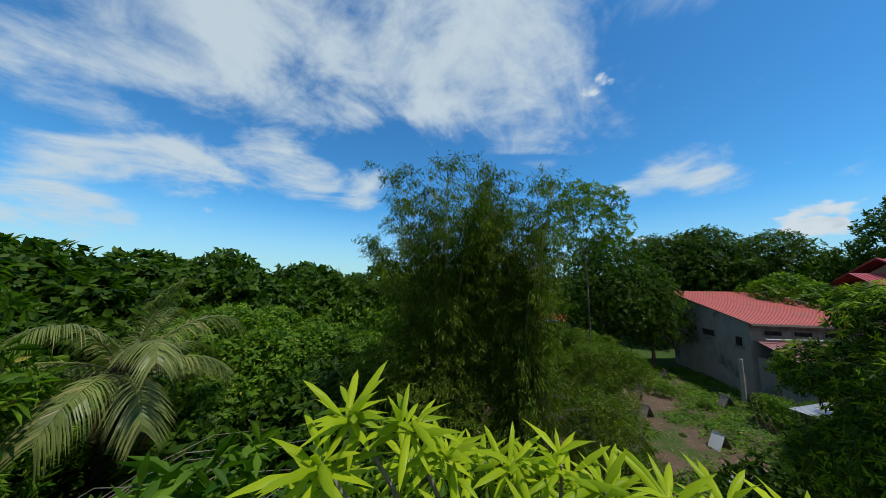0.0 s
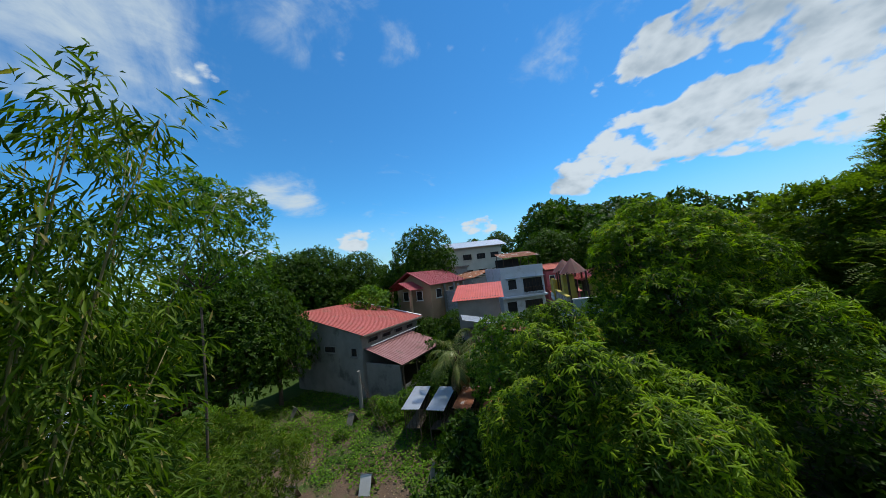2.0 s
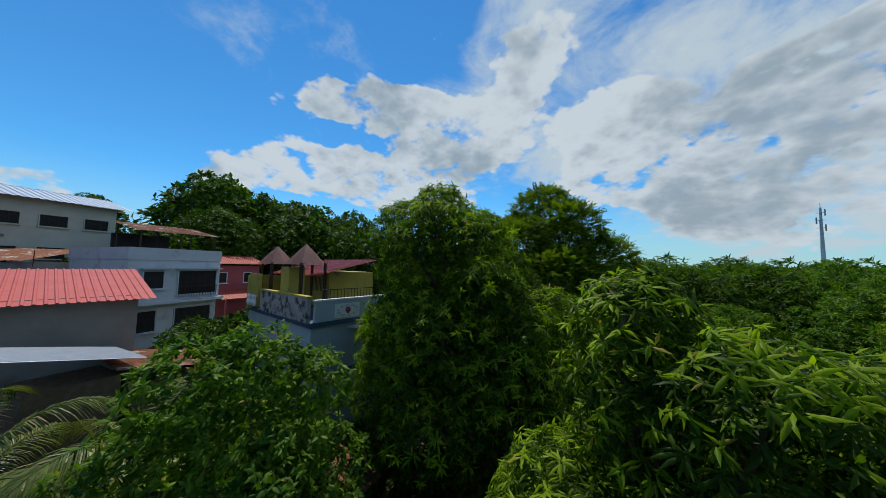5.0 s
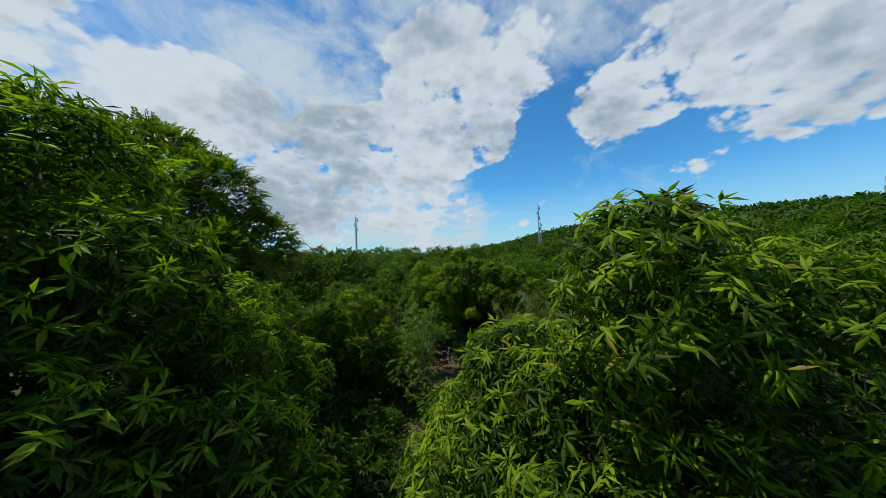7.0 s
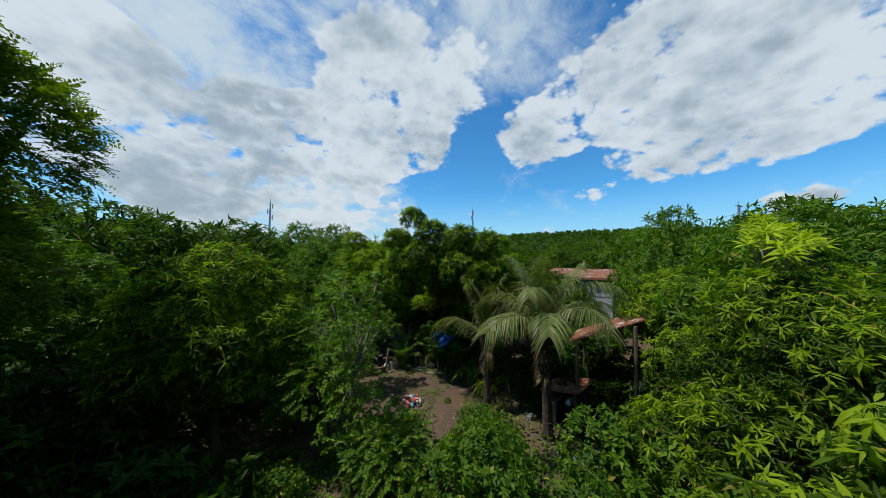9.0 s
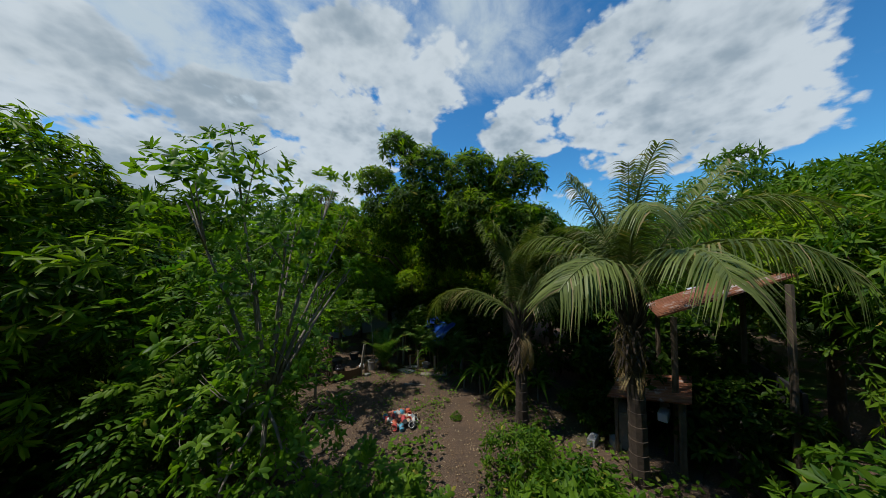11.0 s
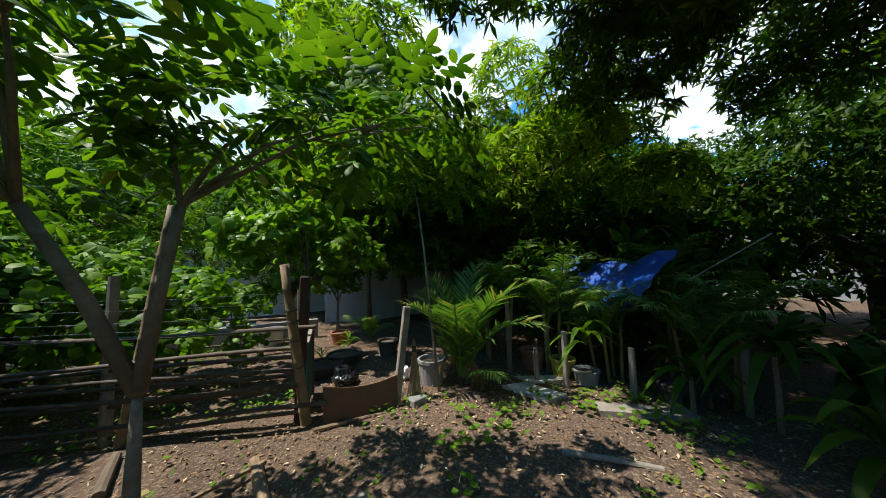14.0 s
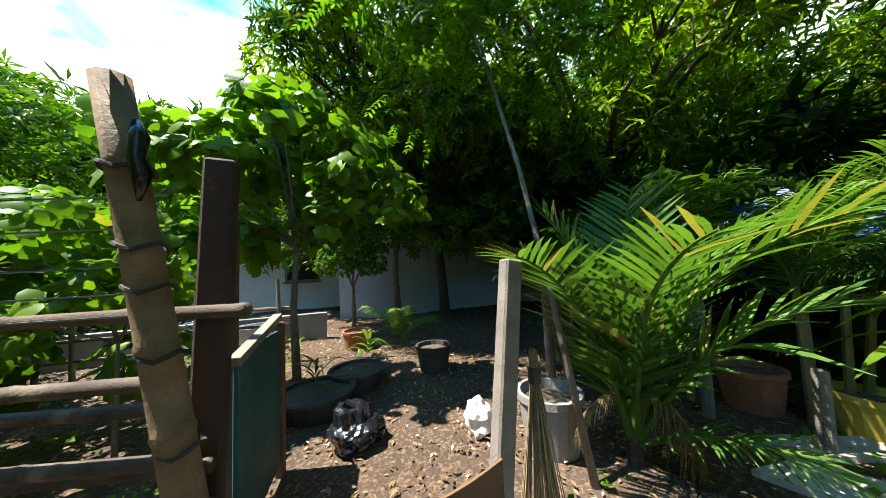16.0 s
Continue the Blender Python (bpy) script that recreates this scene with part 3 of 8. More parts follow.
def leaves_mesh(name, pos, way, up, length, width, material, form=LEAF5):
    """Many leaves in one mesh: foot, direction, upper side, length and width of each."""
    T, F = form
    way = normed(way)
    side = normed(np.cross(way, up))
    up = np.cross(side, way)
    length, width = np.broadcast_to(length, len(pos)), np.broadcast_to(width, len(pos))
    V = pos[:, None] + T[None, :, 0, None] * (side * width[:, None])[:, None] + T[None, :, 1, None] * (way * length[:, None])[:, None] + T[None, :, 2, None] * (up * length[:, None])[:, None]
    faces = (np.arange(len(pos)) * len(T))[:, None, None] + F[None]
    return mesh_np(name, V.reshape(-1, 3), faces.reshape(-1, 3), material)


def lump_points(rng, lumps, n, fill=0.22, low=-0.55, squash=0.85):
    """Places on the outside of a heap of lumps (x, y, z, r), with the way out."""
    lumps = np.asarray(lumps, float)
    got_p, got_d, have = [], [], 0
    wts = lumps[:, 3] ** 2 / (lumps[:, 3] ** 2).sum()
    while have < n:
        k = rng.choice(len(lumps), n, p=wts)
        d = normed(rng.normal(size=(n, 3)))
        d[:, 2] = np.where(d[:, 2] < low, -d[:, 2], d[:, 2])
        inner = rng.random(n) < fill
        u = np.where(inner, rng.uniform(0.4, 0.8, n), rng.uniform(0.8, 1.04, n))
        off = d * (lumps[k, 3] * u)[:, None]
        off[:, 2] *= squash
        p = lumps[k, :3] + off
        rel = (p[:, None] - lumps[None, :, :3]) / np.array([1, 1, squash])
        depth = (np.linalg.norm(rel, axis=-1) / lumps[None, :, 3]).min(1)
        keep = inner | (depth > 0.76)
        got_p.append(p[keep])
        got_d.append(d[keep])
        have += int(keep.sum())
    return np.concatenate(got_p)[:n], np.concatenate(got_d)[:n]


def rosettes(name, rng, lumps, n, per, length, width, material, droop=0.45, form=LEAF5, fill=0.22, low=-0.55, spread=(35, 105), squash=0.85, apart=0.0):
    """A crown of leaf rosettes at the ends of twigs."""
    p, d = lump_points(rng, lumps, n, fill, low, squash)
    if apart:
        _, first = np.unique(np.floor(p / apart).astype(int), axis=0, return_index=True)
        p, d = p[first], d[first]
        n = len(p)
    axis = normed(0.7 * d + np.array([0, 0, 0.45]) + 0.3 * rng.normal(size=p.shape))
    e1 = normed(np.cross(axis, rng.normal(size=p.shape)))
    e2 = np.cross(axis, e1)
    phi = (np.arange(per)[None] * 2.4 + rng.uniform(0, 6.28, (n, 1)) + rng.normal(0, 0.25, (n, per)))
    th = np.radians(rng.uniform(*spread, (n, per)))
    way = np.cos(th)[..., None] * axis[:, None] + np.sin(th)[..., None] * (np.cos(phi)[..., None] * e1[:, None] + np.sin(phi)[..., None] * e2[:, None])
    way[..., 2] -= droop * rng.random((n, per))
    pos = p[:, None] + 0.10 * length * rng.normal(size=(n, per, 3))
    size = rng.uniform(0.65, 1.15, (n, per)) * rng.uniform(0.8, 1.2, (n, 1))
    up = np.broadcast_to(axis[:, None], way.shape) + 0.25 * rng.normal(size=way.shape)
    return leaves_mesh(name, pos.reshape(-1, 3), way.reshape(-1, 3), up.reshape(-1, 3), (length * size).ravel(), (width * size).ravel(), material, form)


def lumps_for(rng, radius, height, base, count, size=(0.34, 0.55), top_heavy=0.0):
    """Lumps that fill a rounded crown from base to base + height."""
    out = [(0, 0, base + height * 0.5, min(radius, height * 0.5) * 0.75)]
    for i in range(count):
        a = i * 2.4 + rng.uniform(-0.4, 0.4)
        h = (i + 0.5) / count
        z = base + height * (0.12 + 0.76 * h)
        rr = radius * math.sqrt(max(0.05, 1 - (2 * h - 1 + 0.15 - top_heavy) ** 2)) * rng.uniform(0.5, 0.78)
        out.append((rr * math.cos(a), rr * math.sin(a), z, radius * rng.uniform(*size)))
    return out


def trunk_bits(rng, lumps, r, lean=(0, 0), forks=None, foot=0.0):
    """A tapered trunk with limbs out to the lumps of the crown."""
    b = Bits()
    lumps = np.asarray(lumps)
    fork = float(lumps[:, 2].min() - lumps[:, 3].mean() * 0.3)
    fork = max(fork, float(lumps[:, 2].max()) * 0.3)
    top = Vector((lean[0], lean[1], fork))
    b.tube([(0, 0, foot - 0.3), (lean[0] * 0.1, lean[1] * 0.1, foot + 0.15 * fork), (lean[0] * 0.55 + 0.1, lean[1] * 0.55, 0.6 * fork), top], [r * 1.5, r * 1.1, r * 0.95, r * 0.85], 9)
    for x, y, z, q in lumps[: forks or len(lumps)]:
        end = Vector((float(x), float(y), float(z)))
        mid = top.lerp(end, 0.5) + Vector((rng.normal() * 0.2, rng.normal() * 0.2, 0.12 * (end - top).length))
        b.tube([top - Vector((0, 0, 0.1)), mid, end], [r * 0.55, r * 0.34, r * 0.12], 6)
        for _ in range(3):
            tip = end + Vector(normed(rng.normal(size=3))) * float(q * 0.85)
            b.tube([mid.lerp(end, 0.7), end.lerp(tip, 0.5) + Vector((0, 0, 0.1)), tip], [r * 0.18, r * 0.12, r * 0.04], 5)
    return b


def tree(name, label, at, rng, lumps, crown, r=0.16, bark=None, lean=(0, 0), category="tree", group="", rz=0.0, s=1.0, forks=None):
    t = thing(name, label, category, at, rz, group, s=s)
    part("trunk", trunk_bits(rng, lumps, r, lean, forks), bark or M_BARK, t, smooth=True)
    part("crown", crown, None, t)
    return t


# ---- land ----
def land():
    s = np.linspace(-1, 1, 241)
    ax = 34 * s + np.sign(s) * (np.exp(7.3 * np.abs(s)) - 1) * 2.4
    X, Y = np.meshgrid(ax + 8, ax - 1, indexing="ij")
    Z = ground_z(X, Y)
    n = len(s)
    V = np.stack([X, Y, Z], -1).reshape(-1, 3)
    i, j = np.meshgrid(np.arange(n - 1), np.arange(n - 1), indexing="ij")
    a = (i * n + j).ravel()
    F = np.stack([a, a + n, a + n + 1, a + 1], -1)
    ob = new("ground", mesh_np("ground", V, F, M_GROUND, True))
    tagged(ob, "trodden brown earth with patches of creeping green weeds", "ground", kind="structure")


land()

# ---- houses ----
def window(parent, at, w, h, rz, glass=None, bars=0, name="window", frame_m=None, sill=True):
    """A recessed window: frame, near-black panel as painted room shade, and bars, its outer face along local -y."""
    win = part(name, Bits().box((w, 0.06, h), (0, 0.04, 0)), M_DARK, parent, "near-black panel for the unlit window opening", pose(*at, 0, 0, rz))
    f = Bits()
    t = 0.07
    for sx in (-1, 1):
        f.box((t, 0.12, h + t), (sx * w / 2, 0.0, 0))
    for sz in (-1, 1):
        f.box((w - t, 0.12, t), (0, 0.0, sz * h / 2))
    part("frame", f, frame_m or M_CEMENT, win)
    for k in range(bars):
        part("bar", Bits().box((0.03, 0.03, h - t), (-w / 2 + w * (k + 1) / (bars + 1), -0.02, 0)), M_IRON, win)
    if sill:
        part("sill", Bits().box((w + 0.2, 0.22, 0.06), (0, -0.05, -h / 2 - 0.065)), frame_m or M_CEMENT, win)
    return win


def grey_house():
    h = thing("house", "bare grey cement house with sloping red ribbed roof", "house", (20.9, 21.8, 0.6))
    W, D, E, A = 9.2, 10.4, 5.5, 7.6
    wall = Bits()
    wall.quad((0, 0, -1.5), (0, D, -1.5), (0, D, A), (0, 0, E))
    wall.quad((0.2, 0, -1.5), (0.2, 0, E), (0.2, D, A), (0.2, D, -1.5))
    wall.quad((0, 0, -1.5), (0, 0, E), (0.2, 0, E), (0.2, 0, -1.5))
    part("gable_wall", wall, M_CEMENT, h, "stained grey cement wall")
    part("long_wall", Bits().box((W - 0.2, 0.2, E + 1.3), (W / 2 + 0.1, 0.12, E / 2 - 0.9)), M_CEMENT, h)
    part("back_wall", Bits().box((W - 0.2, 0.2, A + 1.3), (W / 2 + 0.1, D - 0.12, A / 2 - 0.9)), M_CEMENT, h)
    wall2 = Bits()
    wall2.quad((W, 0, -1.5), (W, 0, E), (W, D, A), (W, D, -1.5))
    part("far_wall", wall2, M_CEMENT, h)
    roof = Bits().ribbed((-0.25, -0.6, E + 0.06 - 0.6 * (A - E) / D), (W + 0.6, 0, 0), (0, D + 0.9, (D + 0.9) * (A - E) / D), 0.3, 0.04)
    part("roof", roof, M_REDROOF, h, "red ribbed metal roof")
    part("fascia", Bits().box((W + 0.6, 0.05, 0.16), (W / 2 + 0.05, -0.64, E - 0.14)), M_GREYWOOD, h)
    part("ridge_cap", Bits().box((0.28, D + 0.9, 0.05), (W + 0.3, D / 2 - 0.15, (E + A) / 2 + 0.13), (math.degrees(math.atan2(A - E, D)), 0, 0)), M_WHITE, h)
    window(h, (-0.02, 4.6, 3.9), 1.7, 0.62, -90, bars=4)
    window(h, (-0.02, 1.05, 3.75), 0.8, 0.8, -90, bars=3)
    for k in range(4):
        window(h, (1.6 + 2.0 * k, -0.0, 4.65), 1.3, 0.42, 0, bars=3, sill=False)
    # lean-to on the south side
    lean = Bits().ribbed((0.2, -4.6, 2.85), (7.4, 0, 0), (0, 4.45, 1.25), 0.28, 0.035)
    part("lean_to_roof", lean, M_DULLRED, h, "faded dull-red ribbed lean-to roof")
    part("lean_to_beam", Bits().box((7.2, 0.1, 0.14), (3.9, -4.45, 2.74)), M_OLDWOOD, h)
    part("lean_to_wall", Bits().box((0.15, 4.1, 3.6), (0.35, -2.2, 0.95)), M_CEMENT, h)
    part("lean_to_front", Bits().box((6.9, 0.12, 1.6), (3.9, -4.25, 0.1)), M_MORTAR, h)
    for k in range(4):
        part("post", Bits().box((0.13, 0.13, 3.2), (0.6 + 2.1 * k, -4.3, 1.1), bev=0.01), M_OLDWOOD, h)
    g = Bits()
    g.tube([(0.5, -0.75, 4.25), (8.6, -0.75, 4.45)], 0.06, 8)
    part("gutter_pipe", g, M_TIN, h)
    return h


grey_house()


def maroon_house():
    h = thing("house", "tan house with glossy maroon gabled roof on the rise", "house", (33.4, 21.6, 5.6), -8)
    part("wall", Bits().box((7.0, 6.6, 5.0), (3.8, 3.4, 1.6)), M_TANWALL, h, "tan painted walls")
    for lo, hi, wv in (((-0.5, -0.6, 4.0), (0, 4.1, 2.0), 8.6), ((-0.5, 7.5, 4.0), (0, -4.05, 2.0), 8.6)):
        part("roof", Bits().ribbed(lo, (wv, 0, 0), hi, 0.3, 0.04), M_MAROON, h, "maroon ribbed metal roof")
    g = Bits()
    g.quad((0.3, 0.1, 4.05), (0.3, 6.7, 4.05), (0.3, 3.4, 5.7))
    part("gable", g, M_TANWALL, h)
    part("bargeboard", Bits().tube([(-0.5, -0.6, 4.02), (-0.5, 3.45, 6.02), (-0.5, 7.5, 4.02)], 0.1, 4), M_MAROON, h)
    # porch roof in front of the gable
    for lo, hi in (((-2.4, 1.2, 3.6), (0, 2.2, 1.1)), ((-2.4, 5.6, 3.6), (0, -2.2, 1.1))):
        part("porch_roof", Bits().ribbed(lo, (2.6, 0, 0), hi, 0.3, 0.04), M_MAROON, h)
    for y in (1.6, 5.2):
        part("porch_post", Bits().box((0.3, 0.3, 4.6), (-2.1, y, 1.3)), M_TANWALL, h)
    window(h, (0.28, 4.9, 2.6), 1.1, 1.3, -90, frame_m=M_WHITE)
    window(h, (0.28, 2.2, 2.6), 1.1, 1.3, -90, frame_m=M_WHITE)
    for x in (2.0, 5.0):
        window(h, (x, 0.08, 2.7), 1.2, 1.2, 0, frame_m=M_WHITE)


maroon_house()


def white_house():
    """Facade from (36.2, 12.4) to (39.4, 7.8), facing west-south-west."""
    ang = math.degrees(math.atan2(7.8 - 12.4, 39.4 - 36.2))
    h = thing("house", "grey-white flat-roofed house with rusty roof-deck canopy", "house", (36.2, 12.4, 3.0), ang)
    W, D = 5.6, 8.0
    part("ground_floor", Bits().box((W, D, 5.2), (W / 2, D / 2 + 0.3, 1.2)), M_WHITEWALL, h)
    part("floor_slab", Bits().box((W + 0.3, D + 0.7, 0.22), (W / 2, D / 2, 3.9)), M_WHITEWALL, h)
    up = Bits()
    up.box((W, D, 2.9), (W / 2, D / 2 + 0.02, 5.46))
    part("upper_floor", up, M_WHITEWALL, h, "grey-white painted upper storey")
    par = Bits()
    par.box((W + 0.1, 0.18, 0.85), (W / 2, 0.05, 7.34)).box((0.18, D, 0.85), (0.05, D / 2 + 0.14, 7.34)).box((0.18, D, 0.85), (W - 0.05, D / 2 + 0.14, 7.34)).box((W - 0.2, 0.18, 0.85), (W / 2, D - 0.05, 7.34))
    part("parapet", par, M_WHITEWALL, h)
    window(h, (1.35, -0.0, 5.5), 1.15, 1.25, 0, frame_m=M_WHITEWALL)
    window(h, (4.05, -0.0, 5.25), 2.6, 1.8, 0, bars=5, frame_m=M_WHITEWALL)
    for x, w in ((1.35, 1.5), (4.05, 3.0)):
        part("window_canopy", Bits().box((w, 0.5, 0.09), (x, -0.22, 6.3)), M_PALEBLUE, h)
    rail = Bits()
    rail.box((2.6, 0.05, 0.06), (4.05, -0.16, 4.95))
    for k in range(14):
        rail.box((0.025, 0.025, 0.75), (2.8 + k * 0.192, -0.16, 4.6))
    part("balcony_railing", rail, M_IRON, h)
    window(h, (1.1, 0.28, 2.6), 1.3, 1.5, 0, frame_m=M_WHITEWALL)
    window(h, (4.0, 0.28, 2.5), 2.4, 1.7, 0, bars=4, frame_m=M_WHITEWALL)
    can = Bits().ribbed((0.6, 0.5, 9.0), (5.1, 0, 0), (0, 3.6, 0.75), 0.2, 0.03)
    part("canopy_roof", can, M_RUST, h, "rusty ribbed canopy roof")
    for x in (0.8, 3.1, 5.4):
        for y, z in ((0.7, 9.0), (3.8, 9.6)):
            part("canopy_post", Bits().box((0.08, 0.08, z - 6.9), (x, y, (z + 6.9) / 2)), M_IRON, h)
    # near-black panel paints the shade beneath the canopy roof
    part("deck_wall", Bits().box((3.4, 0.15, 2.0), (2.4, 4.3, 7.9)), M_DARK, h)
    for k in range(3):
        part("deck_box", Bits().box((0.7, 0.5, 0.6 + 0.2 * k), (1.2 + 1.4 * k, 2.2, 7.2), bev=0.02), M_OLDWOOD if k != 1 else M_TIN, h)


white_house()


def red_house():
    h = thing("house", "pink-red painted house with red tiled roof", "house", (46.5, 8.6, 3.6), -62)
    part("wall", Bits().box((4.6, 5, 7), (2.2, 2.6, 2.4)), M_PINKWALL, h)
    part("roof", Bits().ribbed((-0.3, -0.5, 6.1), (5.2, 0, 0), (0, 3.0, 0.9), 0.25, 0.04), M_ORANGE, h, "red ribbed roof")
    part("roof", Bits().ribbed((-0.3, 5.6, 6.1), (5.2, 0, 0), (0, -3.0, 0.9), 0.25, 0.04), M_ORANGE, h)
    window(h, (0.75, 0.06, 4.6), 0.8, 1.1, 0, frame_m=M_WHITE)
    window(h, (3.2, 0.06, 4.6), 0.8, 1.1, 0, frame_m=M_WHITE)
    part("porch_roof", Bits().ribbed((-0.4, -2.6, 2.6), (4.2, 0, 0), (0, 2.5, 0.8), 0.25, 0.04), M_ORANGE, h)
    for x in (0.0, 3.4):
        part("porch_post", Bits().box((0.15, 0.15, 4.6), (x, -2.4, 0.4)), M_PINKWALL, h)


red_house()


def yellow_house():
    """Roof-deck house with two cone-roofed turrets."""
    h = thing("house", "yellow house with stained deck wall and cone-roofed turrets", "house", (24.4, 3.3, 1.5), 16)
    # local x runs east along the deck front, y north
    part("ground_floor", Bits().box((9.0, 7.0, 6.2), (4.6, -3.6, 2.0)), M_PALEBLUE, h, "pale blue painted lower walls")
    part("floor_band", Bits().box((9.3, 7.3, 0.25), (4.6, -3.6, 5.25)), M_DARKBLUE, h, "dark blue floor band")
    part("lower_band", Bits().box((9.12, 7.12, 0.18), (4.6, -3.6, 2.6)), M_DARKBLUE, h)
    part("deck_wall", Bits().box((6.2, 0.2, 1.25), (3.2, 0.06, 6.0)), M_SOOT, h, "deck wall streaked with black stains")
    part("deck_side_wall", Bits().box((0.2, 6.8, 1.05), (0.02, -3.6, 5.9)), M_PALEBLUE, h)
    part("deck_coping", Bits().box((6.3, 0.28, 0.09), (3.2, 0.06, 6.67)), M_YELLOW, h)
    part("side_coping", Bits().box((0.26, 6.9, 0.08), (0.02, -3.6, 6.47)), M_WHITE, h)
    # white scroll panel with a red heart shape on the side wall
    pan = part("scroll_panel", Bits().box((0.05, 1.5, 0.75), (-0.12, -2.0, 5.85)), M_WHITE, h, "white scrollwork panel with red centre")
    for k in range(10):
        a = k * 0.628
        curl = Bits().tube([(-0.15, -2.0 + 0.5 * math.cos(a), 5.85 + 0.24 * math.sin(a)), (-0.15, -2.0 + 0.66 * math.cos(a + 0.35), 5.85 + 0.3 * math.sin(a + 0.35))], 0.035, 5)
        part("scroll", curl, M_PALEBLUE, pan)
    part("heart", Bits().tube([(-0.16, -2.0, 5.68), (-0.16, -2.0, 5.86), (-0.16, -2.0, 6.02)], [0.04, 0.16, 0.10], 8), M_ORNRED, pan)
    for k, (x, y) in enumerate(((2.9, -1.0), (7.1, -1.0))):
        t = part("turret_post", Bits().box((0.16, 0.16, 2.2), (x - 0.8, y + 0.6, 7.3)), M_IRON, h)
        for sx, sy in ((0.8, 0.6), (-0.8, -0.8), (0.8, -0.8)):
            part("turret_post", Bits().box((0.12, 0.12, 2.2), (x + sx, y + sy, 7.3)), M_IRON, h)
        cone = Bits().lathe([(1.12, 8.3), (1.08, 8.34), (0.56, 8.95), (0.05, 9.5), (0.001, 9.52)], (x, y, 0), 10)
        part("cone_roof", cone, M_CONE, h, "dull red sheet-metal cone roof")
        rail = Bits()
        for i in range(12):
            rail.box((0.03, 0.03, 1.0), (x - 0.9 + i * 0.165, y - 0.85, 7.2))
        rail.box((2.0, 0.04, 0.05), (x, y - 0.85, 7.7))
        part("turret_grille", rail, M_IRON, h)
    part("yellow_wall", Bits().box((1.5, 0.25, 2.1), (7.4, 0.1, 6.6)), M_YELLOW, h, "yellow painted wall with mildew")
    part("yellow_wall", Bits().box((0.25, 2.4, 2.2), (8.2, -0.9, 6.4)), M_YELLOW, h)
    part("stair_wall", Bits().box((1.1, 0.9, 1.9), (3.6, -0.6, 7.2)), M_YELLOW, h)
    part("rear_room", Bits().box((4.6, 3.6, 2.4), (6.2, -4.9, 6.6)), M_YELLOW, h)
    part("tiled_roof", Bits().ribbed((2.4, -2.4, 7.9), (6.8, 0, 0), (0, -3.4, 0.8), 0.22, 0.05), M_MAROON, h, "red tile-profile roof")
    part("tiled_roof", Bits().ribbed((2.4, -2.4, 7.9), (6.8, 0, 0), (0, 0.9, -0.3), 0.22, 0.05), M_ORANGE, h)
    for k in range(6):
        b = Bits().lathe([(0.05, 0), (0.11, 0.2), (0.05, 0.45), (0.08, 0.6), (0.05, 0.7)], (6.6 + 0.25 * k, 0.35, 5.6), 8)
        part("baluster", b, M_WHITE, h)
    window(h, (-0.0, -4.6, 4.0), 1.6, 1.3, -90, frame_m=M_PALEBLUE)
    part("awning", Bits().box((1.0, 3.0, 0.1), (-0.5, -3.6, 4.95), (0, 8, 0)), M_TIN, h)
    rl = Bits()
    rl.box((0.04, 4.2, 0.04), (0.02, -2.6, 7.0))
    for k in range(20):
        rl.box((0.02, 0.02, 0.55), (0.02, -0.6 - k * 0.21, 6.75))
    part("deck_railing", rl, M_IRON, h)


yellow_house()


def school():
    h = thing("school_building", "long cream three-storey building on the hill", "building", (54.0, 17.5, 5.6), 38)
    # local x towards the far end, y north-west along the length
    part("wall", Bits().box((7.5, 10, 13.4), (3.8, 5.2, 3.0)), M_CREAM, h)
    part("roof", Bits().ribbed((-0.9, -0.8, 9.6), (0, 11.6, 0), (5.0, 0, 1.5), 0.5, 0.05), M_TIN, h, "grey ribbed metal roof")
    part("roof", Bits().ribbed((8.6, -0.8, 9.6), (0, 11.6, 0), (-4.6, 0, 1.5), 0.5, 0.05), M_TIN, h)
    g = Bits()
    g.quad((0.05, 0.18, 9.7), (7.5, 0.18, 9.7), (4.0, 0.18, 11.0))
    part("gable", g, M_CREAM, h)
    for s in range(3):
        for k in range(3):
            window(h, (0.02, 1.6 + 2.7 * k, 1.8 + 3.0 * s), 1.7, 1.1, -90, frame_m=M_CREAM, bars=2)


school()


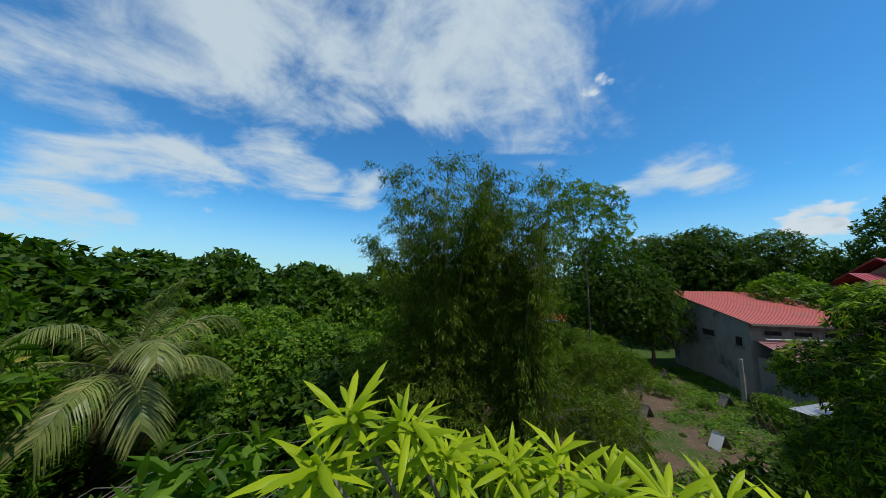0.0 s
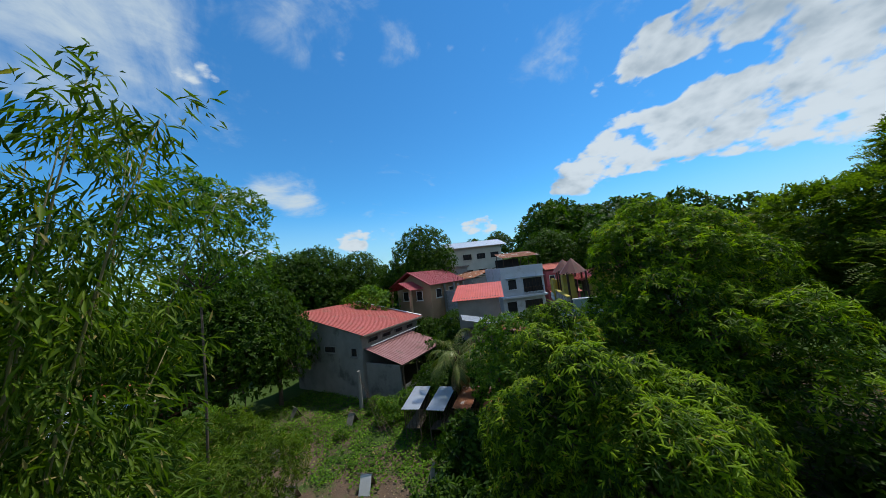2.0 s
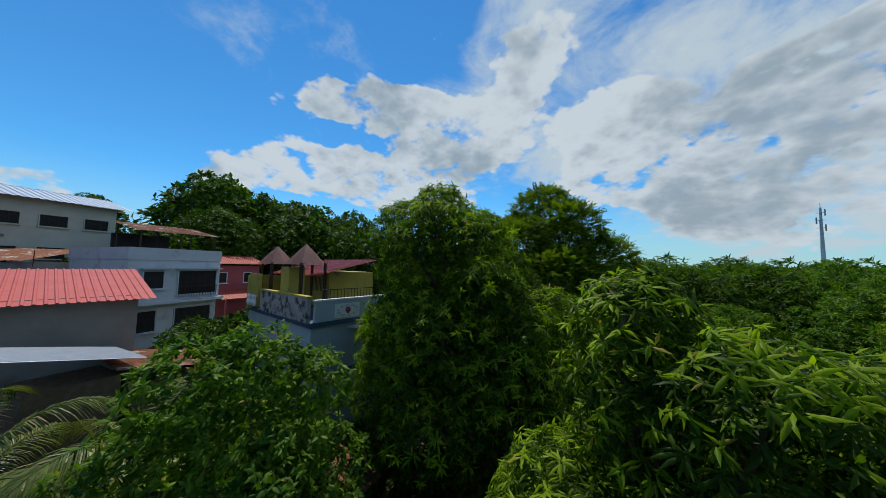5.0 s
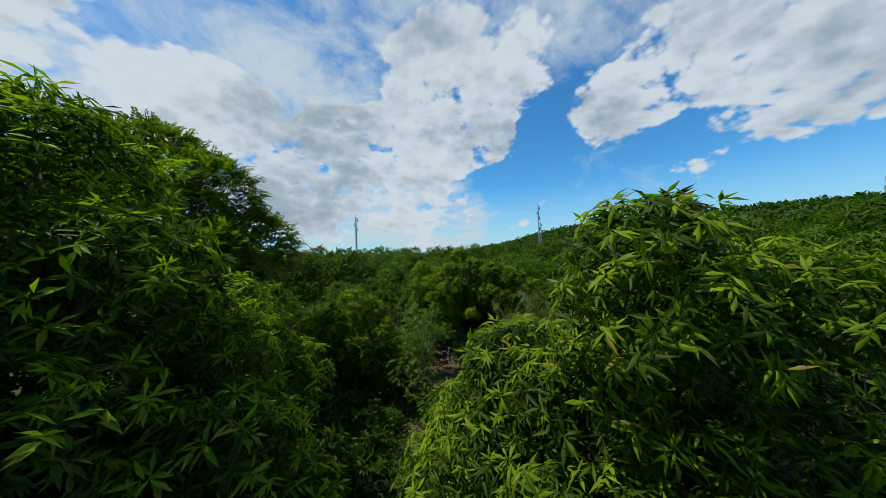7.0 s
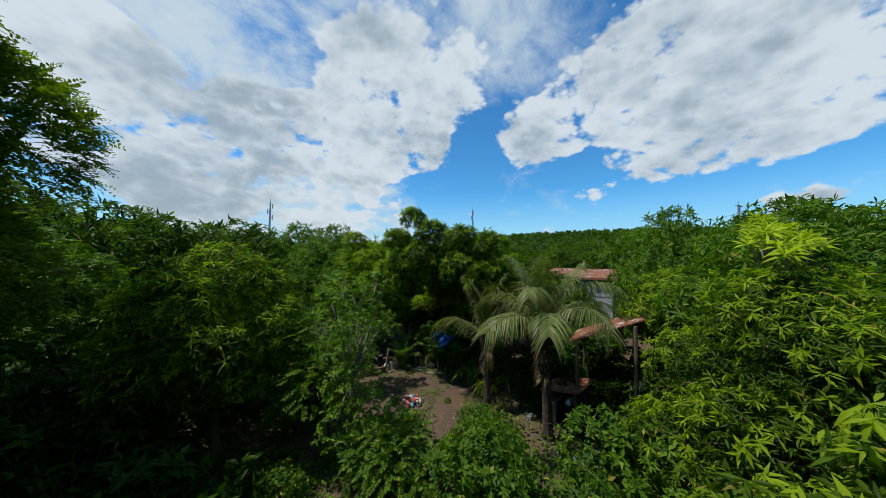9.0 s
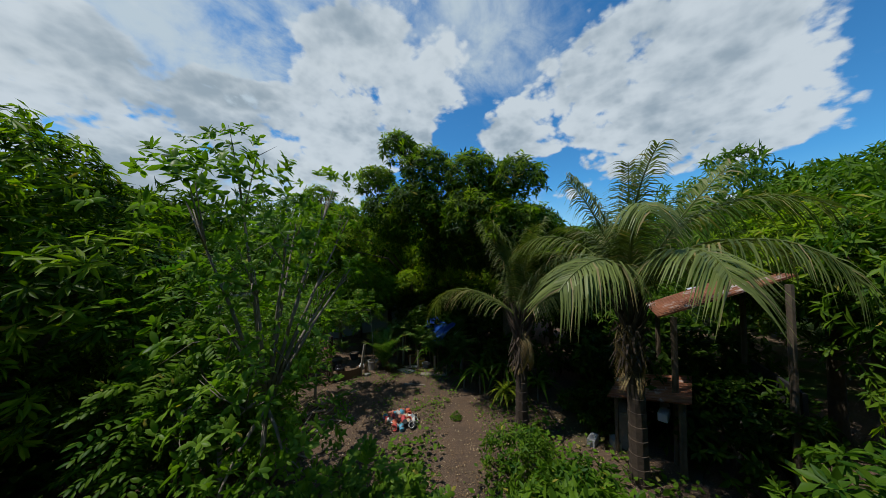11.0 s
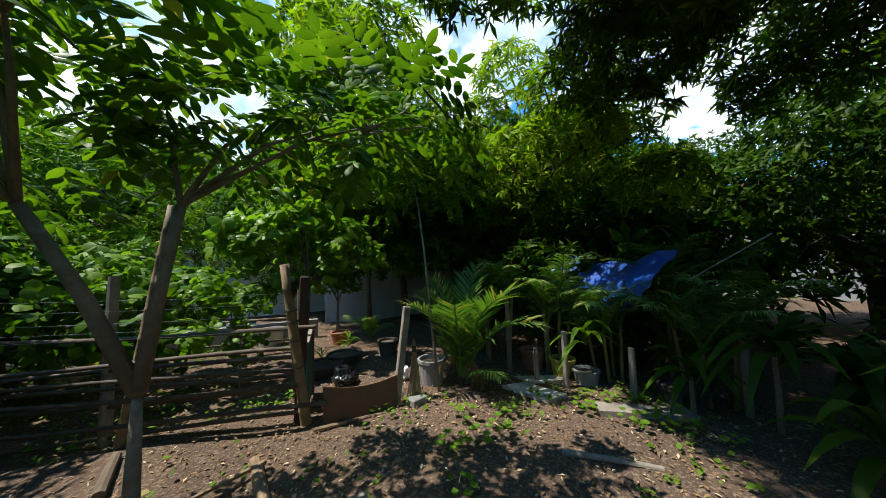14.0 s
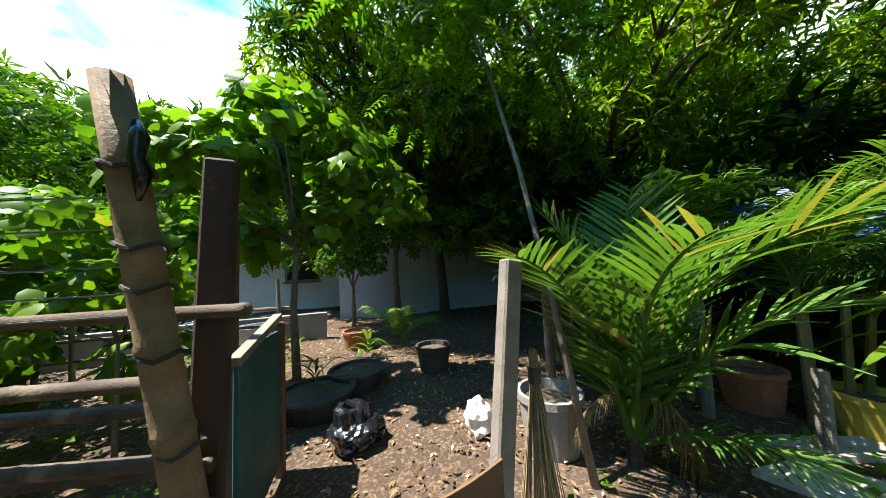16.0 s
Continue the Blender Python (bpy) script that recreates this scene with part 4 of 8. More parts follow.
def block_walls():
    h = thing("unfinished_house", "unfinished house of bare grey concrete blocks", "house", (34.2, 15.6, 3.4), -20)
    core = Bits()
    spans = [((0, 0), (0, 2.2)), ((0, 3.1), (0, 5.4)), ((0, 0), (3.6, 0)), ((0, 5.4), (3.6, 5.4))]
    for (x0, y0), (x1, y1) in spans:
        core.box((abs(x1 - x0) + 0.1, abs(y1 - y0) + 0.1, 5.4), ((x0 + x1) / 2, (y0 + y1) / 2, 2.4))
    part("mortar_wall", core, M_MORTAR, h)
    blk = Bits().box((0.16, 0.39, 0.19), bev=0.008).mesh("block", M_BLOCK)
    for (x0, y0), (x1, y1) in spans[:2]:
        n = int((y1 - y0 + 0.1) / 0.41)
        for r in range(13):
            for k in range(n):
                part("block", blk, M_BLOCK, h, at=pose(x0, y0 + 0.16 + 0.41 * k + (0.1 if r % 2 else 0), 2.5 + 0.2 * r))
    for x, y in ((0.0, 2.65), (0.05, 5.6), (0, -0.2), (1.8, 5.5), (3.6, 5.4)):
        part("column", Bits().box((0.24, 0.24, 6.4), (x, y, 2.8)), M_CEMENT, h)
        part("rebar", Bits().tube([(x, y, 5.9), (x + 0.03, y, 6.9)], 0.02, 5), M_IRON, h)
    part("blue_sheet", Bits().box((1.7, 0.05, 1.0), (0.6, 2.6, 5.0), (12, 0, 80)), M_TARP, h)
    for k in range(2):
        part("inner_wall", Bits().box((3.4, 0.12, 3.2), (1.8, 1.8 + 1.8 * k, 3.5)), M_BLOCK, h)


block_walls()


def small_roofs():
    h = thing("house", "small house with orange-red ribbed roof among trees", "house", (27.4, 9.8, 3.4), 20)
    part("wall", Bits().box((4.4, 4.0, 5.2), (2.4, 2.1, 2.3)), M_CEMENT, h)
    part("roof", Bits().ribbed((-0.4, -0.4, 4.75), (0, 5.0, 0), (5.6, 0, 1.2), 0.25, 0.035), M_ORANGE, h, "orange-red ribbed roof")
    window(h, (2.0, 0.08, 3.4), 1.1, 1.0, 0)
    h = thing("shed", "small shed with new silvery tin roof", "shed", (23.9, 9.2, 2.2), 30)
    part("wall", Bits().box((2.0, 2.0, 3.8), (1.2, 1.2, 1.7)), M_OLDWOOD, h)
    part("roof", Bits().ribbed((-0.2, -0.3, 4.1), (2.8, 0, 0), (0, 3.0, 0.7), 0.2, 0.03), M_TIN, h, "silvery tin roof")
    h = thing("shed", "low shed with rusty brown roof sheets", "shed", (25.2, 7.0, 2.0), 25)
    part("wall", Bits().box((3.4, 2.4, 3.4), (1.8, 1.3, 1.4)), M_OLDWOOD, h)
    part("roof", Bits().ribbed((-0.2, -0.3, 3.4), (3.9, 0, 0), (0, 3.2, 0.6), 0.2, 0.03), M_RUST, h, "rusty brown roof")
    h = thing("house", "house with rusty roof behind block walls", "house", (42.0, 19.0, 5.0), -10)
    part("wall", Bits().box((6, 5, 5.2), (3, 2.6, 2.0)), M_BLOCK, h)
    part("roof", Bits().ribbed((-0.4, -0.4, 4.7), (0, 6, 0), (6.4, 0, 1.0), 0.25, 0.035), M_RUST, h)
    for x in (1.5, 4.0):
        window(h, (x, 0.08, 2.9), 1.2, 1.0, 0)
    h = thing("house", "grey unfinished concrete house on the hillside", "house", (45, 24.5, 5.6), -15)
    part("wall", Bits().box((7, 7, 7.0), (3.5, 3.5, 2.6)), M_BLOCK, h)
    part("roof_slab", Bits().box((7.6, 7.6, 0.25), (3.5, 3.5, 6.2)), M_CEMENT, h)
    for y in (1.5, 4.5):
        window(h, (-0.02, y, 4.2), 1.3, 1.3, -90)
    # roofs seen over the trees to the north and west
    for k, (x, y, r, m, lab) in enumerate(((6.4, 37.0, 4.0, M_TIN, "grey tin"), (9.0, 46.0, 6.0, M_ORANGE, "red"), (-17, 33, 5.5, M_MAROON, "maroon"), (-25, 37, 5.0, M_RUST, "rusty brown"), (-28, 42, 5.0, M_TIN, "pale tin"))):
        h = thing("house", "low house with %s roof half hidden by trees" % lab, "house", (x, y, gz(x, y)), 20 * k)
        part("wall", Bits().box((r, r * 0.8, 3.0), (0, 0, 1.4)), M_CREAM if k % 2 else M_CEMENT, h)
        part("roof", Bits().ribbed((-r * 0.6, -r * 0.5, 2.9), (r * 1.2, 0, 0), (0, r * 0.52, 0.9), 0.25, 0.03), m, h)
        part("roof", Bits().ribbed((-r * 0.6, r * 0.54, 2.9), (r * 1.2, 0, 0), (0, -r * 0.52, 0.9), 0.25, 0.03), m, h)
        window(h, (0, -r * 0.4 - 0.02, 1.6), 1.2, 1.0, 0, frame_m=M_WHITE)
    # open-sided shed left of the dark tree
    h = thing("shed", "open shed with patched rusty tin roof", "shed", (8.6, 31.5, 0.0), 15)
    part("roof", Bits().ribbed((-0.3, -0.3, 2.3), (4.8, 0, 0), (0, 3.8, 0.5), 0.2, 0.03), M_RUST, h)
    for x in (0.1, 4.2):
        for y, z in ((0.0, 2.3), (3.2, 2.75)):
            part("post", Bits().tube([(x, y, -0.2), (x, y, z)], 0.06, 7), M_OLDWOOD, h)
    part("back_wall", Bits().box((4.2, 0.1, 2.2), (2.1, 3.3, 1.0)), M_OLDWOOD, h)


small_roofs()


def south_buildings():
    h = thing("house", "unfinished block house with rusty roof edge", "house", (-10.7, -25.9, 0.0), 111.7)
    part("wall", Bits().box((11, 0.2, 5.6), (5.5, 0, 2.4)), M_BLOCK, h)
    blk = Bits().box((0.39, 0.05, 0.19), (0, 0, 0), bev=0.008).mesh("block", M_BLOCK)
    for r in range(7):
        for k in range(26):
            part("block", blk, M_BLOCK, h, at=pose(0.25 + 0.42 * k + (0.1 if r % 2 else 0), -0.12, 3.85 + 0.205 * r))
    part("side_wall", Bits().box((0.2, 7, 5.4), (0.1, 3.6, 2.3)), M_BLOCK, h)
    part("side_wall", Bits().box((0.2, 7, 5.4), (10.9, 3.6, 2.3)), M_BLOCK, h)
    part("roof", Bits().ribbed((4.2, -0.5, 5.5), (7.2, 0, 0), (0, 7.5, 0.7), 0.25, 0.03), M_RUST, h, "rusty roof sheets")
    part("roof_edge", Bits().box((7.2, 0.08, 0.2), (7.8, -0.55, 5.42)), M_RUST, h)
    for x in (5.6, 9.0):
        window(h, (x, -0.12, 4.6), 0.9, 0.7, 0)
    h = thing("hut", "open hut with striped rusty tin roof", "hut", (-0.9, -10.0, 0.0), 24)
    part("roof", Bits().ribbed((-0.4, -0.5, 3.55), (2.6, 0, 0), (-0.4, 2.6, 1.15), 0.22, 0.035), M_RUST, h, "rust-striped ribbed tin roof")
    part("roof", Bits().ribbed((-2.6, 1.0, 3.95), (2.2, 0, 0), (-0.2, 2.0, 0.5), 0.22, 0.035), M_TIN, h, "grey tin roof sheet")
    for x in (-0.2, 2.2):
        for y, z in ((-0.2, 3.6), (1.8, 4.5)):
            part("post", Bits().tube([(x, y, -0.2), (x, y, z)], 0.07, 7), M_OLDWOOD, h)
    # back wall coloured near-black to stand for shade inside the open hut
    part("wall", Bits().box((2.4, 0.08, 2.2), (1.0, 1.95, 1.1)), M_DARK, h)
    part("bench", Bits().box((1.8, 0.5, 0.08), (1.0, 0.6, 0.6)).box((0.08, 0.4, 0.6), (0.3, 0.6, 0.3)).box((0.08, 0.4, 0.6), (1.7, 0.6, 0.3)), M_OLDWOOD, h)
    for x, y, s in ((-58.8, -74.0, 1.4), (-44, -88, 1.0), (10, -118, 1.6), (-5, -112, 1.2)):
        h = thing("house", "far pale house among the trees", "house", (x, y, gz(x, y)), 30, s=s)
        part("wall", Bits().box((6, 5, 6.5), (0, 0, 3.2)), M_WHITE, h)
        part("roof", Bits().ribbed((-3.3, -2.8, 6.45), (6.6, 0, 0), (0, 5.6, 0.8), 0.4, 0.04), M_TIN, h)
        for k in (-1.5, 1.5):
            window(h, (k, -2.52, 4.6), 1.2, 1.1, 0)


south_buildings()


def mast(x, y, top):
    z0 = gz(x, y)
    m = thing("mast", "tall slender grey steel cellular mast", "mast", (x, y, z0), group="masts")
    H = top - z0
    part("pole", Bits().tube([(0, 0, -0.5), (0, 0, H * 0.6), (0, 0, H)], [0.55, 0.4, 0.22], 8), M_STEEL, m)
    for k in range(3):
        z = H * (0.80 + 0.075 * k)
        part("antenna", Bits().box((0.3, 0.5, 1.8), (0.75 if k % 2 else -0.75, 0, z), bev=0.05).tube([(-0.8, 0, z), (0.8, 0, z)], 0.06, 5), M_STEEL, m)
    part("rod", Bits().tube([(0, 0, H), (0, 0, H * 1.05)], 0.06, 5), M_STEEL, m)


mast(11.0, -123.0, 28.0)
mast(-88.0, -128.0, 37.0)
mast(-104.0, -24.0, 24.5)
mast(-108.0, -152.0, 30.0)

# ---- trees ----


def mango_kind(label, at, lumps, n, fresh=0.3, r=0.2, per=12, length=0.25, seed=1, apart=0.3, low=-0.25, world=False, inner=0.55, form=LEAF4, forks=None, within=None):
    """A mango tree: dark drooping leaves within, a skin of separate star-shaped tufts, some of them fresh and bright."""
    rng = np.random.default_rng(seed)
    if world:
        lumps = [(x - at[0], y - at[1], z - at[2], q) for x, y, z, q in lumps]
    t = thing("mango_tree", label, "tree", at)
    part("trunk", trunk_bits(rng, lumps, r, forks=forks), M_BARK, t, smooth=True)
    part("crown", rosettes("crown", rng, [(x, y, z, q * 0.9) for x, y, z, q in lumps], int(n * inner), 8, length, length * 0.22, within or M_MANGO, 0.9, LEAF4, 0.45, -0.7), within or M_MANGO, t, "shaded inner leaves")
    part("outer_foliage", rosettes("outer_foliage", rng, lumps, int(n * (1 - fresh)), per, length, length * 0.21, M_MANGO, 0.8, form, 0.0, -0.5, (48, 112), 0.85, apart), M_MANGO, t, "glossy star-shaped leaf tufts", kind="stuff")
    part("fresh_growth", rosettes("fresh_growth", rng, [(x, y, z + 0.05, q * 1.03) for x, y, z, q in lumps], int(n * fresh), per, length * 1.02, length * 0.22, M_MANGO_NEW, 0.7, form, 0.0, low, (50, 112), 0.85, apart), M_MANGO_NEW, t, "fresh yellow-green leaf tufts", kind="stuff")
    return t


# mango under the start of the flight
t = mango_kind("mango tree crown with young yellow-green leaf tufts", (-0.2, -3.6, gz(0, -3)), [(0.0, -0.4, 6.9, 0.6), (0.8, 0.0, 6.6, 0.7), (1.5, -0.1, 6.5, 0.7), (2.2, -0.1, 6.3, 0.7), (0.2, 0.7, 5.9, 0.9), (1.3, 0.7, 5.6, 1.0), (2.9, 0.3, 5.7, 0.8), (3.6, 0.6, 5.2, 0.8), (0.4, -0.6, 5.8, 0.8)], 260, 0.05, 0.14, 12, 0.32, 11, 0.6, -0.1, form=LEAF5)
rs = np.random.default_rng(111)
shoots = ((-0.35, -0.82, 8.30), (-0.42, -1.0, 8.1), (0.0, -0.65, 8.2), (0.25, -0.5, 7.95), (0.75, -0.15, 7.75), (1.1, -0.2, 7.8), (1.35, -0.35, 7.75), (1.75, -0.35, 7.75), (2.1, -0.3, 7.7), (2.5, -0.3, 7.65), (0.5, 0.15, 7.55), (1.0, 0.2, 7.5), (1.6, 0.15, 7.45), (-0.1, -0.2, 7.7), (-0.6, -0.7, 7.75), (2.9, 0.0, 7.3), (0.1, 0.3, 7.4), (2.2, 0.1, 7.3), (3.3, 0.1, 7.1), (0.4, -0.8, 7.7), (0.9, -0.6, 7.55), (1.7, -0.7, 7.45))
for x, y, z in shoots:
    n = 21
    ph, th = np.arange(n) * 2.4 + rs.uniform(0, 6.28), np.radians(np.linspace(40, 118, n) + rs.normal(0, 6, n))
    way = np.stack([np.sin(th) * np.cos(ph), np.sin(th) * np.sin(ph), np.cos(th)], -1)
    size = rs.uniform(0.28, 0.44, n)
    tuft = leaves_mesh("shoot", np.tile([x, y, z], (n, 1)) + rs.normal(0, 0.03, (n, 3)), way, np.tile([0, 0, 1.0], (n, 1)) + 0.2 * rs.normal(size=(n, 3)), size, size * 0.155, M_SHOOT, LEAF7)
    part("shoot", tuft, M_SHOOT, t, "bright young yellow-green leaf tuft")
    part("twig", Bits().tube([(x, y, z + 0.02), (x * 0.8 + 0.2, y * 0.8, z - 0.5), (x * 0.6 + 0.3, y * 0.6, z - 1.4)], [0.012, 0.018, 0.03], 5), M_GREYBARK, t)
# large mango beside the turn
mango_kind("broad mango tree with star-shaped yellow-green leaf tufts", (10.4, 0.6, gz(10.4, 0.6)), [(10.6, 2.1, 9.2, 0.7), (10.5, 2.0, 8.6, 1.0), (10.9, 0.3, 7.3, 1.0), (10.3, -0.6, 7.2, 0.9), (9.7, -0.9, 6.9, 0.9), (9.6, 0.9, 7.1, 1.1), (9.5, 2.5, 8.6, 0.8), (8.7, 1.4, 8.3, 0.9), (8.2, 0.2, 7.2, 1.1), (9.0, 3.2, 6.8, 1.0), (10.9, 1.5, 7.5, 0.8), (11.5, 2.3, 6.6, 0.9), (10.6, 3.0, 6.3, 1.2), (9.2, 2.0, 6.8, 1.4), (8.6, 0.6, 6.4, 1.4), (11.2, 0.4, 6.6, 1.1), (10.2, -1.0, 6.0, 0.9), (9.0, -1.6, 5.4, 1.1), (8.3, -1.0, 5.4, 1.3), (10.4, 0.4, 5.4, 2.4), (11.0, 3.6, 5.0, 1.5), (12.3, 1.2, 5.2, 1.2), (9.8, -1.6, 4.2, 1.2), (9.2, 2.8, 4.6, 1.4), (12.0, 2.8, 5.2, 0.9), (12.3, 2.4, 4.2, 1.1), (8.4, -2.6, 3.8, 1.3), (8.0, 0.4, 5.6, 1.2)], 10200, 0.27, 0.24, 12, 0.195, 12, 0.31, -0.4, True, form=LEAF5)
# tall dense mango
mango_kind("tall dense dark-green mango tree", (19.6, -3.0, gz(19.6, -3)), [(1.0, 1.2, 12.2, 1.7), (0.2, -0.2, 11.4, 1.7), (-3.7, 0.4, 7.5, 1.2), (1.8, -0.6, 11.0, 2.2), (-1.2, 0.8, 10.6, 1.9), (0.4, 2.2, 9.6, 2.3), (0.2, -1.8, 9.6, 1.9), (2.8, 0.8, 8.6, 2.2), (-1.8, 0.6, 8.2, 1.9), (0.4, 0.2, 8.0, 3.0), (-1.6, 2.8, 7.0, 2.2), (1.6, -3.0, 7.4, 2.2), (2.6, 2.4, 6.4, 2.1), (-3.4, 1.4, 5.6, 2.0), (-3.6, -2.2, 5.6, 1.9), (0.2, 3.4, 4.8, 2.1), (-2.2, 2.6, 4.0, 2.0), (3.2, -1.0, 5.6, 2.2), (-4.2, 0.4, 4.2, 1.3), (-0.4, 0.4, 4.4, 2.8), (-4.0, 0.2, 5.6, 1.2), (-3.9, 1.7, 6.2, 1.3), (-3.2, 2.6, 5.0, 1.5), (-4.6, 1.4, 4.6, 1.4), (1.6, 2.6, 11.4, 1.8), (-0.4, 3.6, 7.6, 1.7), (0.4, 3.6, 5.6, 1.8), (-2.0, 3.6, 4.8, 1.6), (-2.6, -0.6, 6.6, 1.7), (-2.8, -2.0, 7.6, 1.6), (-2.6, 1.6, 9.0, 1.5), (-0.2, 3.2, 10.6, 1.4), (-0.6, 2.6, 11.6, 1.2), (0.4, 1.6, 12.6, 1.3), (-2.8, 4.0, 4.3, 1.5), (-1.6, 4.0, 5.8, 1.3)], 11400, 0.27, 0.32, 12, 0.27, 13, 0.42)
# mangoes over the garden
mango_kind("tall old dark mango tree beside the palms", (0.3, -15.4, 0), [(5.2, -16.5, 9.2, 0.75), (5.7, -17.5, 8.0, 0.8), (4.5, -15.6, 8.3, 0.95), (3.5, -14.2, 7.9, 1.0), (2.7, -12.9, 7.6, 0.9), (5.6, -17.1, 6.7, 0.9), (4.8, -15.8, 7.0, 1.1), (3.6, -14.0, 6.4, 1.2), (3.2, -12.9, 6.0, 1.0), (4.4, -16.6, 6.2, 1.2), (2.6, -15.0, 7.2, 1.4), (3.6, -17.8, 7.0, 1.3), (2.0, -13.2, 5.8, 1.3), (1.4, -16.6, 6.6, 1.5), (0.4, -14.4, 6.0, 1.6), (1.2, -17.6, 5.8, 1.0), (0.0, -16.7, 5.9, 1.2), (5.0, -17.7, 5.7, 0.8), (4.5, -18.1, 6.7, 0.8), (-0.6, -16.4, 5.0, 1.0), (3.0, -15.8, 5.2, 1.1), (1.8, -14.6, 5.0, 1.2), (2.4, -17.4, 5.2, 1.1), (-1.2, -13.6, 5.2, 1.5), (2.2, -11.8, 5.0, 1.0)], 5600, 0.2, 0.17, 12, 0.25, 14, 0.28, -0.3, True, 0.6, forks=9)
# within: bright leaf colour inside the crown, standing in for light there
mango_kind("mango tree with bright leaf tufts over the tarpaulin", (0.6, -22.2, 0), [(6.4, -20.4, 5.6, 0.7), (5.4, -20.2, 6.2, 0.8), (3.1, -19.2, 3.9, 0.75), (2.0, -19.0, 5.4, 0.9), (1.2, -18.4, 4.8, 0.9), (2.2, -18.7, 4.3, 0.9), (6.2, -21.3, 6.7, 1.0), (5.6, -20.9, 6.0, 1.0), (2.0, -20.6, 6.8, 0.9), (4.0, -22.6, 6.8, 0.8), (0.8, -17.9, 3.3, 0.7), (2.2, -21.8, 5.8, 1.1), (1.0, -20.4, 5.2, 1.1), (4.4, -22.2, 4.9, 1.0), (0.2, -22.0, 4.2, 1.4), (-1.6, -19.5, 3.8, 1.4), (2.6, -22.6, 4.2, 1.0), (1.2, -22.4, 3.4, 1.0), (0.0, -19.4, 4.6, 1.1), (1.6, -21.0, 3.6, 0.8), (3.4, -22.4, 5.6, 1.1), (1.2, -23.0, 5.6, 1.3), (-0.6, -20.8, 5.6, 1.3)], 3000, 0.7, 0.12, 12, 0.25, 19, 0.28, -0.5, True, 0.3, forks=6, within=M_MANGO_NEW)
# inner leaves again coloured brighter, to lighten the hollow under the canopy
mango_kind("leafy mango tree behind the garden gate", (3.6, -24.8, 0), [(3.6, -24.6, 5.6, 1.5), (4.9, -24.0, 5.0, 1.4), (2.2, -24.0, 5.0, 1.5), (3.8, -23.0, 4.2, 1.3), (5.2, -23.0, 3.9, 1.0), (1.2, -24.0, 4.0, 1.3), (6.0, -24.2, 4.6, 1.2), (6.7, -22.7, 8.2, 0.8), (6.1, -23.3, 7.3, 1.0), (6.9, -23.2, 6.6, 0.9), (5.2, -23.6, 7.4, 1.0), (4.4, -24.0, 6.8, 1.1), (6.9, -23.4, 5.2, 0.9), (6.3, -22.8, 5.4, 0.8), (3.8, -25.6, 4.8, 1.4), (5.8, -24.6, 6.0, 1.2), (6.6, -24.8, 3.6, 1.0)], 3600, 0.55, 0.12, 12, 0.24, 17, 0.3, -0.5, True, 0.3, within=M_MANGO_NEW)
mango_kind("rounded mango tree with a low dark crown", (13.3, -14.6, gz(13.3, -14.6)), [(0, 0, 6.0, 1.5), (0.9, 0.8, 5.4, 1.3), (-1.0, -0.6, 5.4, 1.3), (1.4, -0.4, 4.8, 1.5), (-1.4, 0.6, 4.3, 1.4), (0.2, 1.4, 3.9, 1.3), (0.2, -1.5, 4.2, 1.4), (-0.6, 0.9, 3.2, 1.2), (1.6, 0.8, 3.4, 1.2), (2.2, -1.2, 3.6, 1.3), (-2.0, -0.6, 3.2, 1.1), (0, 0, 2.8, 1.4)], 2200, 0.42, 0.15, 12, 0.26, 15, 0.32, -0.5)
# mass beside the end of the descent
mango_kind("mango tree with light green drooping tufts", (2.2, -3.6, 0), [(0, 0, 5.4, 1.6), (-1.6, 0.6, 5.4, 1.6), (1.2, 0.8, 4.8, 1.5), (-0.4, 1.6, 4.8, 1.6), (-2.4, -0.6, 4.6, 1.5), (0.6, -1.2, 4.0, 1.4), (1.6, 1.8, 3.8, 1.4), (-1.0, -1.0, 3.8, 1.5), (2.2, 0.0, 3.4, 1.4), (0.2, 0.2, 3.0, 2.0), (2.0, -1.2, 2.6, 1.3), (-2.0, 0.2, 2.8, 1.6), (0.8, -1.8, 2.4, 1.2)], 3600, 0.25, 0.16, 12, 0.20, 16, 0.3)
mango_kind("mango tree with pale bark beside the rusty hut", (-3.4, -6.9, 0), [(0, 0, 5.4, 1.5), (1.2, 0.2, 5.0, 1.3), (-1.6, 0.4, 5.2, 1.6), (0.2, 1.0, 4.6, 1.3), (-0.6, -1.2, 5.2, 1.5), (1.6, -0.8, 4.4, 1.2), (0, 0, 4.2, 2.0), (-2.2, -0.8, 4.2, 1.5)], 1700, 0.3, 0.16, 12, 0.28, 18, 0.36)


# ---- prototype trees that recur ----
def proto(name, label, seed, radius, height, base, count, n, per, length, width, material, r, form=LEAF4, bark=None, droop=0.35, fill=0.25):
    rng = np.random.default_rng(seed)
    lumps = lumps_for(rng, radius, height, base, count)
    crown = rosettes("crown", rng, lumps, n, per, length, width, material, droop, form, fill)
    return tree(name, label, (0, 0, 0), rng, lumps, crown, r, bark, forks=10)


def place(src, rows, size=1.0):
    """Copies of a tree; rows of x, y, turn, scale and optional sink. The first takes the model itself."""
    for k, (x, y, rz, s, *sink) in enumerate(rows):
        at = pose(x, y, gz(x, y) - (sink[0] if sink else 0.1), 0, 0, rz)
        if k == 0:
            src.matrix_basis = at @ Matrix.Diagonal((s, s, s, 1))
            own = s
        else:
            copy_thing(src, at @ Matrix.Diagonal((s * size / own, s * size / own, s * size / own, 1)))


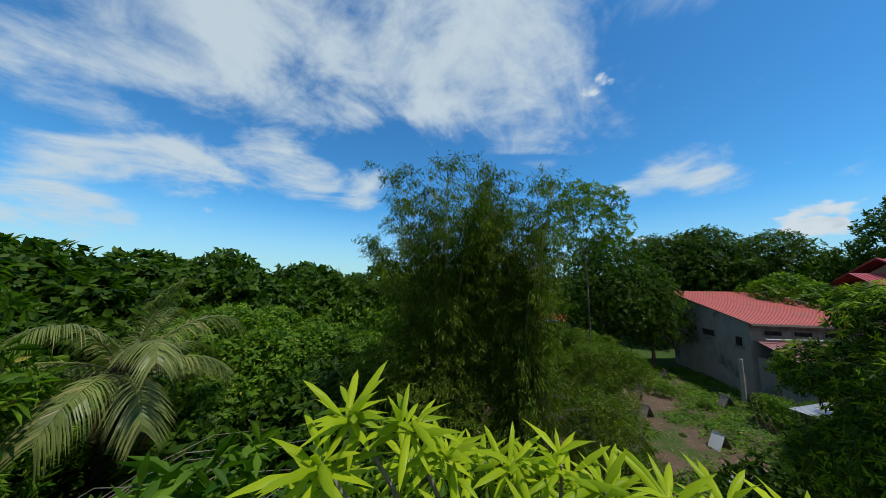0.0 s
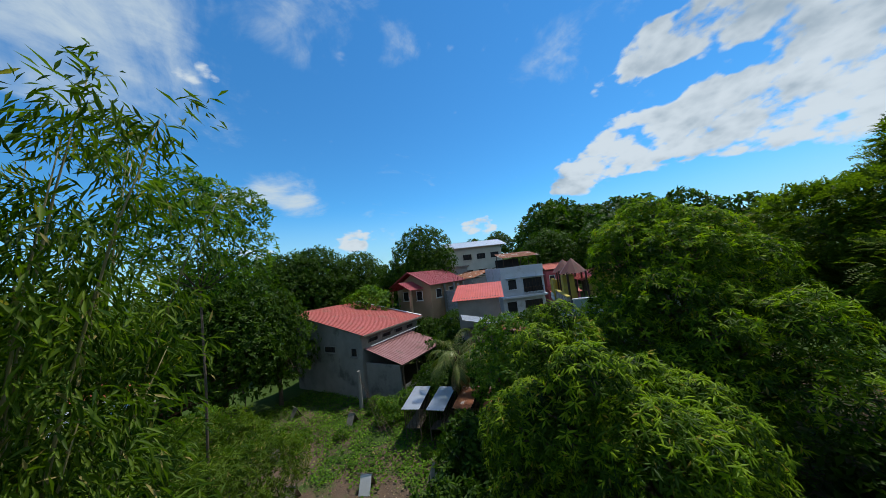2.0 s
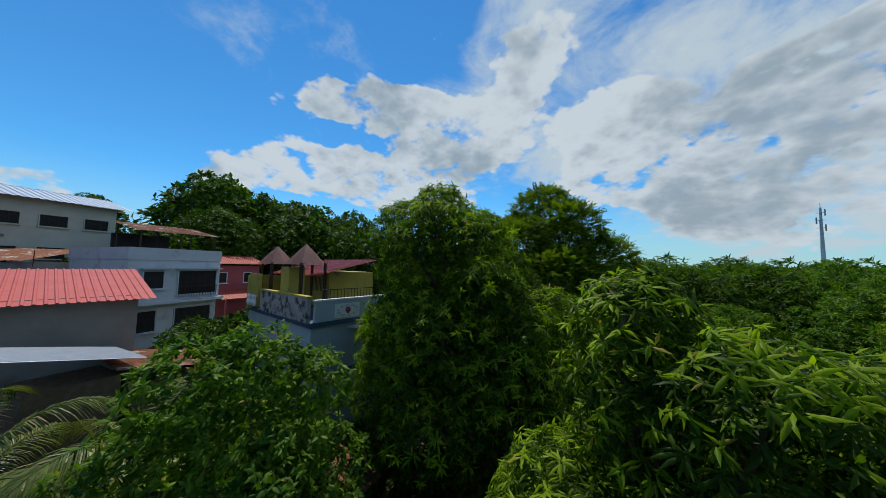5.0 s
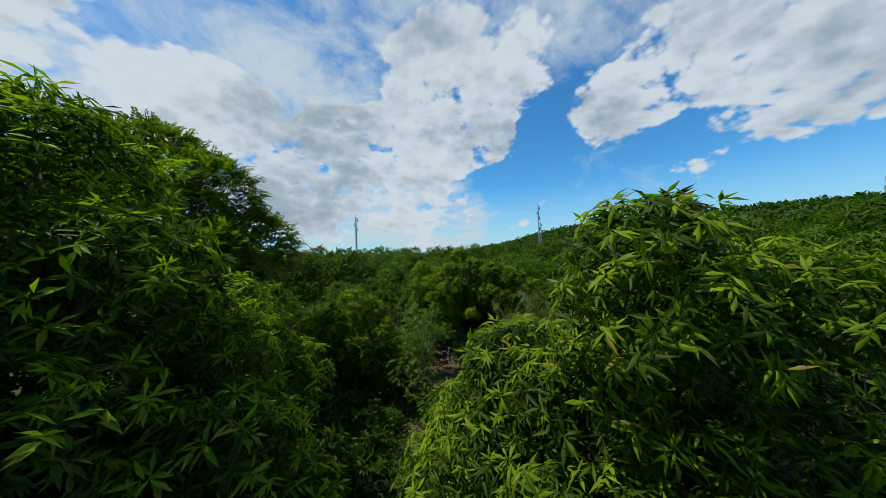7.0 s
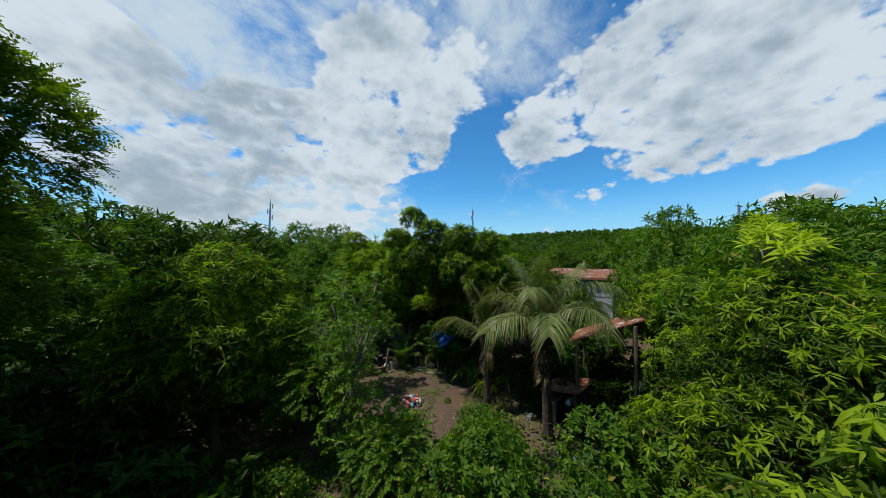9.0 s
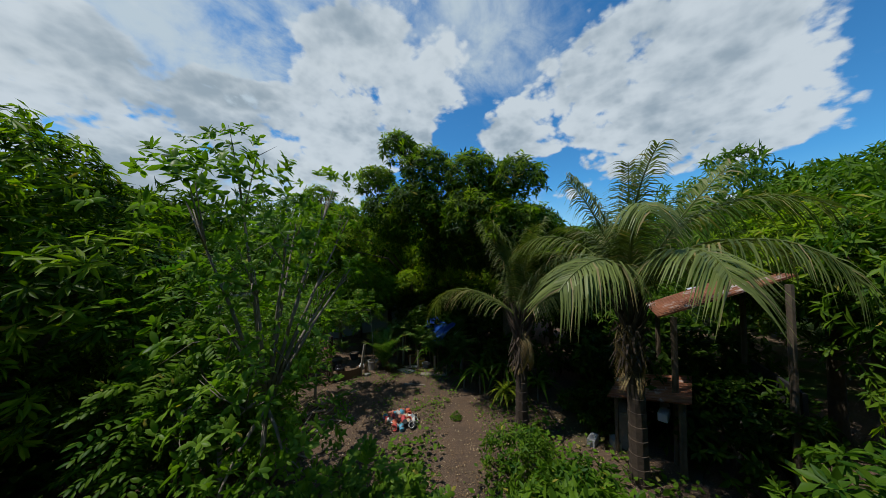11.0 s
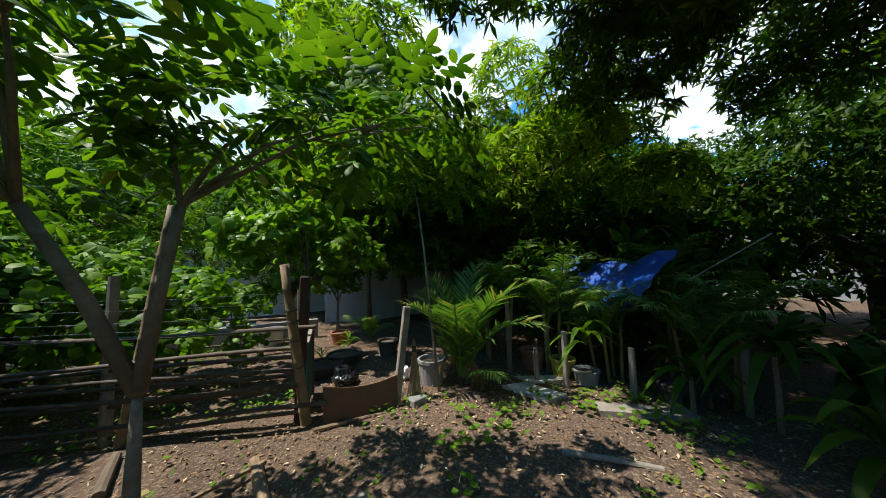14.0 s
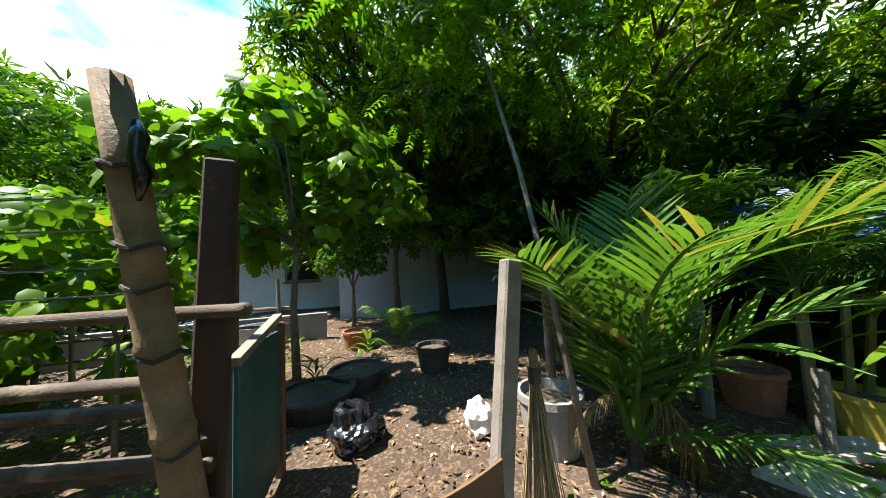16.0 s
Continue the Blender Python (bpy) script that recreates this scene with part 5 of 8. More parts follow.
def topped(src, own, rows):
    """Copies of a tree whose model is own metres high; rows of x, y, turn, spread and height of the top above sea level."""
    for x, y, rz, s, top in rows:
        h = (top - gz(x, y)) / own
        own_s = src.scale[0]
        copy_thing(src, pose(x, y, gz(x, y) - 0.1, 0, 0, rz) @ Matrix.Diagonal((s / own_s, s / own_s, h / own_s, 1)))


def polar(cx, cy, az, d):
    return cx + d * math.sin(radians(az)), cy + d * math.cos(radians(az))


oak_a_far = proto("tree", "rounded leafy green tree", 21, 4.2, 7.0, 2.0, 22, 620, 7, 0.56, 0.3, M_BROAD, 0.25)
oak_b_far = proto("tree", "dense dark green broad-leaved tree", 22, 5.2, 8.0, 1.8, 30, 850, 7, 0.62, 0.34, M_BROAD, 0.3)
oak_c_far = proto("tree", "light-green spreading tree with loose crown", 23, 4.6, 6.4, 1.6, 24, 800, 7, 0.5, 0.24, M_PALE, 0.22)
mango_dim = proto("mango_tree", "rounded mango tree with dense drooping leaves", 24, 3.6, 5.6, 1.4, 20, 440, 8, 0.56, 0.15, M_MANGO, 0.2, LEAF4, None, 0.6)
oak_b = proto("tree", "dense dark green broad-leaved tree", 22, 5.2, 8.0, 1.8, 30, 2400, 7, 0.37, 0.16, M_BROAD, 0.3)
oak_c = proto("tree", "light-green spreading tree with loose crown", 23, 4.6, 6.4, 1.6, 24, 1900, 7, 0.38, 0.15, M_PALE, 0.22)
mango_far = proto("mango_tree", "rounded mango tree with dense drooping leaves", 24, 3.6, 5.6, 1.4, 20, 800, 10, 0.38, 0.10, M_PALE, 0.2, LEAF4, None, 0.6)
tall_a = proto("tree", "tall tree with airy drooping crown", 25, 3.1, 6.2, 11.2, 15, 900, 8, 0.30, 0.10, M_PALE, 0.055, fill=0.1)

# dark tree by the grey house, and the tall airy tree behind the bamboo
place(tall_a, [(7.4, 17.6, 30, 1.0)])
rows_b = [(12.6, 30.6, 0, 1.05, 0.0), (43.2, 28.0, 40, 1.05), (54.6, 9.0, 80, 1.0), (28.4, 42.4, 120, 1.3), (49.0, 13.0, 10, 0.74), (46.5, 22.5, 10, 0.72), (50.0, 18.0, 10, 0.7), (7.0, 62, 10, 1.2), (13.0, 66, 50, 1.3), (19.0, 62, 90, 1.2), (24.5, 58, 10, 1.2), (1.0, 66, 50, 1.3)]
# behind and beside the houses
for az, d, s in ((25, 47, 1.25), (30, 52, 1.35), (36, 58, 1.3), (41, 60, 1.25), (46, 62, 1.3), (50, 54, 1.35), (54, 58, 1.55), (59, 62, 1.5), (75, 62, 1.35), (79, 66, 1.6), (83, 72, 1.7), (88, 74, 1.6), (66, 96, 1.6), (71, 100, 1.8), (95, 66, 1.6), (101, 60, 1.4), (107, 55, 1.3), (113, 52, 1.2), (62, 72, 1.3)):
    rows_b.append((*polar(3, 0, az, d), az * 7 % 360, s * (0.98 if az > 78 else 0.78)))
place(oak_b, rows_b[:4])
place(oak_b_far, rows_b[4:], 0.74)
topped(oak_b, 10.0, [(13.6, 31.4, 130, 1.0, 14.2), (17.4, 29.6, 250, 0.62, 10.6), (44.0, 29.2, 60, 1.2, 18.6), (36.6, 38.6, 20, 1.1, 15.4), (31.0, 41.0, 200, 1.15, 16.4), (24.6, 43.0, 300, 1.0, 15.4)])
topped(oak_b_far, 10.0, [(64.4, 10.7, 15, 1.3, 22.0), (67.0, 4.5, 75, 1.3, 20.6), (95, 11.5, 0, 1.7, 28.0), (90, 2.8, 140, 1.6, 24.0), (84, -8, 220, 1.6, 22.6), (77, -14.8, 300, 1.5, 20.8), (70, 6.4, 60, 1.3, 17.0), (71.6, -2.3, 10, 1.3, 18.4), (64, -10, 100, 1.2, 17.0), (60, -18, 190, 1.2, 16.0)])
rows_a = []
for az, d, s in ((-66, 24, 1.0), (-60, 30, 1.1), (-72, 32, 1.15), (-54, 34, 1.1), (-48, 27, 1.0), (-42, 38, 1.15), (-36, 42, 1.1), (-30, 46, 1.1), (-24, 40, 1.0), (-16, 44, 1.15), (-8, 50, 1.2), (2, 56, 1.2), (12, 56, 1.1), (-80, 26, 1.0), (-90, 32, 1.1), (-57, 44, 1.2), (-64, 50, 1.2), (86, 54, 1.25), (92, 50, 1.2), (98, 48, 1.1), (104, 66, 1.5), (110, 70, 1.4), (118, 62, 1.2), (90, 90, 1.9), (98, 86, 1.8), (80, 92, 1.9), (106, 90, 1.6), (114, 84, 1.4), (122, 78, 1.2)):
    rows_a.append((*polar(1, -4, az, d), az * 5 % 360, s * (1.0 if az > 78 else 0.82 if az > 60 else 1.0)))
place(oak_a_far, rows_a)
topped(oak_b, 10.0, [(-4.6, -19.6, 50, 0.45, 5.4), (-6.4, -22.2, 150, 0.5, 6.0), (-4.6, -16.4, 250, 0.5, 6.2), (-3.6, -13.4, 20, 0.45, 5.8)])
topped(oak_a_far, 9.2, [(-24.6, 3.4, 0, 1.15, 11.0), (-27.4, 6.4, 60, 1.2, 11.2), (-25.4, 9.8, 130, 1.1, 10.3), (-20.4, 11.8, 200, 1.0, 11.2), (-24, 26.4, 250, 1.2, 11.2), (-17, 20, 300, 1.0, 10.4), (-31, 14, 20, 1.3, 11.4), (-13.0, 26.0, 70, 1.1, 11.4), (-22.0, -0.6, 110, 1.1, 10.6), (-8.6, 33.0, 160, 1.2, 11.6), (-1.6, 37.0, 210, 1.2, 11.4), (-29.0, 21.0, 10, 1.2, 11.2)])
rows_c = []
for az, d, s in ((-52, 20, 0.9), (-45, 22, 0.95), (-33, 30, 0.9), (-38, 26, 0.8), (-22, 28, 0.85), (-58, 17, 0.75), (-28, 21, 0.7), (-75, 20, 0.8), (-13, 33, 0.9), (40, 46, 1.0)):
    rows_c.append((*polar(1, -5, az, d), az * 3 % 360, s))
# south and south-west woods
for az, d, s in ((188, 34, 0.9), (183, 42, 1.1), (196, 46, 1.1), (206, 50, 1.1), (214, 56, 1.2), (222, 62, 1.2), (232, 60, 1.2), (240, 64, 1.3), (248, 64, 1.1), (256, 56, 1.0), (264, 50, 0.95), (272, 46, 0.9)):
    rows_c.append((*polar(10, 0, az, d), az * 3 % 360, s))
near_c = [r for r in rows_c if math.hypot(r[0] - 1, r[1] + 5) < 27]
place(oak_c, near_c, 0.9)
place(oak_c_far, [r for r in rows_c if r not in near_c], 0.9)
topped(oak_c, 8.2, [(5.6, 20.6, 40, 0.5, 5.4), (8.8, 22.4, 140, 0.4, 4.6)])
rows_m = [(14.2, -28.8, 0, 0.92), (14.9, -35.2, 50, 1.15), (18.4, -31.0, 90, 1.0), (7.2, -35.5, 10, 1.15), (3.4, -37, 80, 1.1), (0.2, -30, 140, 1.1), (-2.0, -36, 30, 1.2), (-4.5, -26, 200, 1.1), (10.5, -33, 20, 1.0), (5.6, -28.5, 60, 0.95), (13.5, -37, 120, 1.15), (-8.5, -33, 45, 1.15), (16.5, -25, 60, 0.75), (19.6, -22.5, 200, 1.0), (23, -22, 90, 1.3), (7.6, -33.6, 60, 1.25), (0.6, -26.4, 130, 1.12), (-6.8, -26.4, 20, 1.15), (13.6, -19.6, 200, 0.92), (-11.6, -10.2, 40, 1.0), (-17.6, -6.4, 70, 1.1), (-3.4, -12.6, 60, 0.75), (-6.2, -16.2, 100, 0.8), (-13.5, -4.5, 60, 1.1), (-14.5, 5.5, 60, 1.1), (-19, -12, 10, 1.4), (9.8, -30.5, 33, 0.8), (4.4, -27.5, 10, 1.1), (1.0, -26.0, 50, 1.1), (-2.2, -23.5, 80, 1.1)]
for az, d, s in ((198, 74, 1.4), (204, 84, 1.5), (211, 90, 1.5), (219, 96, 1.6), (226, 90, 1.6), (234, 96, 1.7), (242, 92, 1.7), (250, 84, 1.7), (258, 76, 1.7), (266, 66, 1.6), (190, 80, 1.4), (182, 76, 1.4), (176, 70, 1.4), (170, 60, 1.4), (163, 52, 1.4), (156, 48, 1.4), (193, 60, 1.2), (186, 58, 1.2), (179, 52, 1.2), (148, 50, 1.4), (140, 54, 1.4), (132, 58, 1.4), (201, 100, 1.5), (208, 110, 1.6), (216, 116, 1.6), (172, 90, 1.5), (180, 100, 1.5), (188, 104, 1.5), (196, 112, 1.6)):
    rows_m.append((*polar(10, 0, az, d), az * 3 % 360, s))
near_m = [r for r in rows_m if math.hypot(r[0] - 8, r[1] + 8) < 29]
place(mango_far, near_m, 0.92)
place(mango_dim, [r for r in rows_m if r not in near_m], 1.15)
topped(mango_far, 7.2, [(8.4, -39.0, 0, 1.15, 10.5), (5.6, -35.4, 70, 1.1, 10.2), (4.6, -28.8, 140, 0.95, 8.3), (0.2, -27.6, 220, 1.0, 8.9), (-5.0, -24.4, 300, 1.0, 8.9), (-9.2, -9.6, 30, 0.9, 9.8), (-8.2, -6.0, 100, 0.95, 8.8), (-1.4, -4.4, 180, 0.8, 7.4), (-12.6, -3.6, 250, 1.1, 9.8)])
topped(mango_dim, 7.2, [(21.2, -33.2, 0, 1.25, 10.4), (18.6, -34.4, 60, 1.25, 9.8), (24.6, -29.0, 20, 1.3, 10.6), (16.4, -39.0, 120, 1.3, 9.8), (-27.6, -6.6, 200, 1.6, 12.4), (-33, -10, 200, 1.6, 12.0), (-38, -36, 200, 1.5, 9.6), (-30, -39, 10, 1.4, 8.6), (-49, -35, 80, 1.8, 12.2), (-24, -16, 120, 1.3, 10.6), (27, -22, 120, 1.3, 12.0), (14.0, -37.0, 30, 1.2, 10.2)])


def far_woods():
    """Woods too far to tell the trees apart: heaped crowns over the distant land."""
    rng = np.random.default_rng(5)
    n = 15000
    az, d = rng.uniform(150, 285, n), 120 * np.exp(rng.uniform(0, 2.2, n))
    x, y = 10 + d * np.sin(np.radians(az)), d * np.cos(np.radians(az))
    rad = rng.uniform(2.0, 3.8, n) * (0.8 + d / 420)
    p = np.stack([x, y, ground_z(x, y) + rad * 0.55], -1)
    u = normed(np.concatenate([rng.normal(size=(26, 3)), np.eye(3), -np.eye(3)]))
    q = np.repeat(p, 14, 0)
    dirs = normed(rng.normal(size=(len(q), 3)))
    dirs[:, 2] = np.abs(dirs[:, 2])
    rr = np.repeat(rad, 14)
    pos = q + dirs * rr[:, None] * np.array([1, 1, 0.8]) * 0.8
    way = normed(rng.normal(size=pos.shape)) + np.array([0, 0, -0.2])
    me = leaves_mesh("far_woods", pos, way, dirs, rr * 0.75, rr * 0.6, M_BROAD, LEAF4)
    tagged(new("far_woods", me), "distant green woodland on low land and ridge", "woodland", kind="stuff")


far_woods()


# ---- bamboo ----
def bamboo(seed, at, culms, low, high, reach, label):
    rng = np.random.default_rng(seed)
    t = thing("bamboo_clump", label, "bamboo", at)
    pos, way, up = [], [], []
    for k in range(culms):
        a = rng.uniform(0, 6.28)
        foot = Vector((0.9 * math.cos(a) * rng.random(), 0.9 * math.sin(a) * rng.random(), -0.1))
        a += rng.normal() * 0.4
        H = rng.uniform(low, high)
        out = rng.uniform(0.5, reach) * (H / 12)
        if k in (3, 9) and seed == 31:
            a, H, out = radians(152 if k == 3 else 168), 13.0, 6.0
        pts = []
        for i in range(9):
            s = i / 8
            pts.append(foot + Vector((math.cos(a), math.sin(a), 0)) * float(out * s**2.0) + Vector((0, 0, float(H * (s - 0.10 * s**4 * out / 2.0)))))
        part("culm", Bits().tube(pts, [0.05 - 0.045 * i / 8 for i in range(9)], 6), M_CULM, t, smooth=True)
        for i in range(int(46 * H / 12)):
            s = rng.uniform(0.04, 1.0) ** 0.85
            j = min(int(s * 8), 7)
            p = pts[j].lerp(pts[j + 1], float(s * 8 - j))
            ba = rng.uniform(0, 6.28)
            blen = rng.uniform(0.5, 1.6) * (1.25 - 0.65 * s)
            bd = Vector((math.cos(ba), math.sin(ba), rng.uniform(-0.1, 0.5)))
            m = rng.integers(28, 44)
            u = rng.random(m) ** 0.7
            q = np.array(p)[None] + np.array(bd)[None] * (u * blen)[:, None] + rng.normal(0, 0.10, (m, 3)) - np.array([0, 0, 0.32])[None] * (u**2 * blen)[:, None]
            w = np.array(bd)[None] * 0.5 + rng.normal(0, 0.45, (m, 3)) + np.array([0, 0, -0.7])
            pos.append(q)
            way.append(w)
            up.append(np.tile([0, 0, 1.0], (m, 1)) + rng.normal(0, 0.4, (m, 3)))
    pos, way, up = np.concatenate(pos), np.concatenate(way), np.concatenate(up)
    L = rng.uniform(0.13, 0.27, len(pos))
    part("foliage", leaves_mesh("foliage", pos, way, up, L, L * 0.17, M_BAMBOO, LEAF4), M_BAMBOO, t, "narrow hanging bamboo leaves")
    tw = Bits()
    for k in range(26):
        a = rng.uniform(-2.2, 0.2)
        p = Vector((rng.uniform(0.5, 1.6), rng.uniform(-1.2, -0.2), rng.uniform(2.4, 4.5)))
        tw.tube([p, p + Vector((math.cos(a) * 0.5, math.sin(a) * 0.5, 0.5)), p + Vector((math.cos(a) * 1.1, math.sin(a) * 1.1, 0.7 + rng.normal() * 0.3))], [0.012, 0.009, 0.004], 4)
    part("dead_twig", tw, M_GREYBARK, t)
    return t


bamboo(31, (-2.2, 7.0, 0), 70, 8.5, 17.0, 3.2, "tall feathery bamboo clump with arching culms")
bamboo(32, (1.4, 7.2, 0), 58, 8.0, 15.6, 1.9, "bamboo clump with slender leaning culms")


def mound(name, label, at, lumps, n, per, length, width, material, seed, droop=0.5, form=LEAF4, category="shrub", stems=8, fill=0.3):
    """A bushy mound of leaves on thin stems from the ground."""
    rng = np.random.default_rng(seed)
    t = thing(name, label, category, at)
    st = Bits()
    lumps_a = np.asarray(lumps, float)
    for k in range(stems):
        x, y, z, r = lumps_a[k % len(lumps_a)]
        tip = Vector((float(x + rng.normal() * r * 0.3), float(y + rng.normal() * r * 0.3), float(z + r * 0.3)))
        st.tube([(float(rng.normal() * 0.12), float(rng.normal() * 0.12), -0.1), tip * 0.5 + Vector((0, 0, 0.15)), tip], [0.035, 0.022, 0.008], 5)
    part("stem", st, M_GREYBARK, t)
    part("foliage", rosettes("foliage", rng, lumps, n, per, length, width, material, droop, form, fill, -0.75, (25, 110)), material, t)
    return t


mound("bamboo_thicket", "rounded thicket of young feathery bamboo", (-3.2, 6.4, 0), [(0, 0, 5.8, 1.9), (1.4, 0.6, 4.6, 2.0), (-1.6, 0.4, 4.4, 2.0), (0.2, -1.2, 3.6, 2.0), (1.8, -0.8, 2.6, 1.9), (-1.8, -0.8, 2.4, 2.0), (0, 0.8, 2.6, 2.4)], 2600, 9, 0.26, 0.04, M_BAMBOO, 33, 0.6)
mound("bamboo_thicket", "low bright thicket of bamboo shoots", (4.3, 7.6, 0), [(0, 0, 3.2, 1.6), (1.2, 0.5, 2.6, 1.5), (-1.2, 0.2, 2.6, 1.5), (0.3, -1.3, 1.8, 1.5), (1.6, -0.8, 1.4, 1.3), (-1.0, -1.0, 1.4, 1.4)], 1700, 9, 0.25, 0.04, M_BAMBOO, 34, 0.6)
mound("bamboo_thicket", "feathery light-green thicket beside the yard", (6.6, 14.2, 0), [(0, 0, 3.8, 1.8), (1.8, 0.2, 3.6, 1.6), (-1.6, 0.3, 3.0, 1.8), (0.3, -1.2, 2.2, 1.7), (2.4, 0.9, 2.8, 1.4), (-2.6, -0.4, 1.8, 1.5)], 1900, 9, 0.25, 0.04, M_BAMBOO, 35, 0.6)
mound("bamboo_thicket", "feathery thicket at the far edge of the yard", (7.0, 20.0, 0), [(0, 0, 3.6, 2.0), (2.2, 0.4, 3.2, 1.8), (-2.2, 0.2, 3.4, 2.0), (0.2, -1.2, 2.0, 1.8), (3.6, 1.2, 2.4, 1.4)], 1500, 9, 0.27, 0.045, M_BAMBOO, 36, 0.6)


# ---- feathery tree ----
def feathery(seed, lumps, n, at, label):
    rng = np.random.default_rng(seed)
    t = thing("tamarind_tree", label, "tree", at)
    part("trunk", trunk_bits(rng, lumps, 0.34), M_BARK, t, smooth=True)
    p, d = lump_points(rng, lumps, n, 0.2, -0.6, 0.85)
    ax = normed(d * 0.9 + np.array([0, 0, -0.05]) + 0.4 * rng.normal(size=p.shape))
    side = normed(np.cross(ax, [0, 0, 1.0] + 0.3 * rng.normal(size=p.shape)))
    m = 18
    s = np.linspace(0.05, 1, m // 2).repeat(2)
    lr = np.tile([1, -1], m // 2)
    ln = rng.uniform(0.45, 0.9, n)
    pos = p[:, None] + ax[:, None] * (s[None] * ln[:, None])[..., None] - np.array([0, 0, 0.22]) * (s[None] ** 2 * ln[:, None])[..., None]
    way = side[:, None] * lr[None, :, None] + 0.55 * ax[:, None] + 0.15 * rng.normal(size=(n, m, 3))
    upv = np.cross(side, ax)
    upv = upv * np.sign(upv[:, 2:3] + 1e-6)
    L = (rng.uniform(0.14, 0.24, (n, m)) * (1.15 - 0.6 * s[None])).ravel()
    part("foliage", leaves_mesh("foliage", pos.reshape(-1, 3), way.reshape(-1, 3), np.repeat(upv, m, 0), L, L * 0.5, M_FEATHER, LEAF4), M_FEATHER, t, "fine feathery leaflets in sprays")


feathery(41, [(0, 0, 14.0, 2.3), (2.2, -0.6, 12.2, 2.6), (-2.2, 0.6, 12.2, 2.6), (0.6, 2.6, 11.0, 2.6), (0, -2.6, 11.4, 2.6), (3.4, 1.4, 9.4, 2.6), (-3.4, -1.2, 9.8, 2.7), (-3.0, 2.6, 8.8, 2.5), (2.6, -3.0, 9.0, 2.5), (-1.2, -4.0, 8.2, 2.4), (0, 0, 9.0, 3.6), (-3.6, 0.6, 7.0, 2.0), (0.8, 3.8, 7.6, 2.2), (-2.6, -3.2, 6.2, 2.2), (3.4, 4.0, 9.6, 2.5), (1.6, 4.4, 11.2, 2.2), (3.6, 3.6, 6.4, 2.6), (1.8, 5.0, 7.0, 2.2)], 11500, (22.6, -13.2, gz(22.6, -13.2)), "tall feathery tamarind tree with drooping sprays")


# ---- palms ----
def frond_mesh(seed, length, start, bend, dry=False, n=74, leaf=0.78, wide=0.034, sag=0.85, m=None):
    """A palm frond along +x: a midrib that rises at the angle start and bends over, with leaflets hanging from it."""
    rng = np.random.default_rng(seed)
    S = np.linspace(0, 1, 17)
    ang = np.radians(start - bend * S**2)
    step = length / 16
    rx = np.concatenate([[0], np.cumsum(np.cos((ang[1:] + ang[:-1]) / 2) * step)])
    rzv = np.concatenate([[0], np.cumsum(np.sin((ang[1:] + ang[:-1]) / 2) * step)])
    wob = 0.03 * length * np.sin(S * 2.2 + rng.random() * 3)
    pts = [(float(a), float(w), float(b)) for a, w, b in zip(rx, wob - wob[0], rzv)]
    b = Bits().tube(pts, [(0.045 * (1 - 0.9 * s) + 0.004) * (length / 3.3) ** 0.5 for s in S], 5)
    V, F = list(b.v), list(b.f)
    for k in range(n):
        s = 0.15 + 0.84 * (k + rng.random() * 0.6) / n
        p = Vector([float(np.interp(s, S, [q[c] for q in pts])) for c in range(3)])
        a = float(np.interp(s, S, ang))
        fwd = Vector((math.cos(a), 0, math.sin(a)))
        over = Vector((-math.sin(a), 0, math.cos(a)))
        ll = leaf * (0.45 + 0.8 * math.sin(math.pi * min(s * 0.80 + 0.14, 1))) * rng.uniform(0.85, 1.1)
        for sd in (1, -1):
            if rng.random() < 0.05:
                continue
            d = (fwd * (0.55 + 0.35 * s) + Vector((0, sd, 0)) * 0.85 + over * (0.25 + 0.12 * rng.normal())).normalized()
            base = len(V)
            wv = (fwd - d * fwd.dot(d)).normalized() * wide
            hang = sag * ll * (1.3 if dry else 1.0) * rng.uniform(0.8, 1.2)
            for i, fr in enumerate((0, 0.35, 0.7, 1.0)):
                c = p + d * ll * fr + Vector((0, 0, -hang * fr**2.0))
                w2 = wv * (0.55, 1.0, 0.7, 0.05)[i] * 0.5
                V += [tuple(c - w2), tuple(c + w2)]
            for i in range(3):
                q = base + 2 * i
                F.append((q, q + 1, q + 3, q + 2))
    me = bpy.data.meshes.new("frond")
    me.from_pydata(V, [], F)
    me.update()
    me.materials.append(m or (M_DRYFROND if dry else M_PALM))
    return me


RISE = (84, 72, 58, 40, 20, -6)
FRONDS = [frond_mesh(51 + k, L, a, bend) for k, (L, a, bend) in enumerate(zip((3.4, 4.0, 3.9, 3.6, 3.4, 3.0), RISE, (34, 118, 120, 100, 80, 66)))]
DRY = frond_mesh(58, 2.6, -12, 68, True)


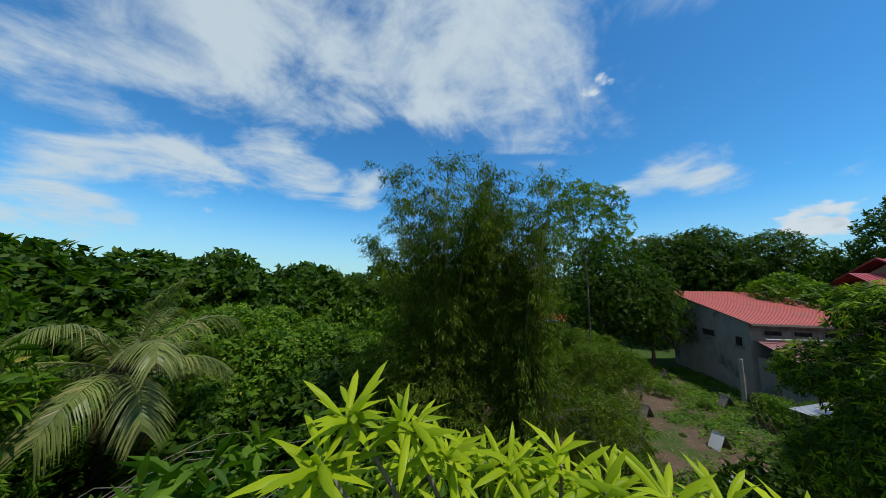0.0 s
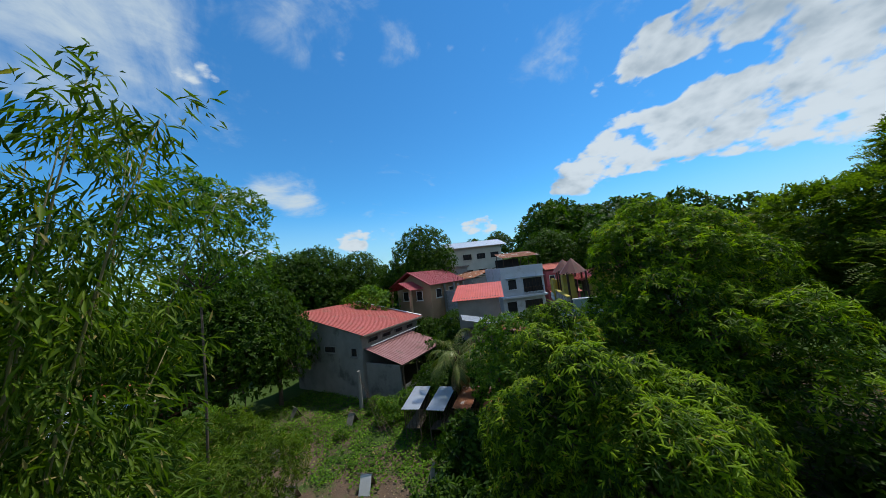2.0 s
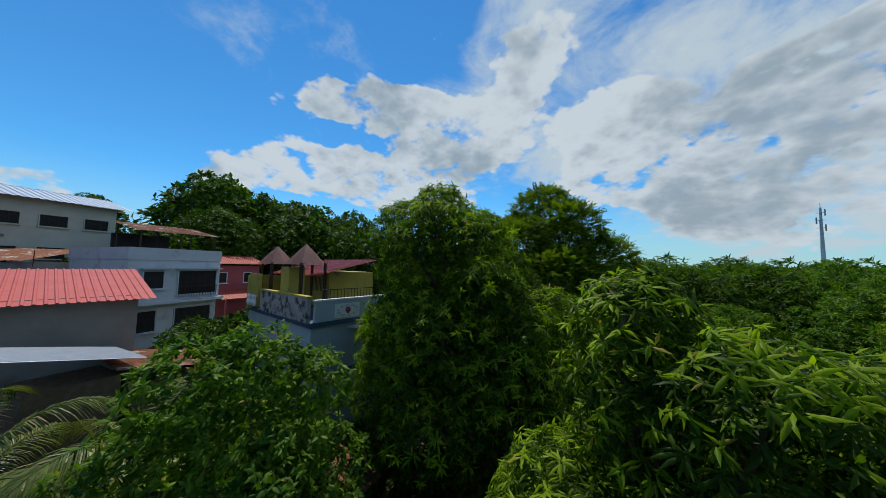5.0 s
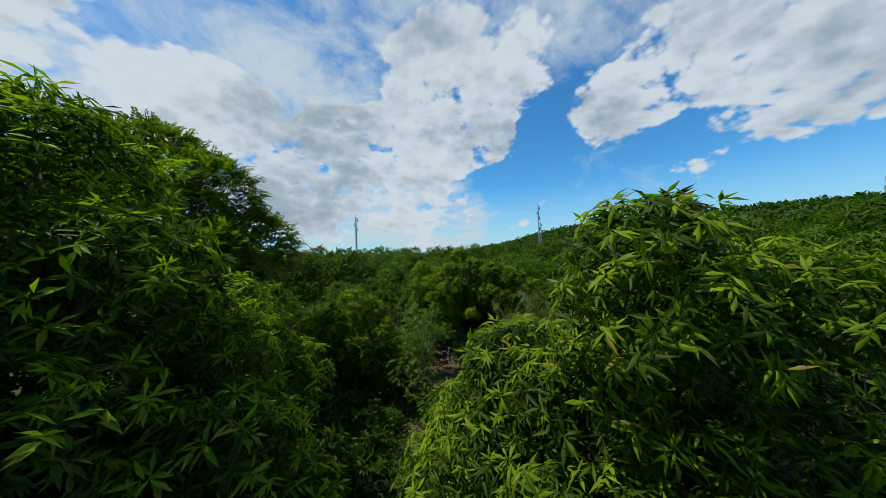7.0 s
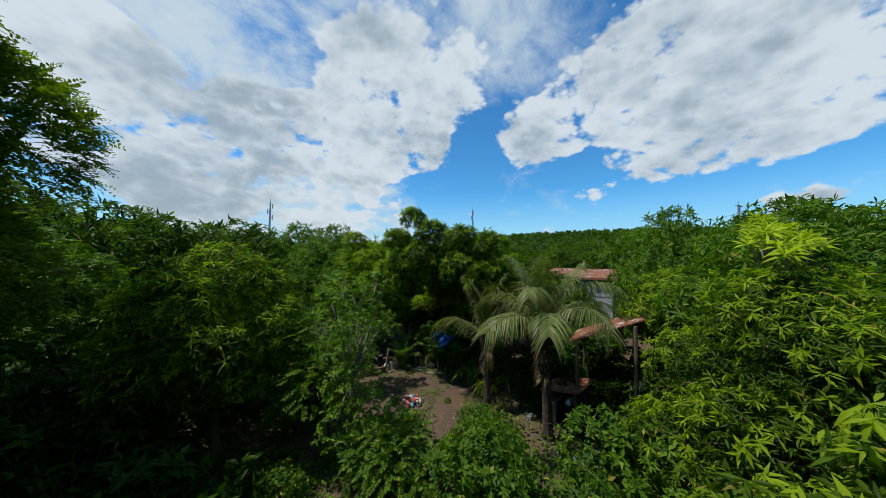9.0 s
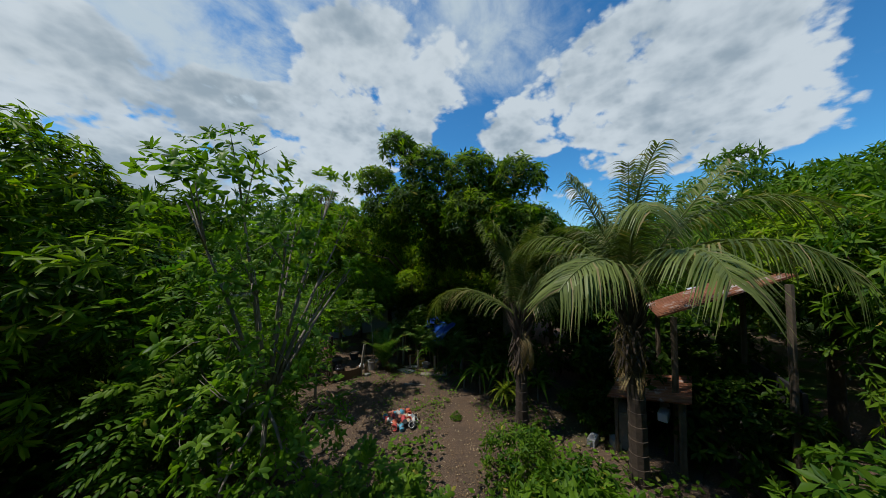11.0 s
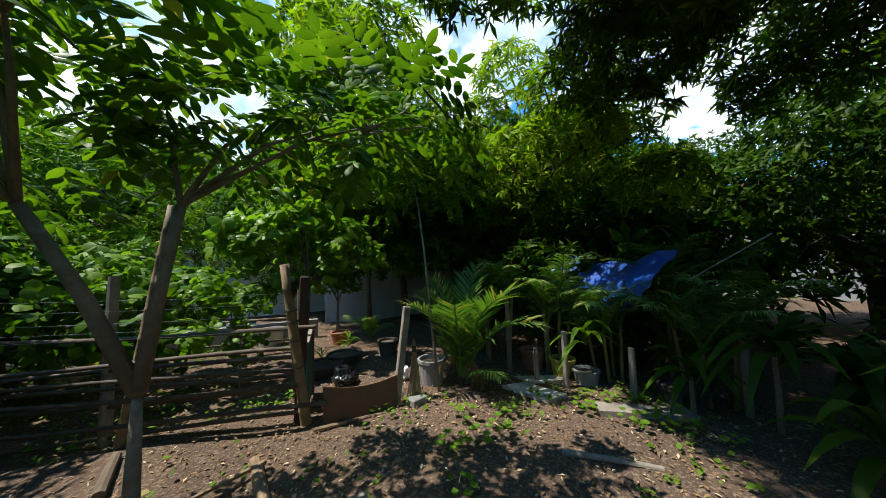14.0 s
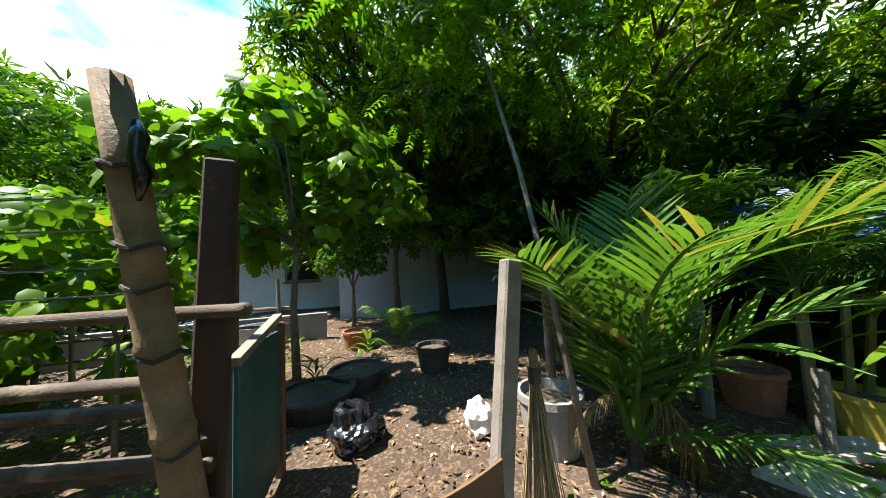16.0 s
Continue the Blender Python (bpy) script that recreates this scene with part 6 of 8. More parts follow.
def palm(at, height, label, crown, s=1.0, seed=1, trunk_r=0.14, lean=(0.2, 0.1), dead=()):
    """A coconut palm: ringed trunk, fronds from upright to hanging, husks and dead fronds under the crown.
    crown: rows of azimuth and rise of each frond; dead: azimuth, drop and size of each dry one."""
    rng = np.random.default_rng(seed)
    t = thing("coconut_palm", label, "palm tree", at)
    N = 14
    foot, tip = Vector((0, 0, -0.2)), Vector((lean[0], lean[1], height))
    P = [foot.lerp(tip, i / N) + Vector((lean[0], lean[1], 0)) * (-0.15 * math.sin(math.pi * i / N)) for i in range(N + 1)]
    rings = Bits().tube([p for p in P for _ in (0, 1)][1:], [trunk_r * (1.25 - 0.35 * (i // 2) / N) * (1.04 if i % 2 else 0.96) for i in range(2 * N + 1)], 10)
    part("trunk", rings, M_PALMTRUNK, t)
    top = P[-1]
    for az, rise in crown:
        k = min(range(6), key=lambda i: abs(RISE[i] - rise))
        q = s * rng.uniform(0.9, 1.06)
        part("frond", FRONDS[k], M_PALM, t, at=Matrix.Translation(top) @ pose(0, 0, 0, 0, 0, az + rng.normal() * 4) @ pose(0, 0, 0, rng.normal() * 9, RISE[k] - rise, 0) @ Matrix.Diagonal((q, q, q, 1)))
    for az, drop, q in dead:
        part("dead_frond", DRY, M_DRYFROND, t, "dry brown hanging frond", at=Matrix.Translation(top - Vector((0, 0, 0.15))) @ pose(0, 0, 0, 0, drop, az) @ Matrix.Diagonal((q, q * 0.7, q, 1)))
    husk = Bits()
    for k in range(90):
        a, z = k * 2.4, -1.5 + 0.0185 * k
        r0, r1 = trunk_r * 0.9, trunk_r * (1.25 + 0.7 * rng.random())
        droop = -0.35 * rng.random() if k < 45 else 0.3
        husk.tube([top + Vector((r0 * math.cos(a), r0 * math.sin(a), z)), top + Vector((r1 * math.cos(a), r1 * math.sin(a), z + 0.2)), top + Vector((r1 * 1.5 * math.cos(a), r1 * 1.5 * math.sin(a), z + 0.16 + droop))], [0.05, 0.034, 0.008], 5)
    part("husk", husk, M_PALMTRUNK, t, "fibrous brown frond bases")
    return t


def whorl(n, high, low, seed):
    """Fronds turning round the stem from the youngest, upright, to the oldest."""
    rng = np.random.default_rng(seed)
    return [(k * 137.5 + rng.normal() * 8, high - (high - low) * k / n + rng.normal() * 4) for k in range(n)]


palm((2.65, -9.6, 0), 4.1, "coconut palm with arching grey-green fronds", [(10, 86), (-70, 80), (60, 78), (150, 84), (-25, 82), (-100, 68), (-62, 62), (95, 70), (35, 72), (200, 70), (250, 64), (120, 56), (-85, 48), (75, 50), (165, 48), (-4, 40), (40, 44), (225, 40)], 0.95, 61, lean=(0.25, -0.02), trunk_r=0.16, dead=((-50, 46, 0.5), (30, 60, 0.55), (190, 55, 0.6)))
palm((3.45, -12.22, 0), 3.35, "coconut palm with arching fronds and brown husk", [(150, 86), (-15, 82), (-70, 80), (60, 78), (100, 72), (125, 62), (200, 76), (240, 66), (-120, 74), (170, 52), (-66, 34), (215, 36), (110, 46)], 0.92, 62, lean=(0.02, 0.02), trunk_r=0.15, dead=((70, 34, 0.42), (180, 60, 0.45), (250, 56, 0.4)))
palm((-11.2, 0.4, gz(-11.2, 0.4)), 6.3, "coconut palm with dry drooping fronds", whorl(14, 72, -14, 63), 0.95, 63, lean=(0.5, 0.2), dead=((40, 38, 0.95), (160, 38, 0.95)))
palm((19.9, 11.4, gz(19.9, 11.4)), 4.6, "coconut palm with yellowing fronds before the lean-to", whorl(14, 72, -14, 64), 0.8, 64, lean=(0.3, -0.3), dead=((40, 38, 0.8), (160, 38, 0.8), (280, 38, 0.8)))
palm((20.4, 8.2, gz(20.4, 8.2)), 4.0, "young coconut palm with upright fronds", whorl(9, 76, 10, 65), 0.9, 65, dead=((40, 38, 0.9),))


# ---- shrubs and undergrowth ----
mound("shrub", "leafy dark-green small tree by the yellow house", (17.0, 5.2, gz(17, 5.2)), [(0, 0.6, 7.5, 1.1), (-0.2, 1.6, 7.3, 1.1), (0.2, -0.6, 6.7, 1.1), (-0.8, 0.4, 5.6, 1.3), (0.9, 0.8, 5.8, 1.3), (0.2, -1.0, 4.6, 1.2), (-1.0, 1.4, 4.8, 1.3), (0.8, -0.4, 4.2, 1.4), (0.4, 2.4, 5.4, 1.3), (-0.6, -0.6, 4.0, 1.3), (0.2, 0.6, 3.0, 1.8), (1.6, 2.2, 5.0, 1.4)], 2300, 9, 0.2, 0.085, M_PALE, 71, 0.4, LEAF5, "tree")
mound("shrub", "broad leafy green tree beside the deck house", (22.0, 5.2, gz(22, 5.2)), [(0, 0, 4.2, 1.7), (1.4, 0.4, 3.6, 1.6), (-1.4, 0.4, 3.4, 1.6), (0, 1.2, 2.8, 1.6), (0.2, -1.0, 2.4, 1.6)], 900, 9, 0.24, 0.11, M_BROAD, 72, 0.4, LEAF4, "tree")


def shrub_proto(name, label, seed, r, h, n, per, length, width, material, form=LEAF4):
    rng = np.random.default_rng(seed)
    lumps = [(0, 0, h * 0.62, r * 0.62)] + [(r * 0.55 * math.cos(k * 1.3), r * 0.55 * math.sin(k * 1.3), h * rng.uniform(0.25, 0.7), r * rng.uniform(0.38, 0.55)) for k in range(7)]
    return mound(name, label, (0, 0, 0), lumps, n, per, length, width, material, seed, 0.4, form)


shrub_a = shrub_proto("shrub", "bushy pale green shrub", 81, 1.4, 2.3, 340, 8, 0.20, 0.068, M_PALE)
shrub_b = shrub_proto("shrub", "dense dark green undergrowth bush", 82, 1.5, 1.9, 330, 8, 0.24, 0.095, M_BROAD)
shrub_d = shrub_proto("shrub", "rounded fine-leaved mid-green bush", 84, 1.4, 2.3, 760, 9, 0.125, 0.052, M_PALE)
shrub_c = shrub_proto("shrub", "fine-leaved bright green bush", 83, 1.2, 1.8, 340, 8, 0.135, 0.07, M_WEED)
rng = np.random.default_rng(90)
place(shrub_d, [(7.3, -8.0, 0, 1.3), (6.6, -9.0, 120, 0.9), (4.7, -5.3, 200, 1.35), (3.6, -4.8, 20, 1.2), (5.6, -4.6, 90, 1.1), (5.4, -9.6, 80, 0.6)], 1.15)
rows = [(11.8, -7.4, 40, 0.6), (11.6, -11.4, 10, 0.55), (5.0, -11.2, 60, 0.55), (9.7, -16.2, 30, 0.75), (10.8, -15.2, 90, 0.9), (11.6, -17.6, 200, 0.8), (13.4, -19.0, 10, 1.0), (11.0, -22.6, 70, 0.9), (13.6, -23.5, 10, 1.1), (-3.4, 1.6, 10, 1.5), (-4.4, 4.0, 60, 1.4), (-2.2, 12.5, 10, 1.2), (18.2, 16.4, 10, 0.8), (20.2, 15.8, 60, 0.8), (19.2, 18.6, 20, 0.6), (13.8, 20.6, 90, 0.45)]
place(shrub_a, rows, 1.15)
rows = [(12.6, -8.4, 10, 1.0), (14.2, -10.2, 60, 1.1), (16.0, -13.4, 10, 1.1), (15.2, -17.6, 20, 1.2), (17.6, -16.5, 20, 1.2), (1.2, -19.8, 0, 0.9), (0.2, -21.6, 40, 1.1), (-1.2, -19.4, 10, 1.3), (-6.0, 2.6, 30, 1.6), (-8.4, 5.4, 90, 1.8), (-5.4, 8.6, 10, 1.6), (-7.6, 11.5, 70, 1.8), (-10.6, 0.6, 20, 1.7), (-4.4, 15.5, 10, 1.7), (-9.0, 17.0, 20, 2.0), (-1.6, 18.5, 40, 1.5), (2.4, 22.0, 70, 1.6), (4.2, 26.0, 10, 1.7), (-13.0, 12.0, 20, 2.0), (-14.0, 20.0, 20, 2.2), (-3.4, 25.0, 60, 2.0), (18.8, 12.6, 0, 0.6), (21.6, 13.6, 10, 1.0), (22.8, 15.2, 40, 1.0), (14.8, 7.4, 10, 1.2), (16.6, 8.4, 80, 1.0), (13.4, 6.2, 50, 0.9), (23.4, 12.0, 40, 1.0), (25.8, 13.4, 20, 1.3), (28.6, 14.2, 20, 1.4), (31.5, 17.0, 20, 1.5), (31.0, 8.0, 20, 1.4), (33.6, 4.8, 10, 1.5), (35, 7.6, 70, 1.3), (27.2, 16.6, 10, 1.2), (30.2, 20.6, 30, 1.3), (16.4, 0.2, 0, 1.2), (14.6, -6.6, 0, 1.2), (16.8, -7.6, 50, 1.4), (18.8, 1.2, 50, 1.1), (12.2, 3.2, 0, 0.9), (10.8, 6.8, 60, 1.0), (7.4, -2.4, 40, 1.2), (10.0, -3.4, 0, 1.0)]
rows += [(0.9, -14.7, 60, 0.75), (1.2, -11.4, 30, 0.5), (-0.6, -10.8, 10, 0.9), (0.2, -8.4, 140, 0.8), (-2.2, -12.4, 70, 1.1), (-3.4, -10.0, 20, 1.1)]
place(shrub_b, rows, 1.35)
rows = [(15.4, 18.6, 10, 0.5), (11.4, 14.2, 60, 0.35), (13.6, 15.6, 10, 0.4), (18.4, 14.9, 40, 0.75), (19.2, 16.9, 10, 0.8), (15.0, 22.0, 10, 0.7), (12.6, 24.4, 10, 0.9), (9.8, 10.2, 80, 0.5), (8.8, 14.4, 20, 0.5), (16.0, 11.6, 10, 0.8), (14.6, 8.8, 70, 0.8), (12.6, 8.0, 40, 0.9), (10.2, 7.6, 0, 0.8), (10.4, -7.8, 0, 0.6), (6.6, -11.4, 40, 0.5), (9.2, -11.4, 40, 0.5), (10.0, -12.4, 80, 0.6), (4.4, -14.0, 0, 0.35), (6.2, -6.2, 20, 0.8), (8.0, -4.6, 20, 0.9)]
place(shrub_c, rows, 0.5)


def scatter(name, label, category, seed, n, box, keep, length, ratio, material, lift=(0.02, 0.12), flat=0.6, per=1):
    """Small leaves strewn over a stretch of ground."""
    rng = np.random.default_rng(seed)
    x0, x1, y0, y1 = box
    x, y = rng.uniform(x0, x1, n), rng.uniform(y0, y1, n)
    ok = keep(x, y, rng)
    x, y = np.repeat(x[ok], per), np.repeat(y[ok], per)
    if per > 1:
        x, y = x + rng.normal(0, length * 0.6, len(x)), y + rng.normal(0, length * 0.6, len(x))
    z = ground_z(x, y) + rng.uniform(*lift, len(x))
    a = rng.uniform(0, 6.28, len(x))
    way = np.stack([np.cos(a), np.sin(a), rng.normal(0, 0.35, len(x))], -1)
    up = np.stack([rng.normal(0, 1 - flat, len(x)), rng.normal(0, 1 - flat, len(x)), np.ones(len(x))], -1)
    L = length * rng.uniform(0.6, 1.3, len(x))
    me = leaves_mesh(name, np.stack([x, y, z], -1), way, up, L, L * ratio, material, LEAF4)
    tagged(new(name, me), label, category, kind="stuff")


def patchy(scale, cut, seed):
    off = seed * 3.7

    def keep(x, y, rng):
        v = np.sin(x * scale + off) * np.sin(y * scale * 1.13 - off) + 0.6 * np.sin(x * scale * 2.3 - y * scale * 1.9 + off) + 0.35 * rng.normal(size=len(x))
        return v > cut

    return keep


def yard_keep(x, y, rng):
    v = np.sin(x * 0.8 + 1) * np.sin(y * 0.7 - 0.6) + 0.5 * np.sin(x * 1.7 - y * 1.5) + 0.45 * rng.normal(size=len(x))
    bare = np.exp(-(((x - 10.2) / 2.6) ** 2 + ((y - 15.5) / 4.6) ** 2)) + 0.8 * np.exp(-(((x - 12.6) / 1.8) ** 2 + ((y - 20) / 3) ** 2))
    bare = bare + 1.1 * np.exp(-(((x - 8.6) / 1.7) ** 2 + ((y - 12.4) / 1.8) ** 2))
    return v > -0.75 + 2.4 * bare


scatter("creeper", "creeping green weeds over the fowl yard", "ground cover", 91, 46000, (6.5, 22.5, 7, 30), yard_keep, 0.16, 0.75, M_WEED, (0.03, 0.22), 0.55)
scatter("weeds", "low green weeds on the garden floor", "ground cover", 92, 9000, (1.5, 12, -19, -9.5), patchy(1.3, 0.35, 2), 0.075, 0.7, M_WEED, (0.01, 0.10), 0.55)
scatter("weeds", "green weeds on the floor of the pen", "ground cover", 98, 9000, (6.9, 12.5, -26, -19.6), patchy(1.1, 0.15, 5), 0.07, 0.6, M_WEED, (0.01, 0.14), 0.5)
scatter("undergrowth", "low green undergrowth between the trees", "ground cover", 93, 30000, (2, 24, -14, 8), patchy(0.6, -0.35, 4), 0.17, 0.6, M_WEED, (0.03, 0.3), 0.5)
scatter("undergrowth", "rank dark growth west of the bamboo", "ground cover", 94, 26000, (-16, 6, -2, 28), patchy(0.5, -0.9, 6), 0.24, 0.5, M_BROAD, (0.03, 0.6), 0.4)
scatter("undergrowth", "dark undergrowth beneath the tall trees", "ground cover", 97, 36000, (11, 34, -30, 3), patchy(0.5, -1.2, 3), 0.26, 0.5, M_BROAD, (0.03, 0.5), 0.45)
scatter("leaf_litter", "dry brown fallen leaves on the earth", "leaf litter", 95, 38000, (1.5, 12.5, -26, -9), lambda x, y, rng: rng.random(len(x)) < 0.9, 0.055, 0.4, M_LITTER, (0.005, 0.03), 0.75)
scatter("leaf_litter", "straw and dry leaves over the bare yard", "leaf litter", 96, 9000, (7, 15, 9, 25), lambda x, y, rng: rng.random(len(x)) < 0.8, 0.09, 0.3, M_LITTER, (0.005, 0.03), 0.75)


# ---- fowl yard ----
def teepee(x, y, rz, m, lean=0):
    t = thing("fowl_shelter", "small A-frame fowl shelter of %s boards" % ("white-painted" if m is M_WHITE else "weathered grey"), "fowl shelter", (x, y, gz(x, y)), rz, "A-frame fowl shelters")
    for s in (1, -1):
        part("board", Bits().box((0.62, 0.02, 0.92), (0, s * 0.23, 0.4), (s * 30, 0, 0), 0.004), m if s > 0 else M_GREYWOOD, t)
    part("ridge_pole", Bits().tube([(-0.4, 0, 0.82), (0.55, 0.02, 0.84)], 0.018, 6), M_GREYWOOD, t)
    part("perch", Bits().tube([(-0.3, -0.1, 0.3), (0.3, -0.1, 0.3)], 0.015, 5), M_OLDWOOD, t)


for k, (x, y, rz) in enumerate(((10.5, 16.6, 118), (12.7, 13.3, 112), (8.2, 12.0, 100), (11.0, 9.5, 120), (9.4, 20.5, 100), (17.4, 19.7, 95), (14.7, 10.1, 60), (16.5, 25.8, 80), (8.4, 24.2, 90), (12.4, 21.4, 130))):
    teepee(x, y, rz, M_WHITE if k in (1, 3) else M_GREYWOOD)
st = thing("stump", "dark broken tree stump in the weeds", "stump", (13.3, 9.6, 0))
part("trunk", Bits().tube([(0, 0, -0.1), (0.02, 0, 0.5), (-0.02, 0.03, 0.95)], [0.15, 0.12, 0.10], 8), M_BARK, st)
part("splinter", Bits().tube([(0.03, 0.02, 0.85), (0.05, 0, 1.25)], [0.06, 0.02], 5), M_BARK, st)


def cage(x, y, rz, roof, label, z=2.25):
    t = thing("fowl_cage", label, "cage", (x, y, gz(x, y)), rz, "row of raised fowl cages")
    part("roof", Bits().ribbed((-0.1, -0.1, z), (0, 1.25, 0), (3.0, 0, 0.28), 0.1, 0.018, 0.006), roof, t, "corrugated roof sheet")
    for px in (0.15, 2.6):
        for py in (0.0, 1.05):
            part("post", Bits().tube([(px, py, -0.1), (px, py, z + 0.02 + px * 0.09)], 0.035, 6), M_OLDWOOD, t)
    part("floor", Bits().box((2.6, 1.05, 0.05), (1.4, 0.52, 0.95)), M_OLDWOOD, t)
    mesh = Bits()
    for k in range(9):
        mesh.box((0.03, 0.03, 1.1), (0.15 + k * 0.31, 0.0, 1.5))
        mesh.box((0.03, 0.03, 1.1), (0.15 + k * 0.31, 1.05, 1.5))
    for k in range(3):
        mesh.box((0.03, 0.03, 1.1), (0.13, 0.26 + k * 0.26, 1.5))
    part("slats", mesh, M_OLDWOOD, t)
    # near-black sheet stands in for the dark inside of the cage
    part("back_panel", Bits().box((0.03, 1.0, 1.15), (2.65, 0.52, 1.52)), M_DARK, t)


cage(17.0, 12.75, 17, M_TIN, "raised fowl cage with pale tin roof")
cage(17.45, 11.1, 12, M_TIN, "raised fowl cage with pale tin roof")
cage(17.95, 9.4, 10, M_RUST, "raised fowl cage with rust-streaked roof")
cage(18.6, 7.6, 8, M_RUST, "raised fowl cage with rust-streaked roof")
cage(19.6, 4.4, 14, M_TIN, "fowl cage with dull tin roof under trees")
cage(19.0, 1.6, 26, M_RUST, "fowl cage with rust-streaked roof under trees")
pl = thing("utility_pole", "short grey concrete pole with sagging wires", "pole", (19.3, 20.7, gz(19.3, 20.7)))
part("pole", Bits().tube([(0, 0, -0.3), (0, 0, 3.3)], [0.17, 0.14], 8), M_CEMENT, pl)
for k in range(3):
    e = Vector((-4.5 + k * 0.5, -7.5, 0.1))
    part("guy_wire", Bits().tube([(0, 0, 3.0 - 0.2 * k), Vector((0, 0, 3.0)).lerp(e, 0.5) - Vector((0, 0, 0.15)), e], 0.008, 4), M_IRON, pl)
so = thing("solar_lamp", "small solar lamp panel on a thin pole", "solar lamp", (-4.6, 7.0, gz(-4.6, 7)), 25)
part("pole", Bits().tube([(0, 0, -0.1), (0, 0, 2.6)], 0.03, 6), M_IRON, so)
for k in range(2):
    part("panel", Bits().box((0.42, 0.3, 0.025), (-0.25 + 0.5 * k, 0, 2.65), (20, 0, 0)), M_DARKBLUE, so)
# dry branches on the left of the start
br = thing("fallen_branches", "tangle of bare grey dry branches", "branches", (-5.0, -3.2, gz(-5, -3.2)))
rng = np.random.default_rng(77)
for k in range(46):
    f = Vector((rng.uniform(-3.4, -0.6), rng.normal() * 1.2, 0.0))
    h = rng.uniform(4.6, 6.4)
    d = Vector((rng.uniform(0.7, 1.0), rng.uniform(-0.1, 0.6), 0)) * float(rng.uniform(0.8, 1.3))
    w = rng.normal() * 0.15
    pts = [f, f + d * 0.3 + Vector((w, 0, h * 0.45)), f + d * 0.8 + Vector((0, w, h * 0.75)), f + d * 1.5 + Vector((0, 0, h * 0.93)), f + d * 2.3 + Vector((0, w, h)), f + d * 3.1 + Vector((w, 0, h * 0.99 + w))]
    part("branch", Bits().tube(pts, [0.028, 0.02, 0.015, 0.011, 0.007, 0.003], 5), M_GREYBARK, br)

# bare dead tree on the southern skyline
dt = thing("dead_tree", "bare leafless dead tree", "tree", (13.8, -40.5, gz(13.8, -40.5)))
rng = np.random.default_rng(78)
tb = Bits().tube([(0, 0, -0.2), (0.1, 0, 4), (0, 0.1, 7.2)], [0.3, 0.24, 0.15], 8)
for k in range(30):
    a = k * 2.4
    z = 5.0 + 0.09 * k
    l = rng.uniform(1.4, 3.2)
    m = Vector((math.cos(a) * l * 0.5, math.sin(a) * l * 0.5, z + l * 0.35))
    e = Vector((math.cos(a + 0.2) * l, math.sin(a + 0.2) * l, z + l * 0.75))
    tb.tube([(0, 0, z), m, e], [0.07, 0.045, 0.01], 5)
    for q in range(4):
        b2 = a + rng.normal() * 0.9
        tb.tube([m.lerp(e, 0.25 * q), m.lerp(e, 0.25 * q) + Vector((math.cos(b2) * 0.7, math.sin(b2) * 0.7, 0.8))], [0.03, 0.006], 4)
part("trunk", tb, M_GREYBARK, dt)


# ---- garden ----
def lean_pole(name, label, a, b, r0, r1, m, category="post", nodes=0, group=""):
    t = thing(name, label, category, (a[0], a[1], gz(a[0], a[1])), group=group)
    A, B = Vector((0, 0, -0.15)), Vector((b[0] - a[0], b[1] - a[1], b[2]))
    pts, rad = [], []
    if nodes:
        for i in range(nodes + 1):
            for d, k in ((0.0, 1.0), (0.06, 1.1), (0.1, 1.0)):
                f = min((i + d) / nodes, 1.0)
                pts.append(A.lerp(B, f))
                rad.append((r0 + (r1 - r0) * f) * k)
            if i == nodes:
                break
    else:
        pts, rad = [A, A.lerp(B, 0.5), B], [r0, (r0 + r1) / 2, r1]
    clean_p, clean_r = [pts[0]], [rad[0]]
    for p, r in zip(pts[1:], rad[1:]):
        if (p - clean_p[-1]).length > 1e-4:
            clean_p.append(p)
            clean_r.append(r)
    part("shaft", Bits().tube(clean_p, clean_r, 10), m, t, smooth=bool(nodes))
    return t


def fence_y(x):
    return -19.08 - 0.28 * (x - 6.8)


tie_m = M_RUBBER
bp = lean_pole("bamboo_post", "thick leaning bamboo gatepost bound with wire", (6.79, -19.12), (7.05, -18.97, 1.98), 0.066, 0.052, M_DRYCULM, nodes=7)
for z in (0.72, 1.05, 1.28, 1.42, 1.68):
    part("binding", Bits().tube([(0.26 * z / 1.98 + 0.066 * math.cos(q), 0.15 * z / 1.98 + 0.066 * math.sin(q), z + 0.012 * math.sin(3 * q)) for q in np.linspace(0, 6.28, 13)], 0.008, 5), tie_m, bp)
part("plastic_scrap", Bits().tube([(0.17, 0.19, 1.82), (0.155, 0.21, 1.76), (0.165, 0.20, 1.70), (0.145, 0.21, 1.64), (0.16, 0.19, 1.56)], [0.012, 0.028, 0.022, 0.026, 0.006], 9), M_BAG, bp, "scrap of black plastic", smooth=True)
dk = thing("gate_post", "dark weathered plank gatepost with chipped paint", "post", (6.86, -19.24, 0))
part("plank", Bits().box((0.12, 0.08, 1.92), (0, 0, 0.86), (0, -2, 0), 0.012), mat("dark_plank", (0.075, 0.045, 0.035), 0.85, (0.05, 0.032, 0.026), 4, bump=0.4, stain=(0.18, 0.09, 0.06), stain_scale=5.0, stain_at=0.62), dk)
lean_pole("thin_post", "thin wooden post beside the gate", (6.9, -19.6), (6.89, -19.6, 1.62), 0.04, 0.035, M_OLDWOOD)
lean_pole("bamboo_post", "tall leaning brown bamboo pole at the fence", (8.68, -19.58), (8.32, -19.66, 2.75), 0.055, 0.04, M_DRYCULM, nodes=9)
